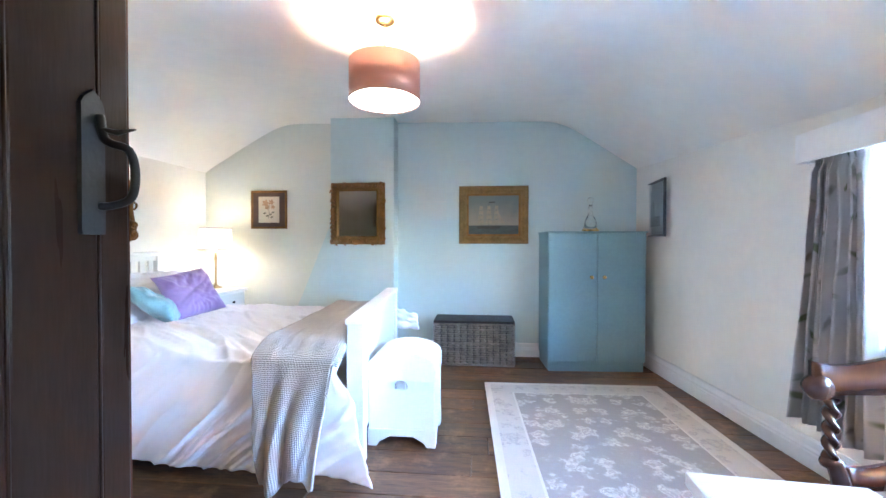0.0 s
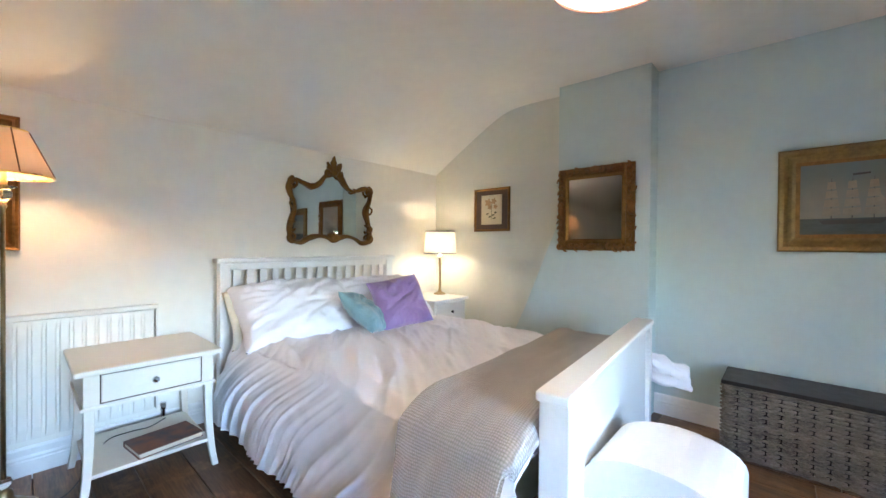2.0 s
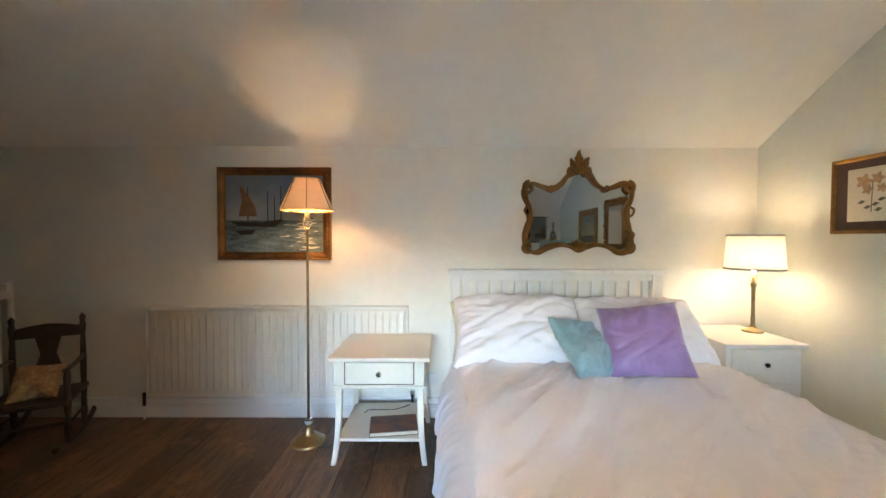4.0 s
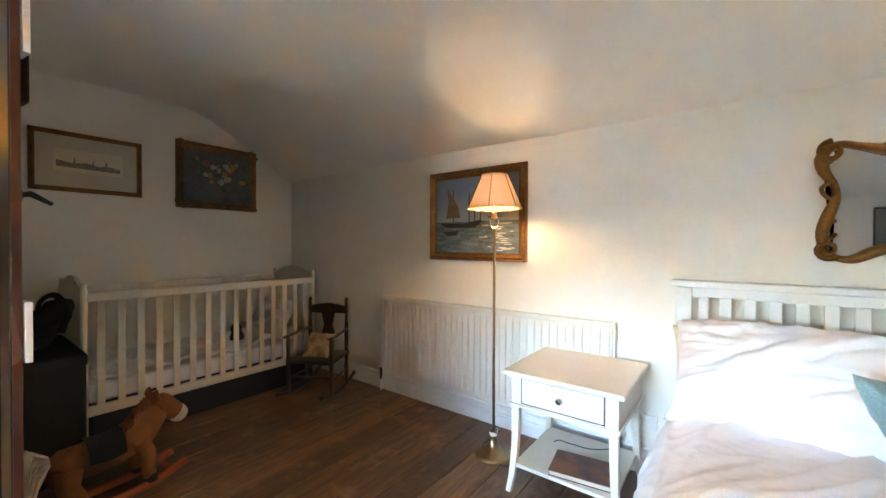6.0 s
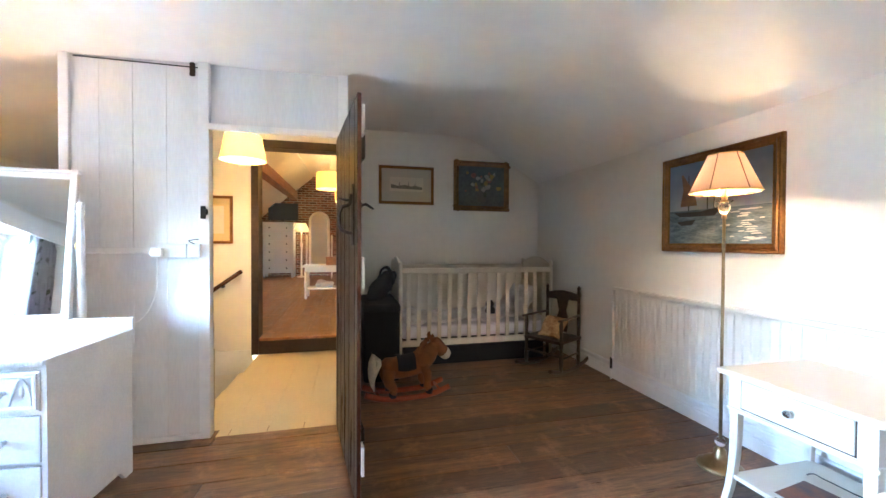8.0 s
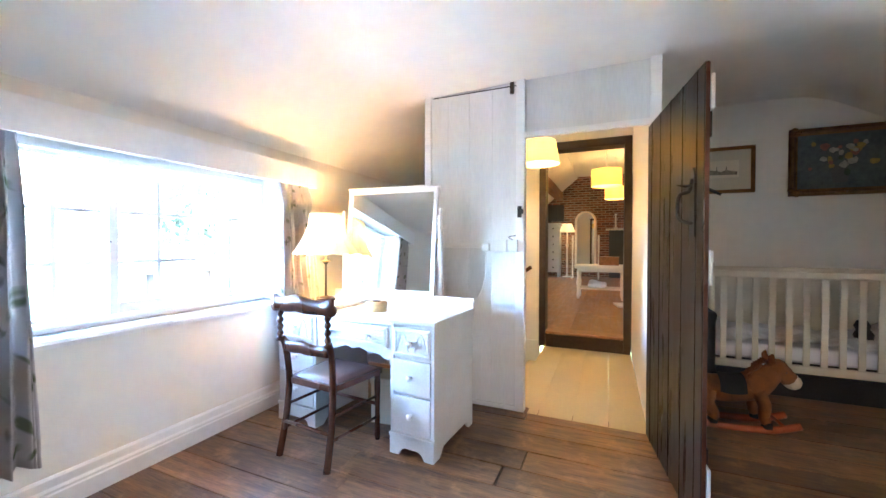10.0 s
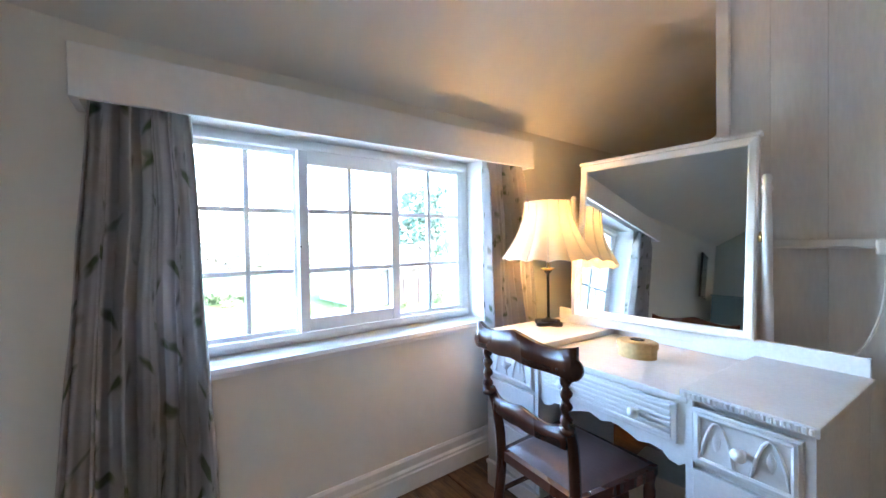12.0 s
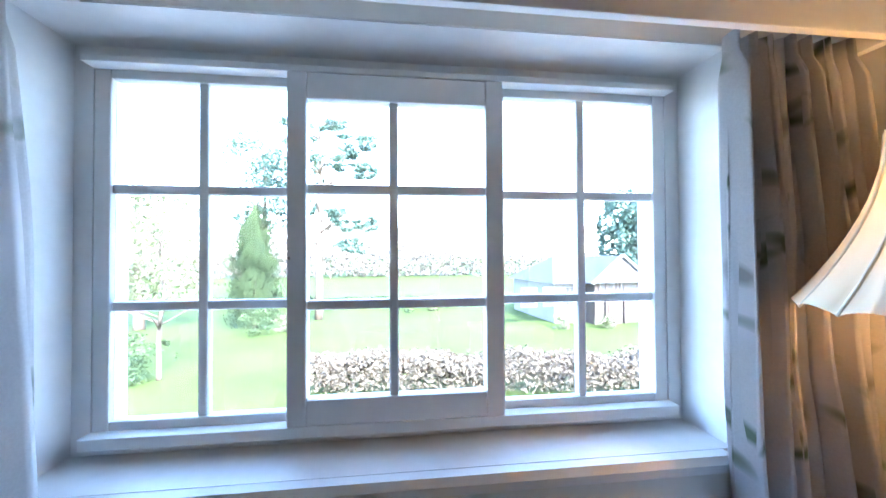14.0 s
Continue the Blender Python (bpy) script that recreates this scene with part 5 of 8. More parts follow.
for k in range(30):
    x, z, r = rg.gauss(0, 0.10), rg.gauss(0.04, 0.07), rg.uniform(0.018, 0.04)
    daub([(x + r * rg.uniform(0.6, 1.1) * math.cos(a), z + r * rg.uniform(0.6, 1.1) * math.sin(a)) for a in (2 * math.pi * j / 9 for j in range(9))], -0.0155 - 0.0002 * k / 3, FLOWERS[rg.randrange(4)], cv, "flower")
daub([(-0.05, -0.2), (0.05, -0.2), (0.065, -0.1), (0.035, -0.04), (-0.035, -0.04), (-0.065, -0.1)], -0.0155, mat("painted_vase", (0.11, 0.10, 0.085), 0.4), cv, "vase")
rg = random.Random(9)


def ornament(points, radius, sx_, sz_):
    """Overlapping carved leaves worked as one ornament."""
    bm = bmesh.new()
    for x, z in points:
        own = bmesh.new()
        bmesh.ops.create_icosphere(own, subdivisions=1, radius=radius)
        merge(bm, own, pose(x, -0.036, z) @ Matrix.Diagonal((sx_, 0.6, sz_, 1)))
    return bm


for sx in (-1, 1):
    for sz in (-1, 1):
        pts = [(sx * (0.335 + rg.uniform(-0.03, 0.03)), sz * (0.28 + rg.uniform(-0.03, 0.03))) for k in range(5)]
        part("corner_ornament", ornament(pts, 0.022, 1.4, 1.0), GOLD, vp, "carved gilt corner ornament", True)
    part("centre_ornament", ornament([(0, sx * 0.29)], 0.03, 1.8, 0.8), GOLD, vp, "carved gilt shell", True)

# ornate rectangular mirror on the chimney breast
mr_ = thing("wall_mirror", "rectangular wall mirror in a pierced carved gilt frame", "mirror", wall_pose("breast", -1.0, 1.552))
MW, MH = 0.61, 0.68
part("pane", box(-MW / 2 + 0.1, MW / 2 - 0.1, -0.016, -0.004, -MH / 2 + 0.1, MH / 2 - 0.1), OLD_MIRROR, mr_, "aged cloudy mirror glass")
part("inner_moulding", ring_frame(MW - 0.14, MH - 0.14, [(0, 0), (0, -0.03), (0.012, -0.034), (0.03, -0.02), (0.034, -0.012), (0.034, 0)]), GOLD, mr_)
part("backing_frame", ring_frame(MW - 0.02, MH - 0.02, [(0, 0), (0, -0.014), (0.075, -0.018), (0.075, 0)]), GOLD_DARK, mr_)


def carving(w, h, band, seed):
    """Scrolls and leaves round a rectangle."""
    bm = bmesh.new()
    rg = random.Random(seed)
    per = 2 * (w + h)
    n = int(per / 0.048)
    for i in range(n):
        s = per * i / n
        if s < w:
            x, z, a = -w / 2 + s, -h / 2, 0
        elif s < w + h:
            x, z, a = w / 2, -h / 2 + s - w, 90
        elif s < 2 * w + h:
            x, z, a = w / 2 - (s - w - h), h / 2, 180
        else:
            x, z, a = -w / 2, h / 2 - (s - 2 * w - h), 270
        turn = rg.choice((-1, 1))
        pts = [(0.034 * t * math.cos(turn * t * 4.6), -0.03 - 0.014 * math.sin(3.1 * t), 0.034 * t * math.sin(turn * t * 4.6)) for t in (0.15, 0.3, 0.45, 0.6, 0.75, 0.9, 1.05)]
        own = tube(pts, [0.006, 0.008, 0.010, 0.0105, 0.0095, 0.008, 0.005], 6)
        merge(bm, own, pose(x + rg.uniform(-0.006, 0.006), 0.008, z + rg.uniform(-0.006, 0.006), 0, -a + rg.uniform(-30, 30), 0))
        own = bmesh.new()
        bmesh.ops.create_icosphere(own, subdivisions=1, radius=0.013)
        merge(bm, own, pose(x + rg.uniform(-0.018, 0.018), -0.024, z + rg.uniform(-0.018, 0.018), 0, rg.uniform(0, 90), 0) @ Matrix.Diagonal((1.7, 0.7, 0.8, 1)))
    for x, z in ((0, h / 2), (0, -h / 2), (w / 2, 0), (-w / 2, 0)):
        own = bmesh.new()
        bmesh.ops.create_icosphere(own, subdivisions=2, radius=0.035)
        merge(bm, own, pose(x, -0.026, z) @ Matrix.Diagonal((1.5 if x == 0 else 0.8, 0.6, 0.8 if x == 0 else 1.5, 1)))
    return bm


tagged(part("carving", carving(MW - 0.075, MH - 0.075, 0.07, 6), BRONZE_FRAME, mr_, "carved acanthus scroll border in brown gilt", True), kind="stuff")

# cartouche mirror over the headboard
cm = thing("wall_mirror", "shaped wall mirror in a scrolled gilt frame with a crest", "mirror", wall_pose("west", 3.195, 1.60))
half = [(0.0, 0.30), (0.075, 0.255), (0.13, 0.185), (0.20, 0.145), (0.275, 0.165), (0.35, 0.185), (0.405, 0.14), (0.40, 0.07), (0.365, 0.0), (0.36, -0.06), (0.385, -0.14), (0.405, -0.23), (0.385, -0.31), (0.31, -0.335), (0.23, -0.295), (0.14, -0.275), (0.06, -0.29), (0.0, -0.315)]
outline = [(x, -0.02, z) for x, z in half] + [(-x, -0.02, z) for x, z in half[-2:0:-1]]
path = smooth_path(outline, 5, closed=True)
part("scrolled_frame", tube(path, [0.026 + 0.007 * math.sin(i * 0.33) for i in range(len(path))], 10, closed=True, flat=0.75), GOLD, cm, "", True)
bm = bmesh.new()
bm.faces.new([bm.verts.new((p.x * 0.985, -0.010, p.z * 0.985)) for p in path])
bmesh.ops.triangulate(bm, faces=bm.faces)
r = bmesh.ops.extrude_face_region(bm, geom=bm.faces[:])
for v in (g for g in r["geom"] if isinstance(g, bmesh.types.BMVert)):
    v.co.y = -0.004
part("pane", bm, MIRROR, cm, "clear mirror glass")


def scroll(cx, cz, r, turns, start, hand, thick, y=-0.03):
    """A rolled scroll: a spiral rod that thins towards its eye."""
    n = int(14 * turns)
    pts, rad = [], []
    for i in range(n + 1):
        t = i / n
        a = start + hand * 2 * math.pi * turns * t
        q = r * (1 - 0.82 * t)
        pts.append((cx + q * math.cos(a), y - 0.014 * t, cz + q * math.sin(a)))
        rad.append(thick * (1 - 0.45 * t))
    return tube(pts, rad, 8)


def leaf(base, tip, width, bulge=0.03):
    """A carved leaf with a midrib, standing off the frame."""
    b, e = Vector((base[0], 0, base[1])), Vector((tip[0], 0, tip[1]))
    side = Vector((-(e - b).z, 0, (e - b).x)).normalized()

    def f(u, v):
        w = width * math.sin(math.pi * min(1, v * 0.9 + 0.1)) ** 0.8 * (1 + 0.16 * math.sin(v * 22))
        p = b + (e - b) * v + side * (2 * u - 1) * w
        return (p.x, -0.022 - bulge * math.sin(math.pi * (0.15 + 0.7 * v)) * (1 - (2 * u - 1) ** 2) - 0.008 * (1 - abs(2 * u - 1)), p.z)
    return sheet(8, 14, f)


for base, tip, w in (((0, 0.27), (0.0, 0.435), 0.034), ((-0.012, 0.27), (-0.066, 0.375), 0.026), ((0.012, 0.27), (0.066, 0.375), 0.026), ((-0.02, 0.275), (-0.085, 0.305), 0.022), ((0.02, 0.275), (0.085, 0.305), 0.022)):
    lf = part("crest_leaf", leaf(base, tip, w), GOLD, cm, "carved gilt leaf", True)
    lf.modifiers.new("thick", "SOLIDIFY").thickness = 0.008
own = bmesh.new()
bmesh.ops.create_icosphere(own, subdivisions=2, radius=0.030)
bmesh.ops.transform(own, matrix=pose(0, -0.045, 0.285), verts=own.verts)
part("crest_boss", own, GOLD, cm, "", True)
for sx in (-1, 1):
    for cx, cz, r, st, hand, th_k in ((0.055, 0.27, 0.036, 1.57, -1, 0.012), (0.375, 0.155, 0.048, 1.57, -1, 0.014), (0.385, -0.29, 0.046, 3.9, 1, 0.014), (0.205, 0.150, 0.026, 3.6, 1, 0.009)):
        bm = scroll(sx * cx, cz, r, 1.35, st if sx > 0 else math.pi - st, hand * sx, th_k)
        part("corner_scroll", bm, GOLD, cm, "", True)
bm = bmesh.new()
for k in range(-2, 3):
    tube([(0, -0.03, -0.305), (0.022 * k, -0.045, -0.262 - 0.008 * abs(k)), (0.030 * k, -0.03, -0.235 - 0.015 * abs(k))], [0.014, 0.013, 0.005], 8, bm=bm)
part("shell", bm, GOLD, cm, "carved gilt shell", True)
for sx in (-1, 1):
    for z in (0.15, -0.02, -0.20):
        bm = bmesh.new()
        tube(smooth_path([(sx * 0.36, -0.028, z + 0.04), (sx * 0.41, -0.042, z + 0.01), (sx * 0.385, -0.046, z - 0.04), (sx * 0.36, -0.03, z - 0.02)], 4), 0.009, 7, bm=bm)
        part("leaf_scroll", bm, GOLD_DARK, cm, "", True)

# ---- ceiling pendant ----
COPPER_CLOTH = cloth_shade("copper_cloth", (0.60, 0.27, 0.17), 0.045)
COPPER_CLOTH.node_tree.nodes["Principled BSDF"].inputs["Metallic"].default_value = 0.35
COPPER_CLOTH.node_tree.nodes["Principled BSDF"].inputs["Roughness"].default_value = 0.35
pd = thing("ceiling_lamp", "lit copper drum pendant lamp with a white diffuser", "ceiling lamp", pose(LX, LY, 0))
cz = ceil_z(LX, LY)
part("ceiling_rose", lathe([(0.055, cz + 0.002), (0.056, cz - 0.012), (0.045, cz - 0.022), (0.02, cz - 0.03), (0.0, cz - 0.03)], 24), BRASS, pd, "polished brass ceiling rose", True)
part("rod", tube([(0, 0, cz - 0.02), (0, 0, 2.16)], 0.005, 8), BRASS, pd)
bm = hoop(0.192, 0.195, 2.016, 2.226, 64)
part("drum_shade", bm, COPPER_CLOTH, pd, "copper coloured fabric drum shade", True)
for a in (0, 120, 240):
    part("spoke", tube([(0, 0, 2.203), (0.192 * math.cos(radians(a)), 0.192 * math.sin(radians(a)), 2.220)], 0.003, 6), BRASS, pd)
DIFF = glow("lit_diffuser", (1.0, 0.84, 0.62), 0.20)
part("diffuser", lathe([(0.0, 2.024), (0.191, 2.024), (0.191, 2.028), (0.0, 2.028)], 48), DIFF, pd, "glowing white diffuser disc")

# ---- the ledged door, standing open ----
dr = thing("door_1", "dark brown ledged plank door standing open", "door", pose(-0.412, 0.280, 0, 0, 0, 98.0), kind="structure")
DW, DH = 0.90, 1.955
joints = (0.0, 0.095, 0.275, 0.455, 0.635, 0.815, DW)
for i in range(6):
    a, b = joints[i], joints[i + 1]
    part("plank", box(a + 0.002, b - 0.002, -0.010, 0.010, 0.008, DH, 0.006), DOOR_BROWN, dr)
    if i:
        part("bead", tube([(a, 0.009, 0.008), (a, 0.009, DH)], 0.0035, 6), DOOR_BROWN, dr, smooth=True)
        part("bead", tube([(a, -0.009, 0.008), (a, -0.009, DH)], 0.0035, 6), DOOR_BROWN, dr, smooth=True)
# local -y faces the doorway side, +y the cot
for z in (0.22, 1.66):
    part("ledge", box(0.05, DW - 0.05, 0.010, 0.036, z, z + 0.14, 0.006), DOOR_BROWN, dr)
ls = DW - 0.115
plate = prism([(-0.018, -0.108), (0.034, -0.108), (0.036, -0.10), (0.036, 0.155), (0.030, 0.17), (0.010, 0.19), (-0.012, 0.17), (-0.020, 0.155), (-0.020, -0.10)], -0.019, -0.010, bevel=0.001)
bmesh.ops.transform(plate, matrix=pose(ls, 0, 1.355), verts=plate.verts)
lt = part("latch_plate", plate, IRON, dr, "black iron thumb latch plate")
hp = smooth_path([(ls + 0.02, -0.022, 1.495), (ls + 0.02, -0.030, 1.45), (ls + 0.024, -0.042, 1.438), (ls + 0.032, -0.072, 1.425), (ls + 0.034, -0.082, 1.375), (ls + 0.032, -0.074, 1.325), (ls + 0.024, -0.042, 1.308), (ls + 0.018, -0.022, 1.306)], 5)
part("pull_handle", tube(hp, 0.0085, 10), IRON, lt, "curved black iron pull handle", True)
part("thumb_press", tube([(ls + 0.02, -0.02, 1.468), (ls + 0.026, -0.05, 1.462), (ls + 0.032, -0.085, 1.47)], [0.009, 0.012, 0.003], 8, flat=0.5), IRON, lt, "", True)
part("latch_lever", tube([(ls - 0.01, 0.02, 1.44), (ls + 0.0, 0.05, 1.45), (ls + 0.02, 0.085, 1.425)], [0.006, 0.008, 0.005], 8), IRON, lt, "", True)
part("latch_bar", box(ls - 0.16, ls + 0.075, 0.012, 0.020, 1.425, 1.45, 0.002), IRON, lt)
for z in (0.16, 1.05, 1.76):
    part("paper_tag", box(DW - 0.075, DW + 0.006, 0.011, 0.024, z, z + 0.14, 0.002), PLASTIC, dr, "white taped pad on the door edge")
for z in (0.29, 1.73):
    part("strap_hinge", box(-0.005, 0.42, 0.036, 0.041, z - 0.018, z + 0.018, 0.002), IRON, dr)
rim = box(DW - 0.001, DW + 0.0015, -0.008, 0.008, 0.02, DH - 0.01)
part("worn_edge", rim, MAHOGANY, dr, "worn red-brown front edge")

# switches, surface trunking and cable on the partition
sk = thing("socket_box", "white surface double socket with trunking and a lead", "socket", pose(0.585, YP, 1.20))
part("box", box(-0.09, 0.06, -0.004, 0.045, -0.042, 0.045, 0.005), PLASTIC, sk)
part("box", box(-0.165, -0.095, -0.004, 0.04, -0.04, 0.045, 0.005), PLASTIC, sk)
part("plug", box(0.03, 0.085, 0.04, 0.085, -0.035, 0.02, 0.01), PLASTIC, sk, "white plug")
part("trunking", box(0.06, 0.53, 0.012, 0.030, -0.008, 0.022, 0.003), PLASTIC, sk)
cable = smooth_path([(0.055, 0.07, -0.03), (0.06, 0.06, -0.12), (0.075, 0.045, -0.25), (0.12, 0.06, -0.38), (0.2, 0.10, -0.45), (0.28, 0.2, -0.45)], 6)
part("lead", tube(cable, 0.004, 6), PLASTIC, sk, "white lead", True)
part("stray_wire", tube(smooth_path([(-0.13, 0.02, 0.045), (-0.10, 0.03, 0.065), (-0.155, 0.03, 0.075)], 4), 0.003, 6), IRON, sk, "", True)
sw = thing("latch_keep", "black iron latch keep on the door post", "latch", pose(0.408, YP + 0.012, 1.45))
part("plate", box(-0.014, 0.014, 0, 0.012, -0.045, 0.035, 0.003), IRON, sw)
part("staple", box(-0.028, -0.010, 0.002, 0.02, -0.02, 0.015, 0.003), IRON, sw)

# ---- pelmet and curtains ----
pel = thing("pelmet", "white painted boxed pelmet over the window", "pelmet", pose(0, 0, 0))
part("front_board", box(1.965, 1.985, 0.60, 2.55, 1.655, 1.808, 0.003), TRIM, pel)
part("top_board", box(1.985, XE, 0.60, 2.55, 1.79, 1.807, 0.002), TRIM, pel)
for y in (0.60, 2.53):
    part("end_board", box(1.985, XE, y, y + 0.02, 1.656, 1.79, 0.002), TRIM, pel)
part("curtain_rail", tube([(2.03, 0.63, 1.70), (2.03, 2.52, 1.70)], 0.008, 8), PLASTIC, pel, smooth=True)

CURTAIN = mat("floral_curtain", (0.58, 0.55, 0.535), 0.9, var=0.08, scale=5, fine=200, bump=0.15, dist=0.002)
cn, cl = CURTAIN.node_tree.nodes, CURTAIN.node_tree.links
cuv = cn.new("ShaderNodeUVMap")


def sprig(scale, lo, hi, color, shift, feed, squash=(1, 1, 1), turn=0.0):
    mp = cn.new("ShaderNodeMapping")
    mp.inputs["Location"].default_value = shift
    mp.vector_type = "TEXTURE"
    mp.inputs["Scale"].default_value = tuple(1 / q for q in squash)
    mp.inputs["Rotation"].default_value = (0, 0, radians(turn))
    cl.new(cuv.outputs[0], mp.inputs["Vector"])
    nz = cn.new("ShaderNodeTexNoise")
    nz.inputs["Scale"].default_value = scale * 1.6
    cl.new(mp.outputs[0], nz.inputs["Vector"])
    ad = cn.new("ShaderNodeMixRGB")
    ad.blend_type = "ADD"
    ad.inputs[0].default_value = 0.12
    cl.new(mp.outputs[0], ad.inputs[1])
    cl.new(nz.outputs["Color"], ad.inputs[2])
    v = cn.new("ShaderNodeTexVoronoi")
    v.inputs["Scale"].default_value = scale
    cl.new(ad.outputs[0], v.inputs["Vector"])
    r = cn.new("ShaderNodeMapRange")
    r.inputs["From Min"].default_value, r.inputs["From Max"].default_value = hi, lo
    cl.new(v.outputs["Distance"], r.inputs["Value"])
    mx = cn.new("ShaderNodeMixRGB")
    mx.inputs[2].default_value = (*color, 1)
    cl.new(r.outputs[0], mx.inputs[0])
    cl.new(feed, mx.inputs[1])
    return mx.outputs[0]


feed = cn["Principled BSDF"].inputs["Base Color"].links[0].from_socket
feed = sprig(3.6, 0.20, 0.36, (0.66, 0.62, 0.62), (0.3, 0.1, 0), feed)
feed = sprig(3.0, 0.022, 0.05, (0.19, 0.185, 0.13), (4.1, 2.3, 0), feed, (3.6, 0.30, 1), 8)
feed = sprig(4.6, 0.13, 0.25, (0.20, 0.22, 0.145), (1.7, 0.4, 0), feed, (1.0, 2.6, 1), 35)
feed = sprig(4.2, 0.10, 0.22, (0.15, 0.18, 0.11), (7.7, 3.4, 0), feed, (1.0, 2.8, 1), -40)
feed = sprig(5.0, 0.08, 0.20, (0.30, 0.28, 0.25), (2.9, 8.4, 0), feed, (2.4, 1.1, 1), 15)
cl.new(feed, cn["Principled BSDF"].inputs["Base Color"])
ctr = cn.new("ShaderNodeBsdfTranslucent")
cl.new(feed, ctr.inputs["Color"])
cmx = cn.new("ShaderNodeMixShader")
cmx.inputs[0].default_value = 0.33
cl.new(cn["Principled BSDF"].outputs[0], cmx.inputs[1])
cl.new(ctr.outputs[0], cmx.inputs[2])
cl.new(cmx.outputs[0], cn["Material Output"].inputs["Surface"])


def curtain(y_top, y_bot, z0, z1, folds, seed, m_label):
    nu, nv = 180, 30

    def f(u, v):
        y = (y_top[0] + u * (y_top[1] - y_top[0])) * v + (y_bot[0] + u * (y_bot[1] - y_bot[0])) * (1 - v)
        w = u + 0.05 * noise.noise((u * 2.2 + seed, 0.3, 1.0)) + 0.018 * (1 - v) * noise.noise((u * 5, v * 2.5, seed))
        a = w * folds * 2 * math.pi + 0.5 * noise.noise((u * 3 + seed, v * 1.1, 0))
        amp = 0.030 + 0.014 * (1 - v) + 0.020 * noise.noise((u * 4, v * 1.6, seed + 3))
        pinch = 0.6 if v > 0.95 else 1.0
        x = 2.062 - amp * pinch * (math.sin(a) + 0.45 * math.sin(2.3 * a + seed) + 0.22 * math.sin(4.1 * a + 2 * v))
        x += 0.006 * noise.noise((u * 14, v * 9, seed)) * (1 - v)
        y += 0.012 * math.cos(a) + 0.025 * (1 - v) * v * 4 * noise.noise((u * 2, v * 3, seed + 7))
        return (min(x, XE - 0.008), y, z0 + v * (z1 - z0) + 0.012 * noise.noise((u * 5, 0, seed)) * (1 - v))
    ob = part("curtain", sheet(nu, nv, f), CURTAIN, smooth=True)
    uv_grid(ob, nu, nv, 1.1, 1.25)
    ob.modifiers.new("thick", "SOLIDIFY").thickness = 0.003
    return tagged(ob, m_label, "curtain", "window curtains")


curtain((2.25, 2.53), (2.19, 2.65), 0.27, 1.695, 5.5, 1.0, "grey floral curtain gathered beside the window")
curtain((0.61, 0.915), (0.45, 0.90), 0.33, 1.695, 6.5, 6.0, "grey floral curtain gathered behind the desk")

# ---- dressing table ----
dk = thing("dressing_table", "white painted kneehole dressing table with carved drawers", "dressing table", pose(0.667, 1.134, 0, 0, 0, -4.0) @ pose(-0.683, -1.105, 0))
DKX0, DKX1, DKY0, DKY1 = 0.715, 1.945, 0.545, 1.085


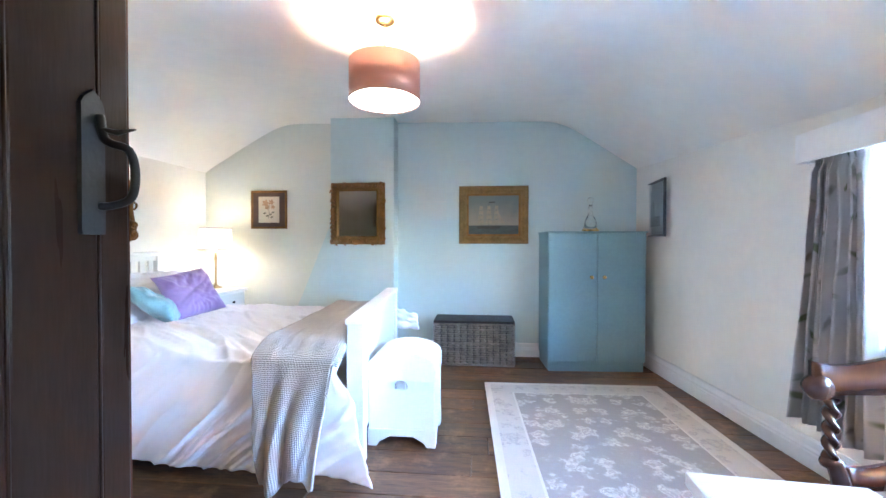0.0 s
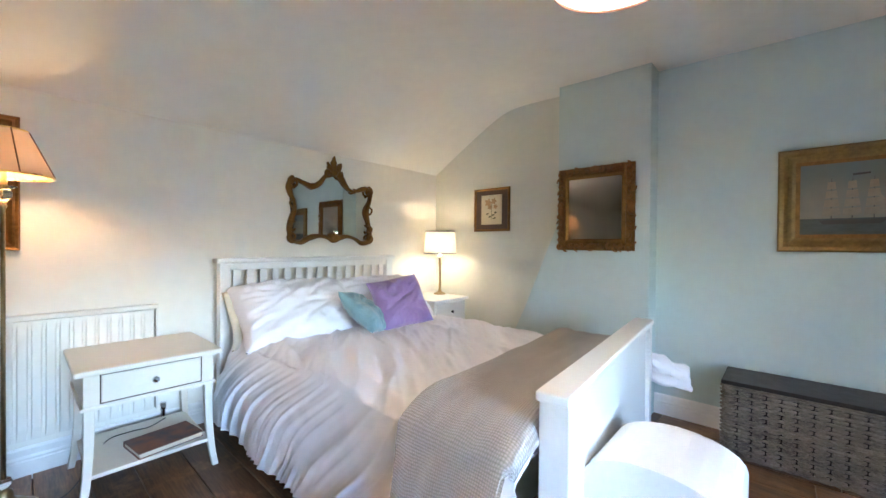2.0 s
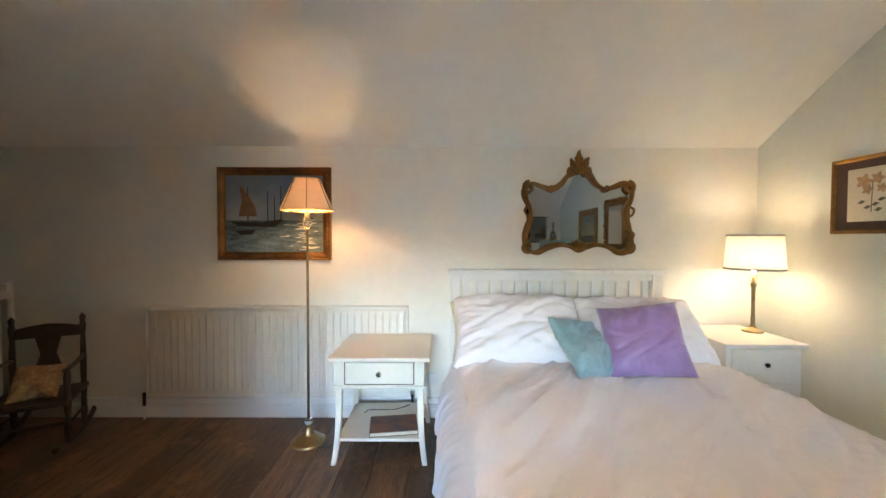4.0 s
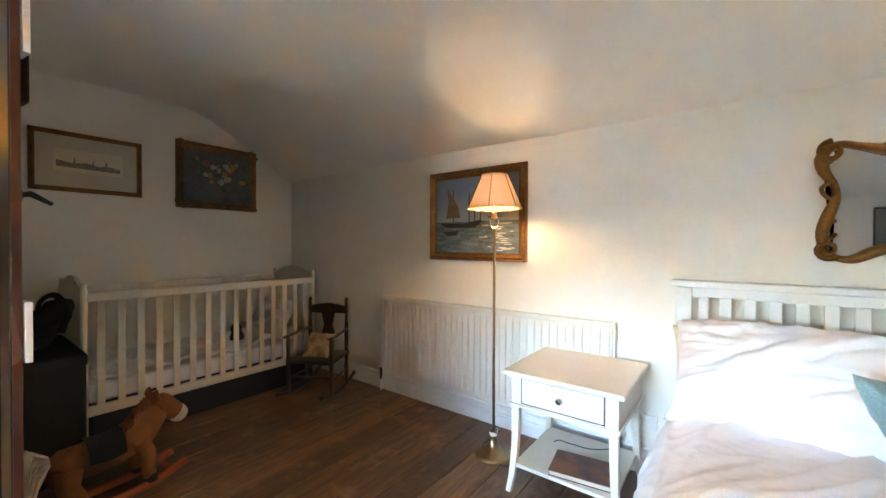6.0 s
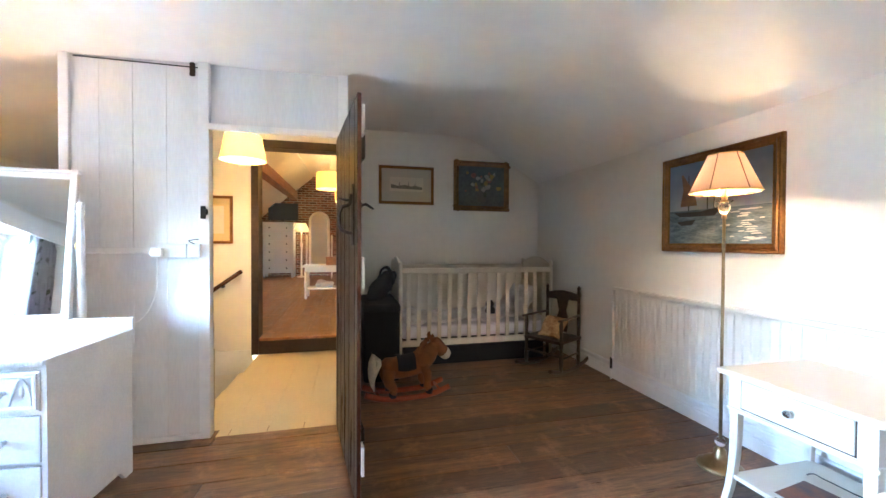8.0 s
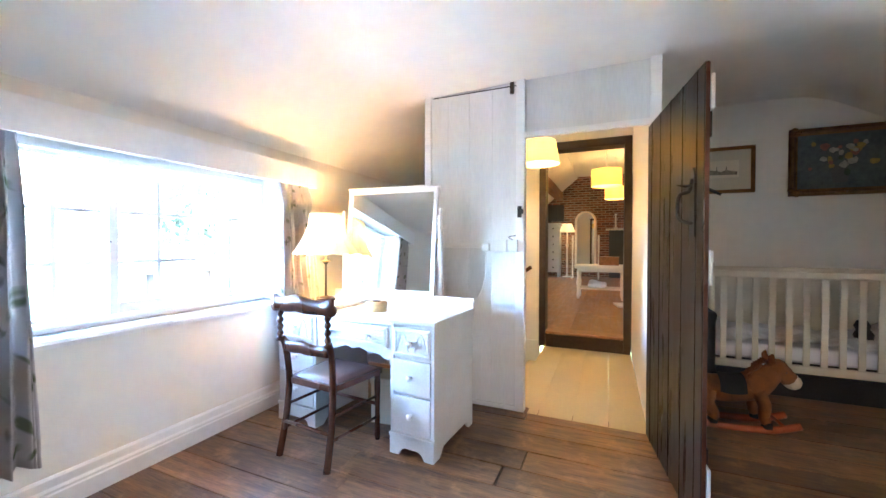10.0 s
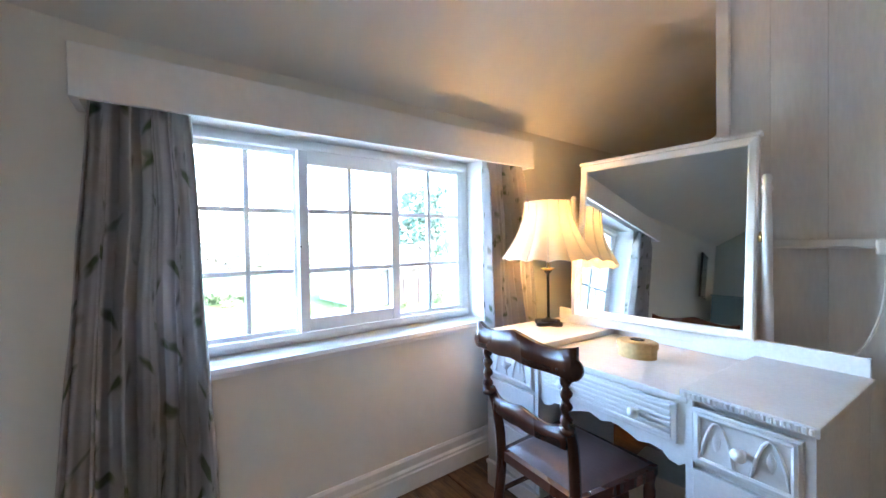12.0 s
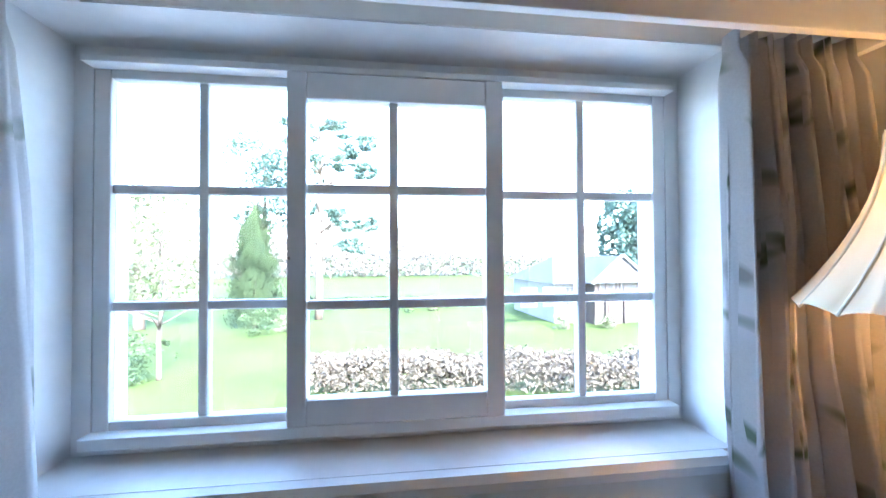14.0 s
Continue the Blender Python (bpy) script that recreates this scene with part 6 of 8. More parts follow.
def pedestal(x0, x1):
    z1 = 0.755
    for x in (x0, x1 - 0.02):
        prof = [(DKY0, 0), (DKY0 + 0.06, 0), (DKY0 + 0.10, 0.05), (DKY1 - 0.12, 0.05), (DKY1 - 0.07, 0), (DKY1, 0), (DKY1, z1), (DKY0, z1)]
        part("side_panel", prism(prof, x, x + 0.02, axis="x"), DISTRESSED, dk)
    part("pedestal_body", box(x0 + 0.02, x1 - 0.02, DKY0 + 0.004, DKY1 - 0.012, 0.10, z1), DISTRESSED, dk)
    w = x1 - x0
    foot = [(x0, 0), (x0 + 0.06, 0), (x0 + 0.075, 0.03), (x0 + 0.10, 0.045), (x1 - 0.10, 0.045), (x1 - 0.075, 0.03), (x1 - 0.06, 0), (x1, 0), (x1, 0.105), (x0, 0.105)]
    part("plinth", prism(foot, DKY1 - 0.012, DKY1 + 0.008, bevel=0.002), DISTRESSED, dk)
    part("plinth_bead", box(x0 - 0.004, x1 + 0.004, DKY1 - 0.01, DKY1 + 0.014, 0.105, 0.125, 0.005), DISTRESSED, dk)
    for k, (a, b) in enumerate(((0.135, 0.345), (0.362, 0.552), (0.57, 0.735))):
        d = part("drawer", box(x0 + 0.022, x1 - 0.022, DKY1 - 0.013, DKY1 + 0.004, a, b, 0.004), DISTRESSED, dk)
        part("drawer_shadow_gap", box(x0 + 0.018, x1 - 0.018, DKY1 - 0.014, DKY1 - 0.0125, a - 0.006, b + 0.006), OAK_DARK, dk)
        if k == 2:
            cx, cz_ = (x0 + x1) / 2, (a + b) / 2
            part("carved_border", ring_frame(w - 0.06, b - a - 0.02, [(0, 0), (0, -0.006), (0.008, -0.008), (0.014, -0.005), (0.014, 0)]), DISTRESSED, d).matrix_local = pose(cx, DKY1 + 0.004, cz_, 0, 0, 180)
            for s in (-1, 1):
                arc = [(cx + s * (0.02 + 0.08 * t), DKY1 + 0.006, cz_ - 0.055 + 0.11 * math.sin(math.pi * t) ** 0.8) for t in (0, 0.15, 0.3, 0.45, 0.6, 0.75, 0.9, 1.0)]
                part("carved_arch", tube(arc, 0.0042, 6), DISTRESSED, d, smooth=True)
                part("carved_leaf", lathe([(0, -0.034), (0.009, -0.013), (0.011, 0.008), (0.0, 0.038)], 8, (cx + s * 0.062, DKY1 + 0.003, cz_), sy=0.4), DISTRESSED, d, smooth=True)
        kn_ = part("knob", lathe([(0.009, 0), (0.009, 0.008), (0.007, 0.014), (0.016, 0.022), (0.019, 0.03), (0.014, 0.038), (0, 0.041)], 16), WHITE, d, "turned white knob", True)
        kn_.matrix_local = pose((x0 + x1) / 2, DKY1 + 0.003, (a + b) / 2, -90, 0, 0)


pedestal(DKX0, 1.005)
pedestal(1.60, DKX1)
part("back_panel", box(DKX0 + 0.02, DKX1 - 0.02, DKY0, DKY0 + 0.012, 0.30, 0.755), DISTRESSED, dk)
part("centre_top", box(1.0, 1.605, DKY0, DKY1 + 0.004, 0.735, 0.755, 0.004), DISTRESSED, dk)
for x0, x1 in ((DKX0 - 0.012, 1.012), (1.592, DKX1 + 0.012)):
    part("raised_top", box(x0, x1, DKY0 - 0.005, DKY1 + 0.02, 0.757, 0.785, 0.005), DISTRESSED, dk)
    n = 22
    for i in range(n):
        xx = x0 + 0.008 + (x1 - x0 - 0.016) * (i + 0.5) / n
        part("edge_notch", box(xx - 0.0045, xx + 0.0045, DKY1 + 0.019, DKY1 + 0.024, 0.762, 0.779, 0.002, seg=1), DISTRESSED, dk)
ap = [(1.005, 0.732), (1.005, 0.55), (1.03, 0.53), (1.06, 0.535), (1.08, 0.555), (1.12, 0.56), (1.16, 0.55), (1.20, 0.565), (1.25, 0.58), (1.30, 0.565), (1.35, 0.58), (1.40, 0.565), (1.44, 0.55), (1.48, 0.56), (1.52, 0.555), (1.545, 0.535), (1.575, 0.53), (1.60, 0.55), (1.60, 0.732)]
part("shaped_apron", prism(ap, DKY1 - 0.03, DKY1 - 0.012), DISTRESSED, dk)
cd_ = part("centre_drawer", box(1.03, 1.575, DKY1 - 0.012, DKY1 + 0.003, 0.60, 0.725, 0.004), DISTRESSED, dk)
for i in range(6):
    z = 0.613 + i * 0.018
    part("reeded_strip", box(1.045, 1.56, DKY1 + 0.002, DKY1 + 0.009, z, z + 0.013, 0.004), DISTRESSED, cd_)
for x in (1.15, 1.45):
    kn_ = part("knob", lathe([(0.009, 0), (0.009, 0.008), (0.007, 0.014), (0.016, 0.022), (0.019, 0.03), (0.014, 0.038), (0, 0.041)], 16), WHITE, cd_, "turned white knob", True)
    kn_.matrix_local = pose(x, DKY1 + 0.008, 0.662, -90, 0, 0)
part("gallery", box(DKX0 + 0.0, DKX1, DKY0 - 0.022, DKY0 - 0.006, 0.70, 0.845, 0.004), DISTRESSED, dk)

# ---- swing mirror on the dressing table ----
sm_ = thing("dressing_mirror", "white framed swing mirror standing on the dressing table", "mirror", pose(1.335, 0.52, 0, 0, 0, 3))
tilt = pose(0, 0, 1.235, -6.4, 0, 180)
fr = part("mirror_frame", ring_frame(0.755, 0.80, [(0, 0.014), (0, -0.014), (0.008, -0.018), (0.03, -0.014), (0.036, -0.006), (0.036, 0.014)]), WHITE, sm_)
fr.matrix_local = tilt
part("pane", box(-0.345, 0.345, -0.006, 0.006, -0.368, 0.368), MIRROR, sm_, "clear mirror glass").matrix_local = tilt
part("top_moulding", box(-0.386, 0.386, -0.022, 0.018, 0.396, 0.414, 0.006), WHITE, sm_).matrix_local = tilt
part("frame_back", box(-0.36, 0.36, 0.006, 0.012, -0.38, 0.38), WHITE, sm_).matrix_local = tilt
for x in (-0.405, 0.405):
    part("upright", lathe([(0.020, 0.80), (0.020, 1.0), (0.016, 1.02), (0.018, 1.2), (0.014, 1.40), (0.02, 1.42), (0.012, 1.435), (0.018, 1.455), (0.012, 1.47), (0, 1.475)], 14, (x, 0, 0)), WHITE, sm_, smooth=True)
    part("pivot", lathe([(0.012, -0.02), (0.014, 0.0), (0.008, 0.02), (0, 0.02)], 10, (x * 0.965, 0, 1.235)), BRASS, sm_, smooth=True)
part("base_rail", box(-0.43, 0.43, -0.02, 0.02, 0.785, 0.83, 0.006), DISTRESSED, sm_)

# ---- desk lamp ----
dl = thing("table_lamp", "lit table lamp with a flared cream panelled shade", "table lamp", pose(1.803, 0.69, 0.785))
bs = [(0.07 * (1 + 0.22 * math.cos(4 * a)) * math.cos(a), 0.07 * (1 + 0.22 * math.cos(4 * a)) * math.sin(a)) for a in (2 * math.pi * k / 32 + math.pi / 4 for k in range(32))]
part("base", prism(bs, 0.0, 0.018, axis="z", bevel=0.003), OAK_DARK, dl, "dark shaped base")
part("base_step", lathe([(0.045, 0.018), (0.04, 0.026), (0.018, 0.03), (0.009, 0.04), (0, 0.04)], 20), OAK_DARK, dl, smooth=True)
part("stem", lathe([(0.0075, 0.03), (0.0075, 0.27), (0.02, 0.285), (0.028, 0.295), (0.02, 0.30), (0.008, 0.31), (0.008, 0.40), (0, 0.40)], 14), IRON, dl, "dark metal stem", True)
part("drip_cup", lathe([(0.012, 0.284), (0.034, 0.296), (0.038, 0.302), (0.030, 0.303), (0.009, 0.298)], 20), BRASS, dl, "brass drip cup", True)
SHADE_YELLOW = cloth_shade("cream_panel_shade", (0.88, 0.78, 0.58), 0.13)
DESK_BULB = glow("desk_bulb", (1.0, 0.54, 0.19), 2.6)


def bell(u, v):
    a = 2 * math.pi * u
    r = 0.118 + (0.235 - 0.118) * (1 - v) ** 1.9
    r *= 1 + 0.035 * abs(math.sin(7 * a)) * (1 - 0.5 * v)
    return (r * math.cos(a), r * math.sin(a), 0.345 + 0.31 * v + 0.012 * abs(math.sin(7 * a)) * (1 - v))


part("shade", sheet(112, 12, bell, close_u=True), SHADE_YELLOW, dl, "flared cream cloth shade with ribs", True)
for k in range(14):
    a = math.pi * k / 7
    pts = [((0.118 + 0.117 * (1 - v) ** 1.9 + 0.002) * math.cos(a), (0.118 + 0.117 * (1 - v) ** 1.9 + 0.002) * math.sin(a), 0.345 + 0.31 * v) for v in (0, 0.15, 0.3, 0.45, 0.6, 0.8, 1.0)]
    part("shade_rib", tube(pts, 0.0028, 5), CREAM_LINEN, dl, smooth=True)
part("bulb", lathe([(0.01, 0.40), (0.012, 0.51), (0.03, 0.555), (0.028, 0.58), (0.014, 0.60), (0, 0.604)], 14), DESK_BULB, dl, smooth=True)
part("flex", tube(smooth_path([(0.0, -0.04, 0.012), (-0.06, -0.08, 0.006), (-0.12, -0.06, 0.005), (-0.14, -0.13, 0.005), (-0.10, -0.19, 0.005)], 5), 0.003, 6), PLASTIC, dl, smooth=True)

bx = thing("trinket_box", "small oval pale wooden trinket box on the desk", "box", pose(1.275, 0.80, 0.755, 0, 0, 10))
STRAW = mat("pale_birch", (0.50, 0.34, 0.14), 0.55, var=0.2, scale=8, fine=60, bump=0.2)
part("box_body", lathe([(0.072, 0.0), (0.074, 0.045), (0.0, 0.045)], 28, sx=1.0, sy=0.75), STRAW, bx, smooth=False)
part("box_lid", lathe([(0.078, 0.040), (0.078, 0.062), (0.07, 0.067), (0, 0.067)], 28, sx=1.0, sy=0.75), STRAW, bx)
bm = bmesh.new()
for k in range(7):
    own = bmesh.new()
    bmesh.ops.create_icosphere(own, subdivisions=1, radius=0.010)
    merge(bm, own, pose(0.018 * math.cos(k * 0.9), 0.014 * math.sin(k * 0.9), 0.069) @ Matrix.Diagonal((1.3, 0.8, 0.5, 1)))
part("lid_ornament", bm, OAK_DARK, bx, "dark carved ornament", True)
# waste bin and a box in the kneehole
bn_ = thing("storage_box", "pale cardboard box stored under the dressing table", "box", pose(1.19, 0.72, 0, 0, 0, 6))
part("carton", box(-0.12, 0.12, -0.10, 0.10, 0.0, 0.30, 0.006), PAPER, bn_)
part("carton_lid", box(-0.125, 0.125, -0.105, 0.105, 0.27, 0.31, 0.005), PAPER, bn_)

# ---- dining chair at the dressing table ----
ch = thing("chair", "dark mahogany chair with barley-twist uprights and cushioned seat", "chair", pose(1.345, 1.155, 0, 0, 0, -5))
# local: back towards +y, seat front towards -y
SEAT = mat("brown_leather_seat", (0.085, 0.055, 0.05), 0.38, var=0.2, scale=8, fine=90, bump=0.2)


def twist(x, y, z0, z1, r, parent):
    nz, ns = 44, 12

    def f(u, v):
        a = 2 * math.pi * u
        rr = r * (0.80 + 0.32 * math.cos(2 * a + v * 26))
        return (x + rr * math.cos(a), y + rr * math.sin(a), z0 + v * (z1 - z0))
    return part("twisted_upright", sheet(ns * 2, nz, f, close_u=True), MAHOGANY, parent, smooth=True)


for sx in (-1, 1):
    leg = smooth_path([(sx * 0.185, 0.245, 0.0), (sx * 0.178, 0.205, 0.20), (sx * 0.172, 0.185, 0.42), (sx * 0.178, 0.20, 0.60), (sx * 0.182, 0.225, 0.68)], 5)
    part("back_leg", tube(leg, 0.019, 10), MAHOGANY, ch, smooth=True)
    twist(sx * 0.184, 0.235, 0.675, 0.835, 0.017, ch)
    part("collar", lathe([(0.021, 0), (0.024, 0.01), (0.021, 0.02), (0, 0.02)], 12, (sx * 0.184, 0.233, 0.662)), MAHOGANY, ch, smooth=True)
    fl2 = lathe([(0.014, 0), (0.018, 0.03), (0.015, 0.2), (0.02, 0.36), (0.017, 0.38), (0.022, 0.42), (0, 0.42)], 14, (sx * 0.195, -0.17, 0))
    part("front_leg", fl2, MAHOGANY, ch, smooth=True)


def splat(zc, h, wave, half=0.225, deep=0.026, y=0.24):
    pts_t, pts_b = [], []
    n = 24
    for i in range(n + 1):
        t = -1 + 2 * i / n
        bump_ = 0.5 * (1 + math.cos(math.pi * t))
        zt = zc + h * (0.45 + wave * (bump_ * 0.55 - 0.30 * math.sin(math.pi * abs(t)) + 0.25 * abs(t) ** 4))
        zb = zc - h * (0.45 - wave * (0.45 * bump_ - 0.2 * math.sin(2 * math.pi * abs(t)) * 0.6))
        pts_t.append((t * half, zt))
        pts_b.append((t * half, zb))
    bm = prism(pts_b + pts_t[::-1], y - deep / 2, y + deep / 2, bevel=0.004)
    for v in bm.verts:
        v.co.y -= 0.035 * (1 - (v.co.x / half) ** 2) * -1
    return bm


part("crest_rail", splat(0.875, 0.095, 0.45), MAHOGANY, ch, "carved wavy crest rail", True)
for sx in (-1, 1):
    part("scroll_ear", lathe([(0.0, -0.016), (0.03, -0.014), (0.034, 0), (0.03, 0.014), (0, 0.016)], 16), MAHOGANY, ch, smooth=True).matrix_local = pose(sx * 0.212, 0.24, 0.862, 90, 0, 0)
part("mid_rail", splat(0.635, 0.07, 0.45, 0.17, 0.02, 0.215), MAHOGANY, ch, "wavy middle rail", True)
seat = [(-0.178, 0.19), (0.178, 0.19), (0.215, -0.17), (0.205, -0.205), (-0.205, -0.205), (-0.215, -0.17)]
part("seat_frame", prism(seat, 0.405, 0.44, axis="z", bevel=0.006), MAHOGANY, ch)
bm = sheet(16, 16, lambda u, v: ((-0.165 - 0.03 * (1 - v) + u * 2 * (0.165 + 0.03 * (1 - v))), -0.19 + v * 0.36, 0.438 + 0.028 * (max(0, 1 - (2 * u - 1) ** 4) * max(0, 1 - (2 * v - 1) ** 4)) ** 0.6))
part("seat_pad", bm, SEAT, ch, "worn brown seat pad", True)
for z, y0, y1 in ((0.14, -0.17, 0.225), (0.27, -0.17, 0.20)):
    for sx in (-1, 1):
        part("side_stretcher", tube([(sx * 0.193, y0, z), (sx * 0.18, y1, z + 0.01)], 0.009, 8), MAHOGANY, ch, smooth=True)
part("front_stretcher", tube([(-0.195, -0.17, 0.22), (0.195, -0.17, 0.22)], 0.011, 8), MAHOGANY, ch, smooth=True)
part("back_stretcher", tube([(-0.18, 0.215, 0.19), (0.18, 0.215, 0.19)], 0.010, 8), MAHOGANY, ch, smooth=True)

# ---- cot ----
ct = thing("cot", "cream painted slatted wooden cot with a white mattress", "cot", pose(0, 0, 0))
CX0, CX1, CY0, CY1 = -2.68, -0.965, -1.57, -0.83
COT = mat("cot_paint", (0.66, 0.61, 0.50), 0.45, var=0.04, scale=4, fine=40, bump=0.08)
for x in (CX0, CX1 - 0.04):
    for y in (CY0, CY1 - 0.04):
        part("post", lathe([(0.021, 0.03), (0.021, 1.02), (0.016, 1.035), (0.02, 1.05), (0.012, 1.066), (0, 1.07)], 12, (x + 0.02, y + 0.02, 0)), COT, ct, smooth=True)
        part("castor", lathe([(0.0, 0.0), (0.02, 0.004), (0.022, 0.02), (0.014, 0.034), (0, 0.034)], 12, (x + 0.02, y + 0.02, 0)), IRON, ct, smooth=True)
    head = [(CY0 + 0.03, 0.22), (CY1 - 0.03, 0.22), (CY1 - 0.03, 1.02)] + [(CY1 - 0.03 - (CY1 - CY0 - 0.06) * k / 10, 1.02 + 0.085 * math.sin(math.pi * k / 10)) for k in range(1, 10)] + [(CY0 + 0.03, 1.02)]
    part("end_panel", prism(head, x + 0.01, x + 0.03, axis="x", bevel=0.004), COT, ct)
for y in (CY0 + 0.005, CY1 - 0.035):
    top = 1.0
    part("top_rail", box(CX0 + 0.03, CX1 - 0.03, y, y + 0.03, top - 0.055, top, 0.008), COT, ct)
    part("bottom_rail", box(CX0 + 0.03, CX1 - 0.03, y, y + 0.03, 0.20, 0.265, 0.006), COT, ct)
    sl = None
    for k in range(15 if y > CY0 + 0.1 else 0):
        x = CX0 + 0.05 + (CX1 - CX0 - 0.1) * (k + 0.5) / 15
        if sl is None:
            sl = part("slat", box(-0.021, 0.021, y + 0.008, y + 0.022, 0.262, top - 0.052, 0.004), COT, ct)
            sl.location.x = x
        else:
            o = new("slat", sl.data)
            o.parent = ct
            o.location.x = x
part("back_panel", box(CX0 + 0.03, CX1 - 0.03, CY0 - 0.012, CY0 + 0.003, 0.26, 0.995, 0.004), COT, ct, "solid cream back board")
part("mattress", box(CX0 + 0.045, CX1 - 0.045, CY0 + 0.045, CY1 - 0.045, 0.27, 0.40, 0.03, seg=3), BED_LINEN, ct, "white cot mattress")
dq = part("cot_quilt", sheet(50, 30, lambda u, v: (CX0 + 0.07 + u * (CX1 - CX0 - 0.14), CY0 + 0.06 + v * (CY1 - CY0 - 0.12), 0.45 + 0.07 * noise.noise((u * 6, v * 4, 1)) + 0.04 * noise.noise((u * 14, v * 9, 3)) + 0.10 * math.exp(-((u - 0.15) / 0.12) ** 2) * (1 - v))), mat("grey_white_quilt", (0.60, 0.57, 0.55), 0.9, color2=(0.84, 0.82, 0.81), scale=7, fine=30, bump=0.1), smooth=True)
dq.modifiers.new("thick", "SOLIDIFY").thickness = 0.02
tagged(dq, "crumpled grey and white quilt in the cot", "quilt")
cushion("pillow", "pale grey pillow propped at the cot's end", "pillow", mat("pale_grey_cotton", (0.72, 0.70, 0.67), 0.9, var=0.1), 0.40, 0.52, 0.18, pose(-2.42, -1.20, 0.60, 0, 55, 6), 12)
toy = part("soft_toy", lathe([(0, 0), (0.05, 0.02), (0.06, 0.06), (0.04, 0.1), (0.05, 0.13), (0.03, 0.17), (0, 0.18)], 14), BLACK_CLOTH, smooth=True)
toy.matrix_world = pose(-2.02, -1.02, 0.45, 14, 0, 0)
tagged(toy, "small black soft toy sitting in the cot", "toy")
ub = thing("underbed_box", "dark blue fabric storage box under the cot", "storage box", pose(0, 0, 0))
part("box_body", box(CX0 + 0.10, CX1 - 0.06, CY0 + 0.06, CY1 - 0.02, 0.0, 0.17, 0.01), DARK_DRAWER, ub)
part("box_lid", box(CX0 + 0.095, CX1 - 0.055, CY0 + 0.055, CY1 - 0.015, 0.165, 0.188, 0.006), DARK_DRAWER, ub)

# dark chest with a bag on it, behind the door
tk = thing("trunk", "black fabric-covered trunk behind the door", "trunk", pose(-0.78, -0.86, 0))
part("trunk_body", box(-0.155, 0.17, -0.36, 0.40, 0.0, 0.66, 0.03, seg=3), BLACK_CLOTH, tk)
part("trunk_lid", box(-0.16, 0.175, -0.365, 0.405, 0.63, 0.70, 0.02, seg=3), BLACK_CLOTH, tk)
bag = part("handbag", pillow_mesh(0.36, 0.42, 0.2, 0.4, 21), BLACK_CLOTH, smooth=True)
bag.matrix_world = pose(-0.80, -0.84, 0.82, 55, 0, 70) @ Matrix.Scale(0.85, 4)
tagged(bag, "soft black bag lying on the trunk", "bag")
bag2 = part("bag_strap", tube(smooth_path([(-0.86, -0.68, 0.80), (-0.88, -0.66, 0.92), (-0.84, -0.70, 1.02), (-0.78, -0.74, 0.98), (-0.76, -0.72, 0.82)], 6), 0.018, 8, flat=0.4), BLACK_CLOTH, smooth=True)
tagged(bag2, "black bag strap standing up in a loop", "strap")

# ---- child's rocking chair ----
rc = thing("rocking_chair", "small dark wooden child's rocking chair with turned posts", "rocking chair", pose(-2.50, -0.50, 0, 0, 0, 118) @ Matrix.Scale(1.13, 4))
# local: seat faces -y, back at +y
for sx in (-1, 1):
    part("rocker", tube(smooth_path([(sx * 0.17, -0.32, 0.075), (sx * 0.17, -0.15, 0.03), (sx * 0.17, 0.02, 0.016), (sx * 0.17, 0.2, 0.035), (sx * 0.17, 0.36, 0.085)], 5), 0.015, 8), OAK_DARK, rc, smooth=True)
    part("back_post", lathe([(0.014, 0.03), (0.017, 0.12), (0.013, 0.2), (0.018, 0.27), (0.015, 0.3), (0.017, 0.45), (0.012, 0.6), (0.018, 0.66), (0.012, 0.69), (0.017, 0.715), (0, 0.74)], 12, (sx * 0.16, 0.15, 0)), OAK_DARK, rc, smooth=True)
    part("front_post", lathe([(0.014, 0.03), (0.018, 0.12), (0.012, 0.2), (0.018, 0.27), (0.013, 0.33), (0.018, 0.42), (0.012, 0.46), (0, 0.47)], 12, (sx * 0.175, -0.16, 0)), OAK_DARK, rc, smooth=True)
    part("arm", tube(smooth_path([(sx * 0.162, 0.15, 0.475), (sx * 0.178, -0.02, 0.47), (sx * 0.18, -0.2, 0.468)], 4), 0.016, 8, flat=0.6), OAK_DARK, rc, smooth=True)
    part("side_rail", tube([(sx * 0.16, 0.15, 0.14), (sx * 0.175, -0.16, 0.14)], 0.008, 8), OAK_DARK, rc)
part("seat", box(-0.185, 0.185, -0.185, 0.16, 0.265, 0.292, 0.008), OAK_DARK, rc)
part("front_rail", tube([(-0.175, -0.16, 0.16), (0.175, -0.16, 0.16)], 0.010, 8), OAK_DARK, rc)
part("crest", prism([(-0.165, 0.60), (0.165, 0.60), (0.165, 0.655), (0.08, 0.675), (0, 0.685), (-0.08, 0.675), (-0.165, 0.655)], 0.14, 0.158, bevel=0.003), OAK_DARK, rc)
part("back_splat", prism([(-0.045, 0.30), (0.045, 0.30), (0.06, 0.42), (0.035, 0.5), (0.06, 0.605), (-0.06, 0.605), (-0.035, 0.5), (-0.06, 0.42)], 0.144, 0.156), OAK_DARK, rc)
cushion("cushion", "small cushion with a brown patchwork pattern on the rocking chair", "cushion", mat("patchwork_cloth", (0.24, 0.10, 0.04), 0.9, color2=(0.58, 0.42, 0.24), scale=14, fine=40, bump=0.2), 0.27, 0.25, 0.10, pose(-2.50, -0.51, 0.41, 0, 42, 30), 4)

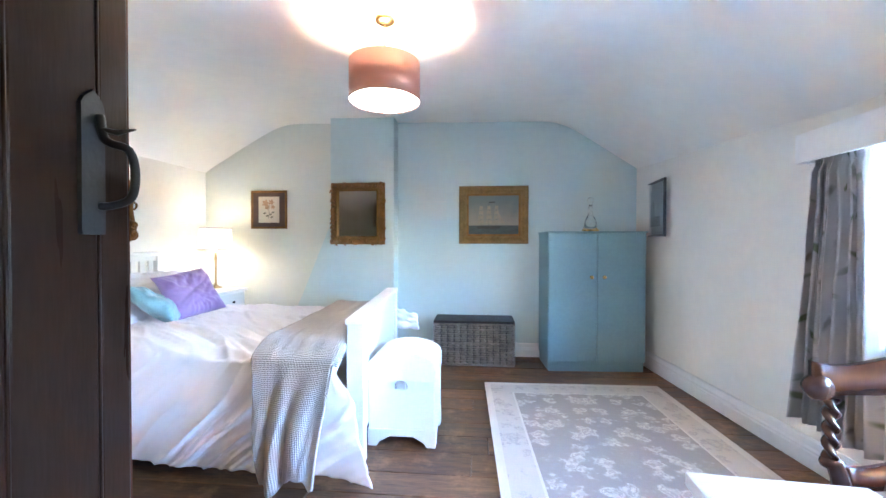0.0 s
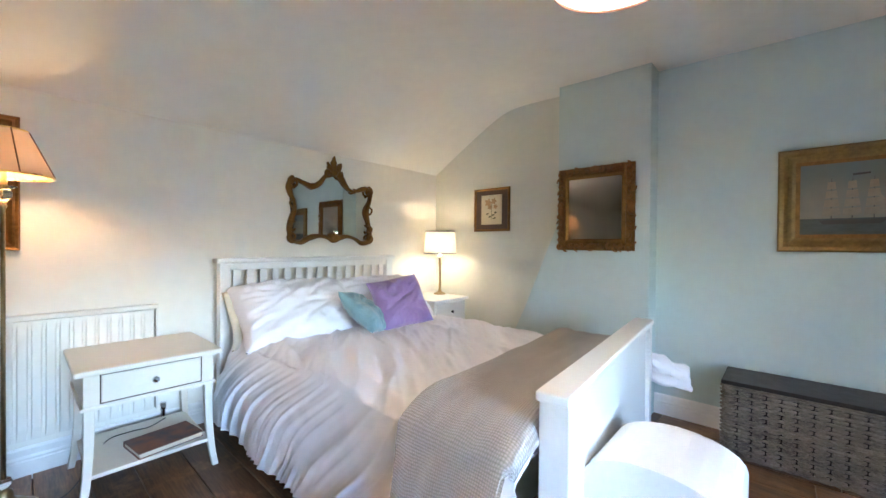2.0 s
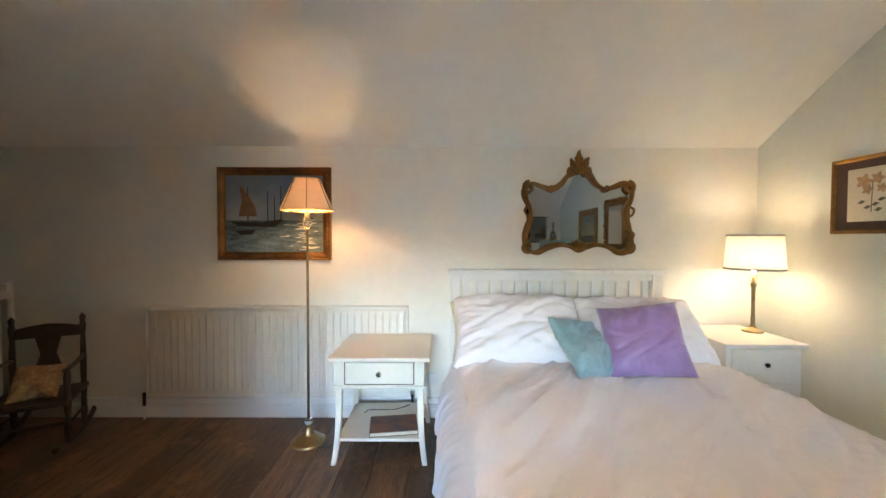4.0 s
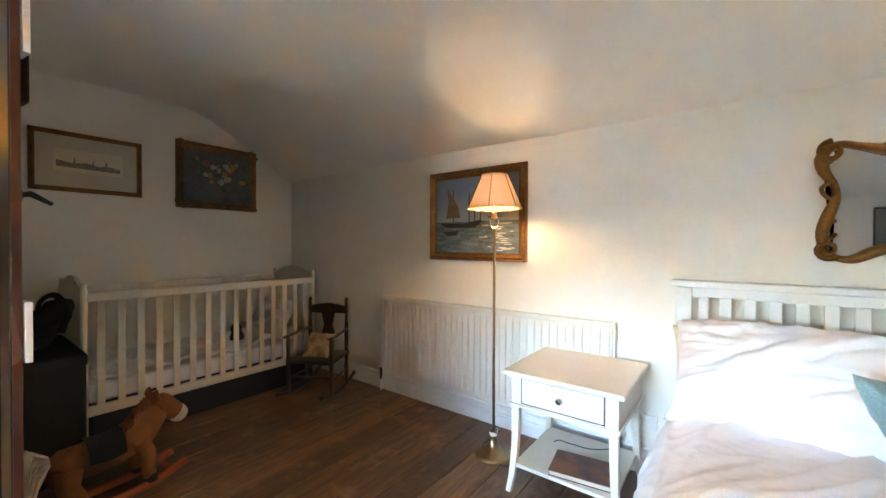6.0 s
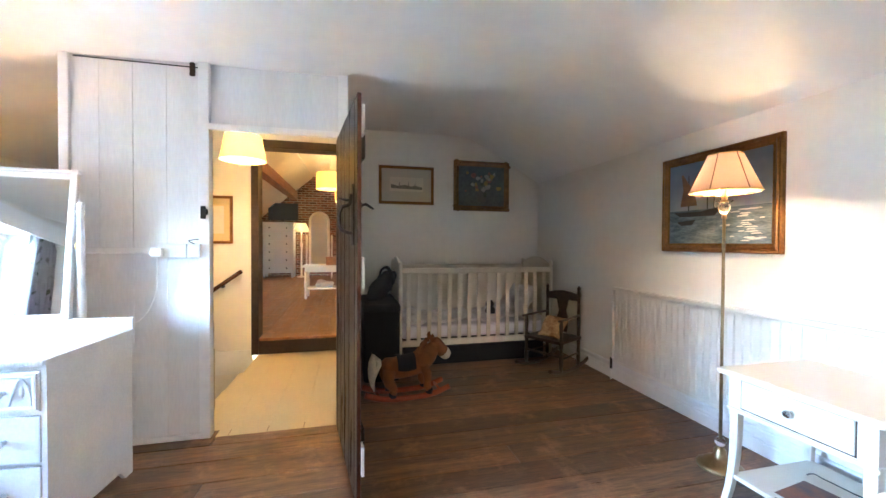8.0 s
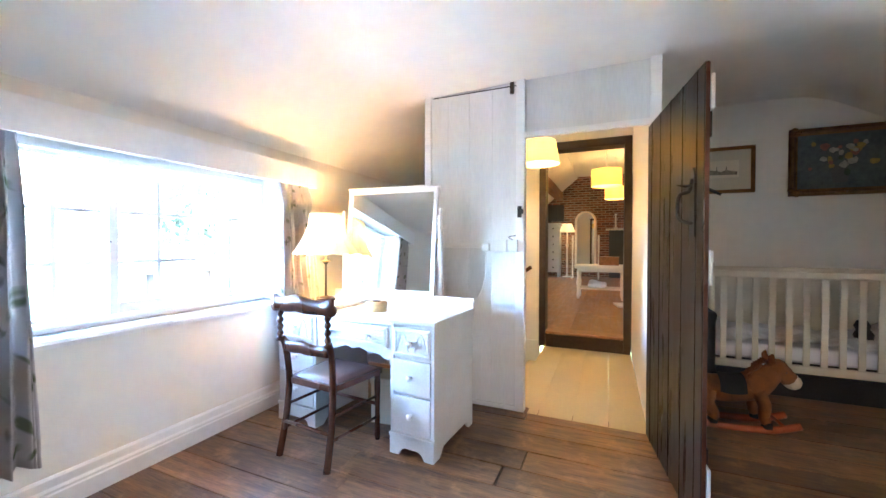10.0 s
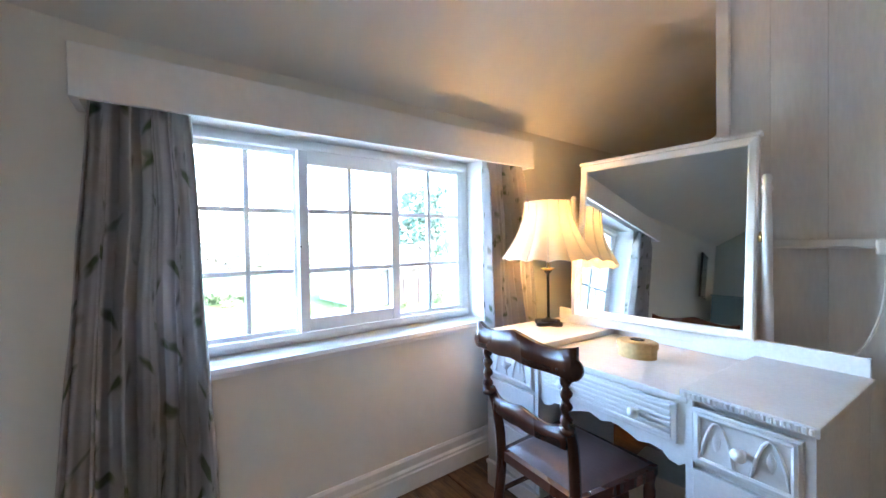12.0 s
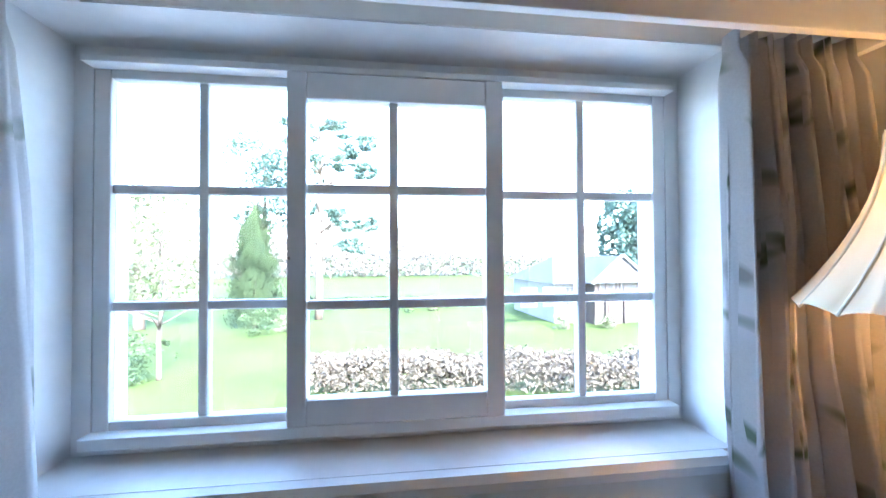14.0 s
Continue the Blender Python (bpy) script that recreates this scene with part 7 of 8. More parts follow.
# ---- rocking horse ----
rh = thing("rocking_horse", "brown plush rocking horse on orange wooden rockers", "rocking horse", pose(-0.97, -0.13, 0, 0, 0, 186) @ Matrix.Scale(0.89, 4))
# local: head towards +x


def blob(points, radii, name, material, parent, label="", seg=14, flat=1.0):
    bm = tube(smooth_path(points, 5), [r for r in spread(radii, 5)], seg, flat=flat)
    for v in bm.verts:
        v.co += Vector((noise.noise(v.co * 30), noise.noise(v.co * 30 + Vector((9, 0, 0))), noise.noise(v.co * 30 + Vector((0, 9, 0))))) * 0.004
    return part(name, bm, material, parent, label, True)


def spread(radii, steps):
    out = []
    for a, b in zip(radii, radii[1:]):
        out += [a + (b - a) * k / steps for k in range(steps)]
    return out + [radii[-1]]


blob([(-0.25, 0, 0.27), (-0.22, 0, 0.28), (-0.1, 0, 0.27), (0.05, 0, 0.28), (0.14, 0, 0.31), (0.17, 0, 0.33)], [0.02, 0.085, 0.10, 0.095, 0.09, 0.03], "body", PLUSH, rh)
blob([(0.09, 0, 0.28), (0.16, 0, 0.345), (0.215, 0, 0.40), (0.25, 0, 0.435)], [0.10, 0.092, 0.076, 0.06], "neck", PLUSH, rh)
hd = blob([(0.205, 0, 0.46), (0.245, 0, 0.455), (0.305, 0, 0.405), (0.345, 0, 0.365)], [0.035, 0.072, 0.062, 0.052], "head", PLUSH, rh)
blob([(0.325, 0, 0.385), (0.36, 0, 0.352), (0.382, 0, 0.332), (0.39, 0, 0.325)], [0.055, 0.055, 0.042, 0.014], "muzzle", PLUSH_PALE, hd, "cream muzzle")
for sy in (-1, 1):
    blob([(0.215, sy * 0.042, 0.50), (0.205, sy * 0.05, 0.535), (0.212, sy * 0.053, 0.565)], [0.024, 0.02, 0.005], "ear", PLUSH, hd)
    part("eye", lathe([(0, -0.008), (0.007, -0.004), (0.007, 0.004), (0, 0.008)], 8, (0.29, sy * 0.058, 0.438)), BLACK_FRAME, hd, smooth=True)
    blob([(0.12, sy * 0.06, 0.28), (0.15, sy * 0.085, 0.20), (0.145, sy * 0.09, 0.12), (0.16, sy * 0.09, 0.07)], [0.05, 0.04, 0.034, 0.032], "front_leg", PLUSH, rh)
    blob([(-0.2, sy * 0.06, 0.26), (-0.21, sy * 0.09, 0.18), (-0.17, sy * 0.095, 0.11), (-0.18, sy * 0.095, 0.07)], [0.06, 0.05, 0.036, 0.034], "back_leg", PLUSH, rh)
    for x in (0.165, -0.175):
        part("hoof", lathe([(0.036, 0.0), (0.032, 0.045), (0, 0.05)], 12, (x, sy * 0.092, 0.035)), BLACK_CLOTH, rh, "black hoof", True)
    rk = smooth_path([(-0.42, sy * 0.10, 0.085), (-0.25, sy * 0.10, 0.03), (0.0, sy * 0.10, 0.014), (0.2, sy * 0.10, 0.028), (0.36, sy * 0.10, 0.075)], 5)
    part("rocker", tube(rk, 0.021, 8, flat=1.3), ORANGE_WOOD, rh, smooth=True)
for x in (-0.30, 0.27):
    part("cross_bar", tube([(x, -0.11, 0.055), (x, 0.11, 0.055)], 0.012, 8), ORANGE_WOOD, rh, smooth=True)
part("saddle", sheet(14, 14, lambda u, v: (-0.13 + u * 0.17, 0.108 * math.sin((v - 0.5) * 3.4), 0.285 + 0.108 * math.cos((v - 0.5) * 3.4) - 0.012 * math.sin(math.pi * u))), BLACK_CLOTH, rh, "black cloth saddle", True)
mane = bmesh.new()
rg = random.Random(8)
for k in range(60):
    t = k / 59
    b = Vector((0.195 - 0.12 * t, rg.uniform(-0.02, 0.02), 0.505 - 0.14 * t))
    tube([b, b + Vector((-0.03, rg.uniform(-0.03, 0.03), 0.012)), b + Vector((-0.05, rg.uniform(-0.05, 0.05), -0.04))], [0.007, 0.006, 0.002], 5, bm=mane)
tagged(part("mane", mane, PLUSH, rh, "shaggy brown mane", True), kind="stuff")
tail = bmesh.new()
for k in range(150):
    a, r0 = rg.uniform(0, 6.28), rg.uniform(0, 0.085)
    b = Vector((-0.27, r0 * math.cos(a) * 0.5, 0.33 + 0.3 * r0 * math.sin(a)))
    tube([b, b + Vector((-0.06, r0 * math.cos(a), -0.02 + r0 * math.sin(a))), b + Vector((-0.085, 1.4 * r0 * math.cos(a), -0.10 + r0 * math.sin(a))), b + Vector((-0.07, 1.2 * r0 * math.cos(a), -0.19 + rg.uniform(-0.02, 0.02)))], [0.006, 0.008, 0.007, 0.002], 5, bm=tail)
tagged(part("tail", tail, PLUSH_PALE, rh, "bushy cream tail", True), kind="stuff")

# ---- landing and far room things ----
lp = thing("ceiling_lamp", "lit yellow patterned cloth pendant over the landing", "ceiling lamp", pose(0.44, -0.78, 0.17))
SHADE_LAND = cloth_shade("yellow_shade_cloth", (0.86, 0.58, 0.18), 0.16)
part("shade", sheet(40, 6, lambda u, v: ((0.19 - 0.04 * v) * math.cos(2 * math.pi * u), (0.19 - 0.04 * v) * math.sin(2 * math.pi * u), 1.82 + 0.22 * v), close_u=True), SHADE_LAND, lp, "tapered yellow cloth shade", True)
part("flex", tube([(0, 0, 1.95), (0, 0, ceil_z(0.44, -0.78) - 0.16)], 0.004, 6), PLASTIC, lp)
part("bulb", lathe([(0.0, 1.86), (0.03, 1.88), (0.03, 1.91), (0.012, 1.95), (0, 1.95)], 12), BULB, lp, smooth=True)
lpic = picture("framed print on a yellow mount on the landing wall", pose(0.93, YS, 1.50, 0, 0, 180), 0.34, 0.52, 0.03, 0.025, BRONZE_FRAME)
part("mount", box(-0.145, 0.145, -0.012, -0.004, -0.235, 0.235), mat("yellow_mount", (0.62, 0.50, 0.24), 0.8, var=0.05), lpic)
part("print", box(-0.085, 0.085, -0.014, -0.011, -0.15, 0.15), PAPER, lpic)

fc = thing("tall_chest", "pale grey tall chest of six drawers in the far room", "chest of drawers", pose(1.62, -9.5, FZ) @ Matrix.Diagonal((1.2, 1.0, 1.1, 1.0)))
GREY = mat("pale_grey_paint", (0.52, 0.55, 0.56), 0.45, var=0.05)
part("body", box(-0.36, 0.36, -0.24, 0.22, 0.13, 1.50, 0.006), GREY, fc)
part("top", box(-0.38, 0.38, -0.26, 0.25, 1.50, 1.53, 0.006), GREY, fc)
for k in range(6):
    z = 0.17 + k * 0.22
    d = part("drawer", box(-0.33, 0.33, 0.215, 0.235, z, z + 0.20, 0.005), GREY, fc)
    for x in (-0.2, 0.2):
        part("knob", lathe([(0.012, 0), (0.02, 0.02), (0, 0.03)], 10), IRON, d, smooth=True).matrix_local = pose(x, 0.233, z + 0.10, -90, 0, 0)
for x in (-0.33, 0.33):
    for y in (-0.21, 0.19):
        part("foot", lathe([(0.02, 0), (0.035, 0.08), (0.03, 0.13), (0, 0.13)], 10, (x, y, 0)), GREY, fc, smooth=True)
tv = thing("television", "black flat television standing on the tall chest", "television", pose(1.50, -9.45, FZ + 1.683, 0, 0, 185))
part("screen", box(-0.42, 0.42, -0.02, 0.02, 0.06, 0.58, 0.008), BLACK_FRAME, tv)
part("stand", box(-0.15, 0.15, -0.08, 0.08, 0, 0.015, 0.004), BLACK_FRAME, tv)
part("neck", box(-0.03, 0.03, -0.015, 0.015, 0.012, 0.08), BLACK_FRAME, tv)
FAR_BULB = glow("far_room_bulb", (1.0, 0.62, 0.24), 0.9)
fl3 = thing("floor_lamp", "lit pale wooden lamp with a white shade in the far room", "lamp", pose(0.98, -9.45, FZ))
part("stem", lathe([(0.14, 0), (0.14, 0.02), (0.03, 0.05), (0.025, 0.9), (0.045, 1.0), (0.02, 1.1), (0.02, 1.45), (0, 1.45)], 14), CREAM, fl3, smooth=True)
part("shade", sheet(32, 4, lambda u, v: ((0.24 - 0.10 * v) * math.cos(2 * math.pi * u), (0.24 - 0.10 * v) * math.sin(2 * math.pi * u), 1.40 + 0.26 * v), close_u=True), SHADE_CREAM, fl3, "white cone shade", True)
part("bulb", lathe([(0, 1.45), (0.035, 1.48), (0.035, 1.54), (0, 1.58)], 10), FAR_BULB, fl3, smooth=True)
cmr = thing("cheval_mirror", "arched cream cheval mirror in the far room", "mirror", pose(0.42, -9.0, FZ))
arch = [(-0.30, 0.30)] + [(-0.30, 1.7)] + [(-0.30 * math.cos(math.pi * k / 12), 1.7 + 0.30 * math.sin(math.pi * k / 12)) for k in range(1, 12)] + [(0.30, 1.7), (0.30, 0.30)]
part("arched_frame", prism(arch, -0.03, 0.02, bevel=0.006), CREAM, cmr)
inner_ = [(x * 0.78, 0.36 + (z - 0.30) * 0.94) for x, z in arch]
part("pane", prism(inner_, 0.021, 0.026), MIRROR, cmr)
for x in (-0.36, 0.36):
    part("post", lathe([(0.025, 0.05), (0.02, 0.6), (0.03, 1.2), (0.02, 1.28), (0, 1.3)], 10, (x, 0, 0)), CREAM, cmr, smooth=True)
    part("foot", tube([(x, -0.25, 0.02), (x, 0, 0.08), (x, 0.25, 0.02)], 0.02, 8), CREAM, cmr, smooth=True)
ftb = thing("low_table", "cream turned-leg table with a lower shelf", "table", pose(-0.05, -4.85, FZ))
part("top", box(-0.45, 0.45, -0.28, 0.28, 0.60, 0.635, 0.006), CREAM, ftb)
part("apron", box(-0.40, 0.40, -0.23, 0.23, 0.51, 0.60, 0.003), CREAM, ftb)
part("shelf", box(-0.40, 0.40, -0.23, 0.23, 0.18, 0.205, 0.004), CREAM, ftb)
for x in (-0.38, 0.38):
    for y in (-0.21, 0.21):
        part("leg", lathe([(0.02, 0), (0.03, 0.06), (0.022, 0.15), (0.034, 0.3), (0.022, 0.42), (0.033, 0.52), (0, 0.52)], 12, (x, y, 0)), CREAM, ftb, smooth=True)
fbx = thing("wooden_box", "plain pine box on the low table", "box", pose(-0.2, -4.85, FZ + 0.635))
part("box_body", box(-0.17, 0.17, -0.12, 0.12, 0, 0.14, 0.005), BOARD_FAR, fbx)
part("box_lid", box(-0.175, 0.175, -0.125, 0.125, 0.135, 0.16, 0.004), BOARD_FAR, fbx)
pap = thing("magazine", "white magazine lying open on the low table", "magazine", pose(0.22, -4.8, FZ + 0.635, 0, 0, 12))
part("page", box(-0.15, 0.15, -0.10, 0.10, 0, 0.006, 0.002), PLASTIC, pap)
bas = part("folded_towel", pillow_mesh(0.34, 0.26, 0.14, 0.35, 31), BED_LINEN, smooth=True)
bas.matrix_world = pose(0.0, -4.85, FZ + 0.26)
tagged(bas, "folded white towel on the table's lower shelf", "towel")
tow = thing("floor_cushion", "white folded cloth lying on the far floor", "cloth", pose(-0.45, -4.0, FZ, 0, 0, 10))
part("cloth", box(-0.15, 0.15, -0.2, 0.2, 0, 0.03, 0.012), BED_LINEN, tow)
for x, y, z in ((-0.15, -4.0, 2.35), (-0.35, -7.0, 2.45)):
    f2 = thing("ceiling_lamp", "lit yellow drum pendant in the far room", "ceiling lamp", pose(x, y, 0), group="far room pendants")
    part("shade", sheet(36, 4, lambda u, v: (0.24 * math.cos(2 * math.pi * u), 0.24 * math.sin(2 * math.pi * u), z - 0.16 + 0.28 * v), close_u=True), SHADE_LAND, f2, "yellow cloth drum shade", True)
    part("flex", tube([(0, 0, z + 0.02), (0, 0, 3.36)], 0.005, 6), PLASTIC, f2)
    part("bulb", lathe([(0.0, z - 0.09), (0.03, z - 0.07), (0.03, z - 0.04), (0, z)], 12), FAR_BULB, f2, smooth=True)
fpl = thing("fireplace", "dark cast-iron fireplace with a white mantel shelf", "fireplace", pose(-0.72, -9.75, FZ))
part("surround", box(-0.5, 0.5, -0.14, 0.10, 0, 1.45, 0.01), BLACK_FRAME, fpl)
part("mantel_shelf", box(-0.6, 0.6, -0.14, 0.22, 1.45, 1.50, 0.008), CREAM, fpl)
part("candlestick", lathe([(0.07, 1.5), (0.03, 1.54), (0.02, 1.9), (0.04, 1.95), (0, 1.95)], 12, (0.32, 0.05, 0)), CREAM, fpl, smooth=True)

# ---- outside the window ----
GZ = -2.75
GRASS = mat("lawn_grass", (0.040, 0.062, 0.014), 0.95, color2=(0.066, 0.088, 0.026), scale=0.6, fine=8, bump=0.4, dist=0.03)
HEDGE = mat("winter_hedge", (0.085, 0.068, 0.050), 0.9, color2=(0.15, 0.125, 0.09), scale=1.2, fine=8, bump=0.4, rand=0.1)
CONIFER = mat("conifer_green", (0.025, 0.048, 0.018), 0.9, color2=(0.06, 0.09, 0.032), scale=1.2, fine=6, bump=0.2, rand=0.15)
PINE = mat("pine_blue_green", (0.03, 0.065, 0.05), 0.9, color2=(0.07, 0.115, 0.085), scale=1.2, fine=6, bump=0.2)
BARK = mat("tree_bark", (0.10, 0.075, 0.055), 0.9, var=0.3, scale=5, fine=30, bump=0.6, dist=0.02)
LIGHT_LEAF = mat("pale_spring_leaf", (0.085, 0.10, 0.045), 0.9, color2=(0.14, 0.15, 0.08), scale=2, fine=8, bump=0.1)
GRASS.node_tree.nodes["Principled BSDF"].inputs["Specular IOR Level"].default_value = 0.1
gr = part("ground", sheet(40, 40, lambda u, v: (-30 + (u ** 2) * 900, (v - 0.5) * abs(2 * v - 1) * 1600, GZ + (0.0 if u < 0.5 else 0.0))), GRASS)
tagged(gr, "green lawn sloping gently away to far fields", "lawn", kind="structure")


def leaves(center, radii, count, size, seed, material, parent, name="crown", droop=0.0):
    """Many small leaf blades scattered in clumps round a centre."""
    rg = random.Random(seed)
    verts, faces = [], []
    clumps = [(Vector((rg.gauss(0, 0.5), rg.gauss(0, 0.5), rg.uniform(-0.9, 0.9))), rg.uniform(0.18, 0.42)) for _ in range(max(8, count // 60))]
    for i in range(count):
        c, r = clumps[rg.randrange(len(clumps))]
        p = c + Vector((rg.gauss(0, r), rg.gauss(0, r), rg.gauss(0, r * 0.7))) * 0.6
        if p.length > 1.15:
            p *= 1.1 / p.length
        w = Vector((center[0] + p.x * radii[0], center[1] + p.y * radii[1], center[2] + p.z * radii[2]))
        a = Vector((rg.uniform(-1, 1), rg.uniform(-1, 1), rg.uniform(-1, 1) - droop)).normalized() * size * rg.uniform(0.6, 1.4)
        b = a.cross(Vector((rg.uniform(-1, 1), rg.uniform(-1, 1), rg.uniform(-1, 1)))).normalized() * size * 0.45
        k = len(verts)
        verts += [w - a, w + b, w + a, w - b]
        faces.append((k, k + 1, k + 2, k + 3))
    me = bpy.data.meshes.new(name)
    me.from_pydata([tuple(v) for v in verts], [], faces)
    me.materials.append(material)
    ob = new(name, me)
    if parent is not None:
        ob.parent = parent
    return tagged(ob, kind="stuff")


def column_leaves(base, r, h, count, size, seed, material, parent):
    """An upright conifer: narrow clumps that taper to a point."""
    rg = random.Random(seed)
    verts, faces = [], []
    for i in range(count):
        t = rg.random() ** 0.85
        rad = r * (1 - t ** 5.0) ** 0.6 * (0.8 + 0.3 * noise.noise((t * 9, seed, 0))) * rg.uniform(0.6, 1.12)
        a0 = rg.uniform(0, 6.283)
        rad *= 1 + 0.18 * math.sin(3 * a0 + t * 14)
        rad *= 1 + 0.35 * noise.noise((math.cos(a0) * 2.2, math.sin(a0) * 2.2, t * 7))
        w = Vector((base[0] + rad * math.cos(a0), base[1] + rad * math.sin(a0), base[2] + 0.3 + t * h * (0.93 + 0.1 * math.sin(a0 * 4 + 1))))
        a = Vector((math.cos(a0) * 0.4, math.sin(a0) * 0.4, 1)).normalized() * size * rg.uniform(0.6, 1.5)
        b = Vector((-math.sin(a0), math.cos(a0), rg.uniform(-0.3, 0.3))) * size * 0.45
        k = len(verts)
        verts += [w - a, w + b, w + a, w - b]
        faces.append((k, k + 1, k + 2, k + 3))
    me = bpy.data.meshes.new("crown")
    me.from_pydata([tuple(v) for v in verts], [], faces)
    me.materials.append(material)
    ob = new("crown", me)
    ob.parent = parent
    return tagged(ob, kind="stuff")


def limbs(tree, base, h, r, seed, spread_=0.5, count=9, bark=BARK):
    rg = random.Random(seed)
    bx_, by_, bz_ = base
    trunk = smooth_path([(bx_, by_, bz_ - 0.1), (bx_ + rg.uniform(-0.1, 0.1), by_, bz_ + h * 0.35), (bx_ + rg.uniform(-0.3, 0.3), by_ + rg.uniform(-0.3, 0.3), bz_ + h * 0.7), (bx_, by_, bz_ + h)], 4)
    part("trunk", tube(trunk, [r * (1 - 0.85 * k / (len(trunk) - 1)) for k in range(len(trunk))], 8), bark, tree, smooth=True)
    for k in range(count):
        t = rg.uniform(0.3, 0.95)
        a = rg.uniform(0, 6.283)
        ln = h * spread_ * (1.1 - t) * rg.uniform(0.6, 1.2) + 0.3
        p = Vector((bx_, by_, bz_ + t * h))
        q = p + Vector((math.cos(a) * ln * 0.5, math.sin(a) * ln * 0.5, ln * 0.25))
        e = p + Vector((math.cos(a) * ln, math.sin(a) * ln, ln * rg.uniform(0.3, 0.7)))
        part("limb", tube(smooth_path([p, q, e], 3), [r * 0.35, r * 0.3, r * 0.26, r * 0.2, r * 0.15, r * 0.1, r * 0.05], 5), bark, tree, smooth=True)


def tree_thing(label):
    return thing("tree", label, "tree")


t1 = tree_thing("tall pine tree with drooping blue-green branches")
limbs(t1, (26.0, 6.4, GZ), 13.5, 0.28, 3, 0.22, 14)
for k, (dy, dz, ry_, rz_) in enumerate(((-1.2, 12.2, 1.2, 0.6), (-2.3, 11.2, 1.3, 0.55), (-1.0, 10.0, 1.5, 0.6), (-2.6, 9.4, 1.0, 0.45), (-1.4, 6.4, 1.5, 0.6), (-2.4, 6.0, 1.2, 0.5), (-1.9, 4.6, 1.1, 0.5), (1.0, 9.4, 1.4, 1.0), (1.4, 11.8, 1.2, 0.9))):
    leaves((26.0, 6.4 + dy, GZ + dz), (1.2, ry_, rz_), 620, 0.15, 40 + k, PINE, t1, droop=0.5)
t2 = tree_thing("broad columnar golden-green conifer")
limbs(t2, (23.4, 9.3, GZ), 5.6, 0.15, 5, 0.1, 3)
column_leaves((23.4, 9.3, GZ), 1.5, 6.3, 15000, 0.085, 4, CONIFER, t2)
t3 = tree_thing("bare branching shrub with pale leaves")
limbs(t3, (14.7, 9.2, GZ), 4.6, 0.09, 9, 0.5, 22)
leaves((14.7, 9.4, GZ + 3.9), (1.6, 2.0, 1.6), 2200, 0.075, 77, LIGHT_LEAF, t3)
leaves((14.4, 9.6, GZ + 0.9), (0.8, 0.9, 0.8), 900, 0.07, 71, CONIFER, t3, "undergrowth")
t4 = tree_thing("tall pale tree half hidden at the garden's edge")
limbs(t4, (30.0, 11.0, GZ), 11.0, 0.3, 19, 0.35, 14)
leaves((30.0, 10.6, GZ + 9.5), (3.0, 3.6, 3.2), 2600, 0.20, 78, PINE, t4)
t5 = tree_thing("broad dark evergreen behind the house")
limbs(t5, (29.5, -17.4, GZ), 8.0, 0.4, 29, 0.3, 8)
leaves((29.5, -17.4, GZ + 5.6), (2.6, 2.6, 3.8), 4600, 0.24, 79, PINE, t5)
t6 = tree_thing("wide pale evergreen standing by the lawn")
limbs(t6, (24.0, 15.5, GZ), 6.5, 0.3, 31, 0.3, 10)
leaves((24.0, 15.5, GZ + 4.6), (2.5, 3.2, 3.2), 3600, 0.17, 80, LIGHT_LEAF, t6)


def hedge_row(label, x0, x1, y0, y1, h, seed, material=HEDGE, count=5200, size=0.07):
    rg = random.Random(seed)
    verts, faces = [], []
    for i in range(count):
        u = rg.random()
        x = x0 + (x1 - x0) * u + rg.gauss(0, 0.25)
        y = y0 + (y1 - y0) * u + rg.gauss(0, 0.1)
        z = GZ + h * (0.85 + 0.25 * noise.noise((u * 9, seed, 0))) * rg.random() ** 0.5
        w = Vector((x, y, z))
        a = Vector((rg.uniform(-1, 1), rg.uniform(-1, 1), rg.uniform(-0.5, 1))).normalized() * size * rg.uniform(0.6, 1.6)
        b = a.cross(Vector((rg.uniform(-1, 1), rg.uniform(-1, 1), 0.3))).normalized() * size * 0.5
        k = len(verts)
        verts += [w - a, w + b, w + a, w - b]
        faces.append((k, k + 1, k + 2, k + 3))
    me = bpy.data.meshes.new("hedge")
    me.from_pydata([tuple(v) for v in verts], [], faces)
    me.materials.append(material)
    return tagged(new("hedge", me), label, "hedge", kind="stuff")


hedge_row("brown winter hedge along the near lawn edge", 11.4, 12.9, -8.0, 4.2, 1.3, 2, count=30000, size=0.06)
hedge_row("dark clipped hedge at the far side of the lawn", 30.0, 33.0, -2.5, 16.0, 0.9, 6, CONIFER, 6000, 0.14)
for k, (x, y, r) in enumerate(((22.2, 7.6, 0.7), (21.5, 8.4, 0.9), (20.8, -9.6, 0.55), (20.6, -12.3, 0.65), (20.9, -7.2, 0.5), (28.0, 1.0, 0.8), (28.6, -1.2, 0.7))):
    sh = thing("shrub", "small rounded green garden shrub", "shrub")
    leaves((x, y, GZ + r * 0.7), (r, r, r * 0.8), 700, 0.07, 90 + k, CONIFER if k % 2 else LIGHT_LEAF, sh)
# woodland brown is lightened: distance haze is mixed into its colour
wood = leaves((75, 8, GZ + 5), (6, 60, 5.5), 16000, 0.42, 99, mat("hazed_far_woodland", (0.15, 0.125, 0.115), 0.95, color2=(0.20, 0.17, 0.15), scale=0.2, fine=2, bump=0), None, "far_woods")
tagged(wood, "brown leafless woodland beyond the garden", "woodland", kind="stuff")

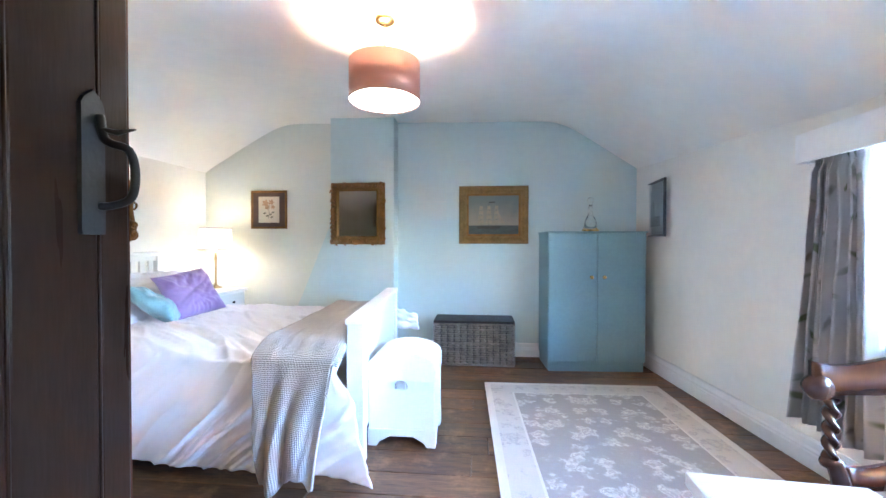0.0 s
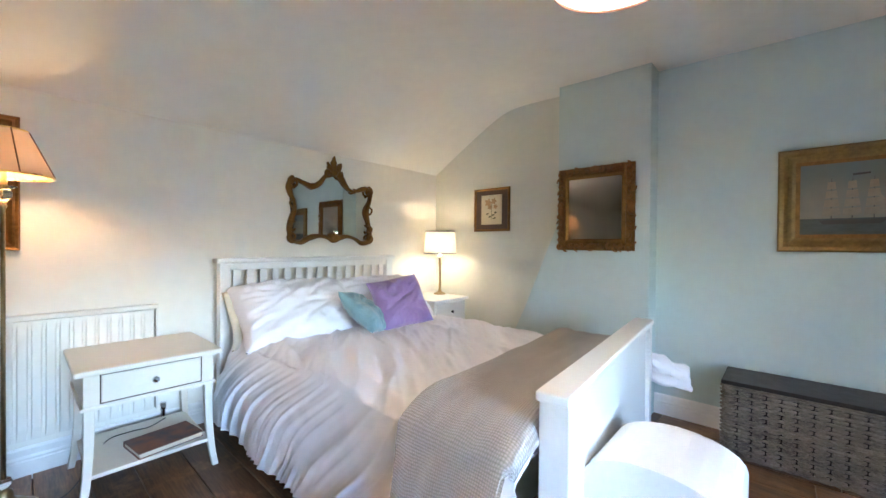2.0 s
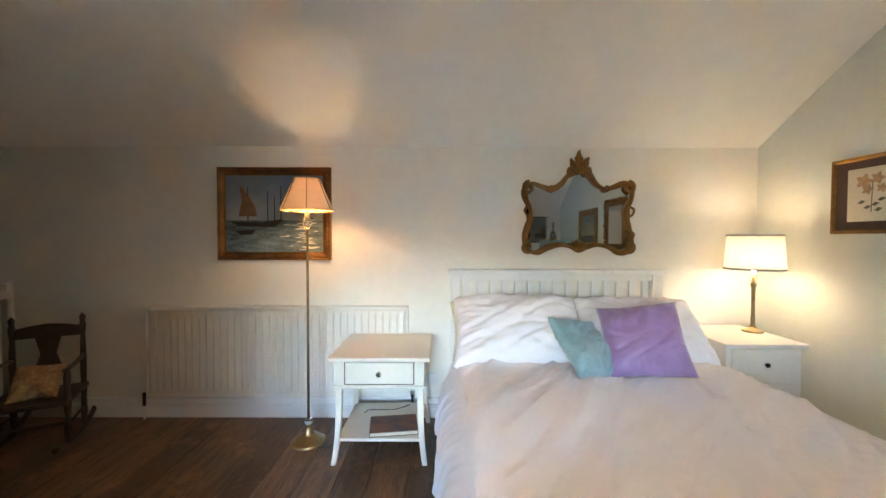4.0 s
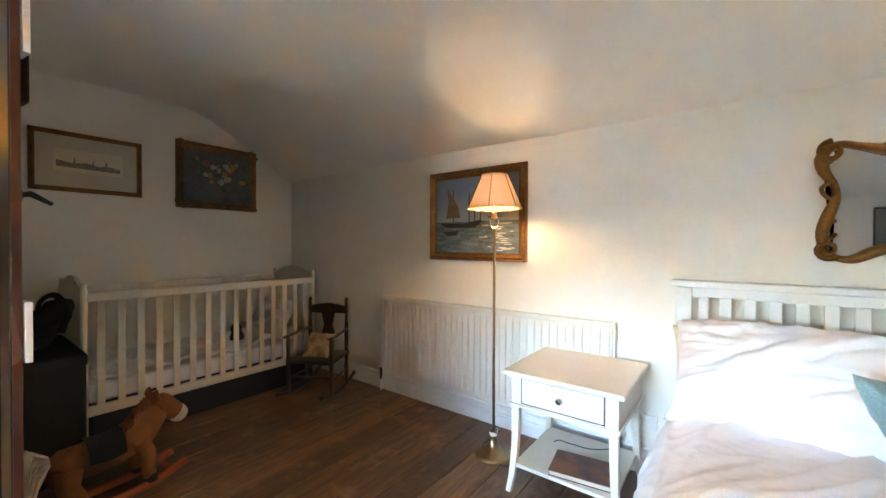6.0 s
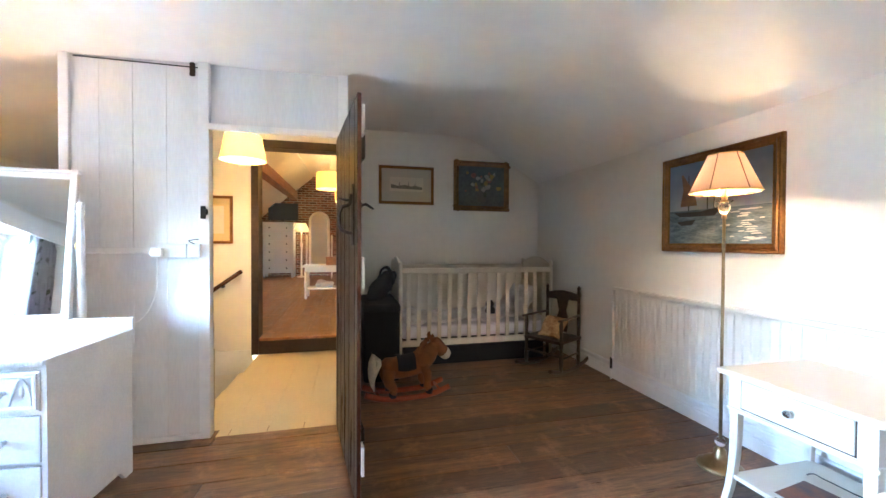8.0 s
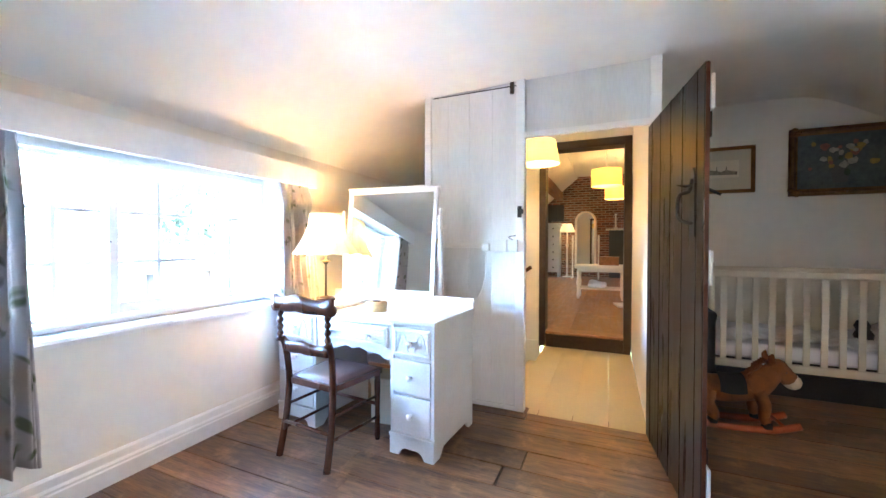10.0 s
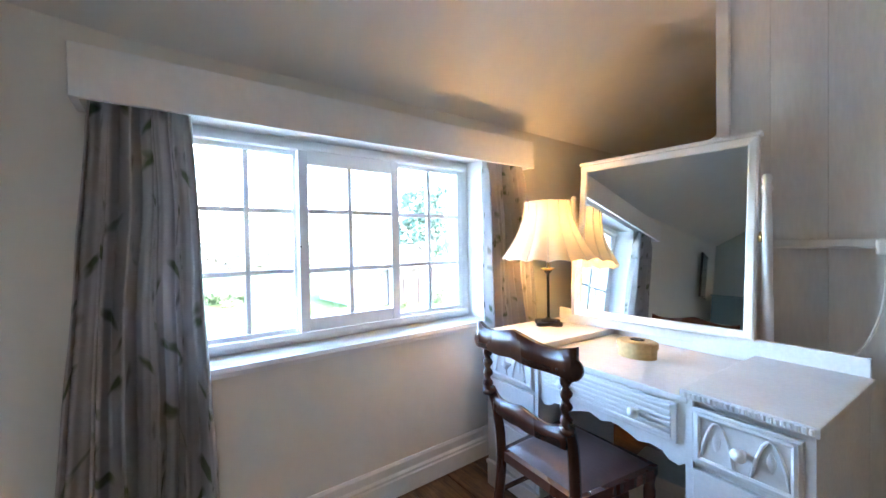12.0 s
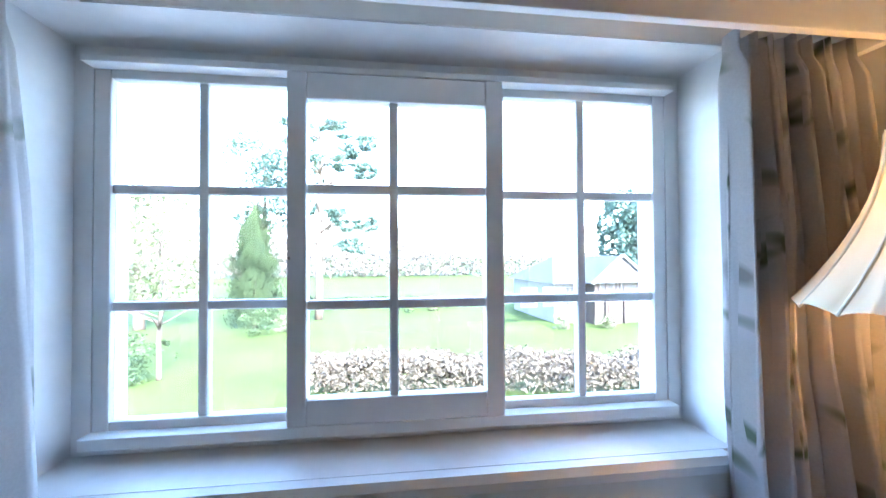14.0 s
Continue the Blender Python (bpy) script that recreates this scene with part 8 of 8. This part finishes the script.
# ground hidden from the camera, made this pale to reflect daylight up indoors
BOUNCE_GRAVEL = mat("pale_bounce_gravel", (0.42, 0.385, 0.335), 0.95, color2=(0.58, 0.54, 0.48), scale=2, fine=60, bump=0.6, dist=0.02)
tagged(part("bounce_gravel_drive", sheet(8, 12, lambda u, v: (2.6 + u * (8.6 + 3.0 * max(0, v - 0.5)), -14 + v * 34, GZ + 0.06 + 0.25 * noise.noise((u * 2, v * 9, 0)) * 0.1)), BOUNCE_GRAVEL), "unseen gravel below the window, kept pale to bounce daylight onto the ceiling", "drive", kind="structure")

# house across the garden
hs = thing("house", "white rendered cottage with grey roof and timbered gable", "house", pose(22.8, -10.9, GZ, 0, 0, 5))
RENDER_ = mat("white_render", (0.20, 0.19, 0.18), 0.9, var=0.06, scale=1, fine=12, bump=0.3)
SLATE = mat("grey_slate", (0.045, 0.05, 0.055), 0.7, color2=(0.085, 0.09, 0.095), scale=2, fine=12, bump=0.5, dist=0.03)
SLATE.node_tree.nodes["Principled BSDF"].inputs["Specular IOR Level"].default_value = 0.15
TIMBER = mat("dark_timber", (0.07, 0.05, 0.04), 0.8, var=0.3)
part("wall", box(0, 6, 0.0, 3.4, 0, 2.4), RENDER_, hs)
hip = bmesh.new()
eaves = [hip.verts.new(c) for c in ((-0.4, -0.2, 2.3), (6.4, -0.2, 2.3), (6.4, 3.7, 2.3), (-0.4, 3.7, 2.3))]
ridge = [hip.verts.new(c) for c in ((3.0, 0.6, 3.9), (3.0, 1.9, 3.9))]
for q in ((eaves[0], eaves[1], ridge[0]), (eaves[1], eaves[2], ridge[1], ridge[0]), (eaves[2], eaves[3], ridge[1]), (eaves[3], eaves[0], ridge[0], ridge[1]), tuple(eaves[::-1])):
    hip.faces.new(q)
part("roof", hip, SLATE, hs)
part("gable_wall", box(-0.9, 0.0, -1.6, 1.4, 0, 2.5), mat("brown_weatherboard", (0.055, 0.042, 0.036), 0.8, var=0.3, scale=2, fine=14), hs)
part("gable_roof", prism([(-2.0, 2.35), (1.8, 2.35), (-0.1, 3.9)], -1.3, 3.0, axis="x"), SLATE, hs)
part("gable_face", prism([(-1.6, 2.45), (1.4, 2.45), (-0.1, 3.65)], -1.34, -1.28, axis="x"), mat("brown_tile_hanging", (0.16, 0.10, 0.08), 0.8, var=0.3, scale=3, fine=20), hs)
for a, b in (((-2.05, 2.35), (-0.1, 3.95)), ((-0.1, 3.95), (1.85, 2.35))):
    part("barge_board", tube([(-1.38, a[0], a[1]), (-1.38, b[0], b[1])], 0.09, 6), RENDER_, hs)
for y0 in (-1.2, 0.2):
    wnd = part("window", box(-0.96, -0.9, y0, y0 + 0.9, 1.7, 2.35), RENDER_, hs)
    for j in range(2):
        part("pane", box(-0.985, -0.965, y0 + 0.06 + j * 0.42, y0 + 0.42 + j * 0.42, 1.76, 2.29), BLACK_FRAME, wnd)
for k in range(3):
    y0 = 1.8 + k * 1.35
    wnd = part("window", box(-0.06, 0.0, y0, y0 + 1.0, 1.0, 2.1), RENDER_, hs)
    for j in range(3):
        part("pane", box(-0.09, -0.065, y0 + 0.05 + j * 0.31, y0 + 0.31 + j * 0.31, 1.06, 2.04), BLACK_FRAME, wnd)
part("door", box(-0.95, -0.9, -0.35, 0.55, 0, 1.6), TIMBER, hs)
for y in (-1.65, -0.5, 0.7, 1.4):
    part("post", box(-1.02, -0.9, y - 0.06, y + 0.06, 0, 2.45), TIMBER, hs)

# ---- floorboards of the bedroom, last ----
fl = thing("floor", "dark worn wide floorboards of the bedroom", "floor", kind="structure")
bm = box(XW - 0.1, XE + 0.2, YP - 0.02, YN + 0.1, -0.12, -0.034)
box(XW - 0.1, -0.43, YS - 0.1, YP - 0.02, -0.12, -0.034, bm=bm)
box(1.16, XE + 0.2, YS - 0.1, YP - 0.02, -0.12, -0.034, bm=bm)
part("subfloor", bm, OAK_DARK, fl)
rng = random.Random(5)
meshes = {}


def board(x0, x1, y, w):
    ln = round(x1 - x0, 2)
    key = (ln, w)
    if key not in meshes:
        ob = part("plank", box(0.0015, ln - 0.0015, 0.0028, w - 0.0028, -0.032, 0, 0.0022, seg=1), BOARD, fl)
        meshes[key] = ob.data
    else:
        ob = new("plank", meshes[key])
        ob.parent = fl
    ob.location = (x0, y, rng.uniform(-0.0025, 0.0))


y, row = YS, 0
while y < YN - 0.01:
    w = min((0.20, 0.185, 0.215)[row % 3], YN - y)
    w = round(w, 3)
    spans = [(XW, XE)] if y + w > YP - 0.02 else [(XW, -0.478), (1.17, XE)]
    for a, b in spans:
        if b - a > 3:
            j = (-1.45, 0.35, -0.55, 1.05)[row % 4]
            k = min(b - 0.5, j + 1.7)
            cuts = [a, round(j, 2), b] if row % 2 else [a, round(j, 2), round(k, 2), b]
        else:
            cuts = [a, b]
        for p, q in zip(cuts, cuts[1:]):
            board(p, q, y, w)
    y += w
    row += 1
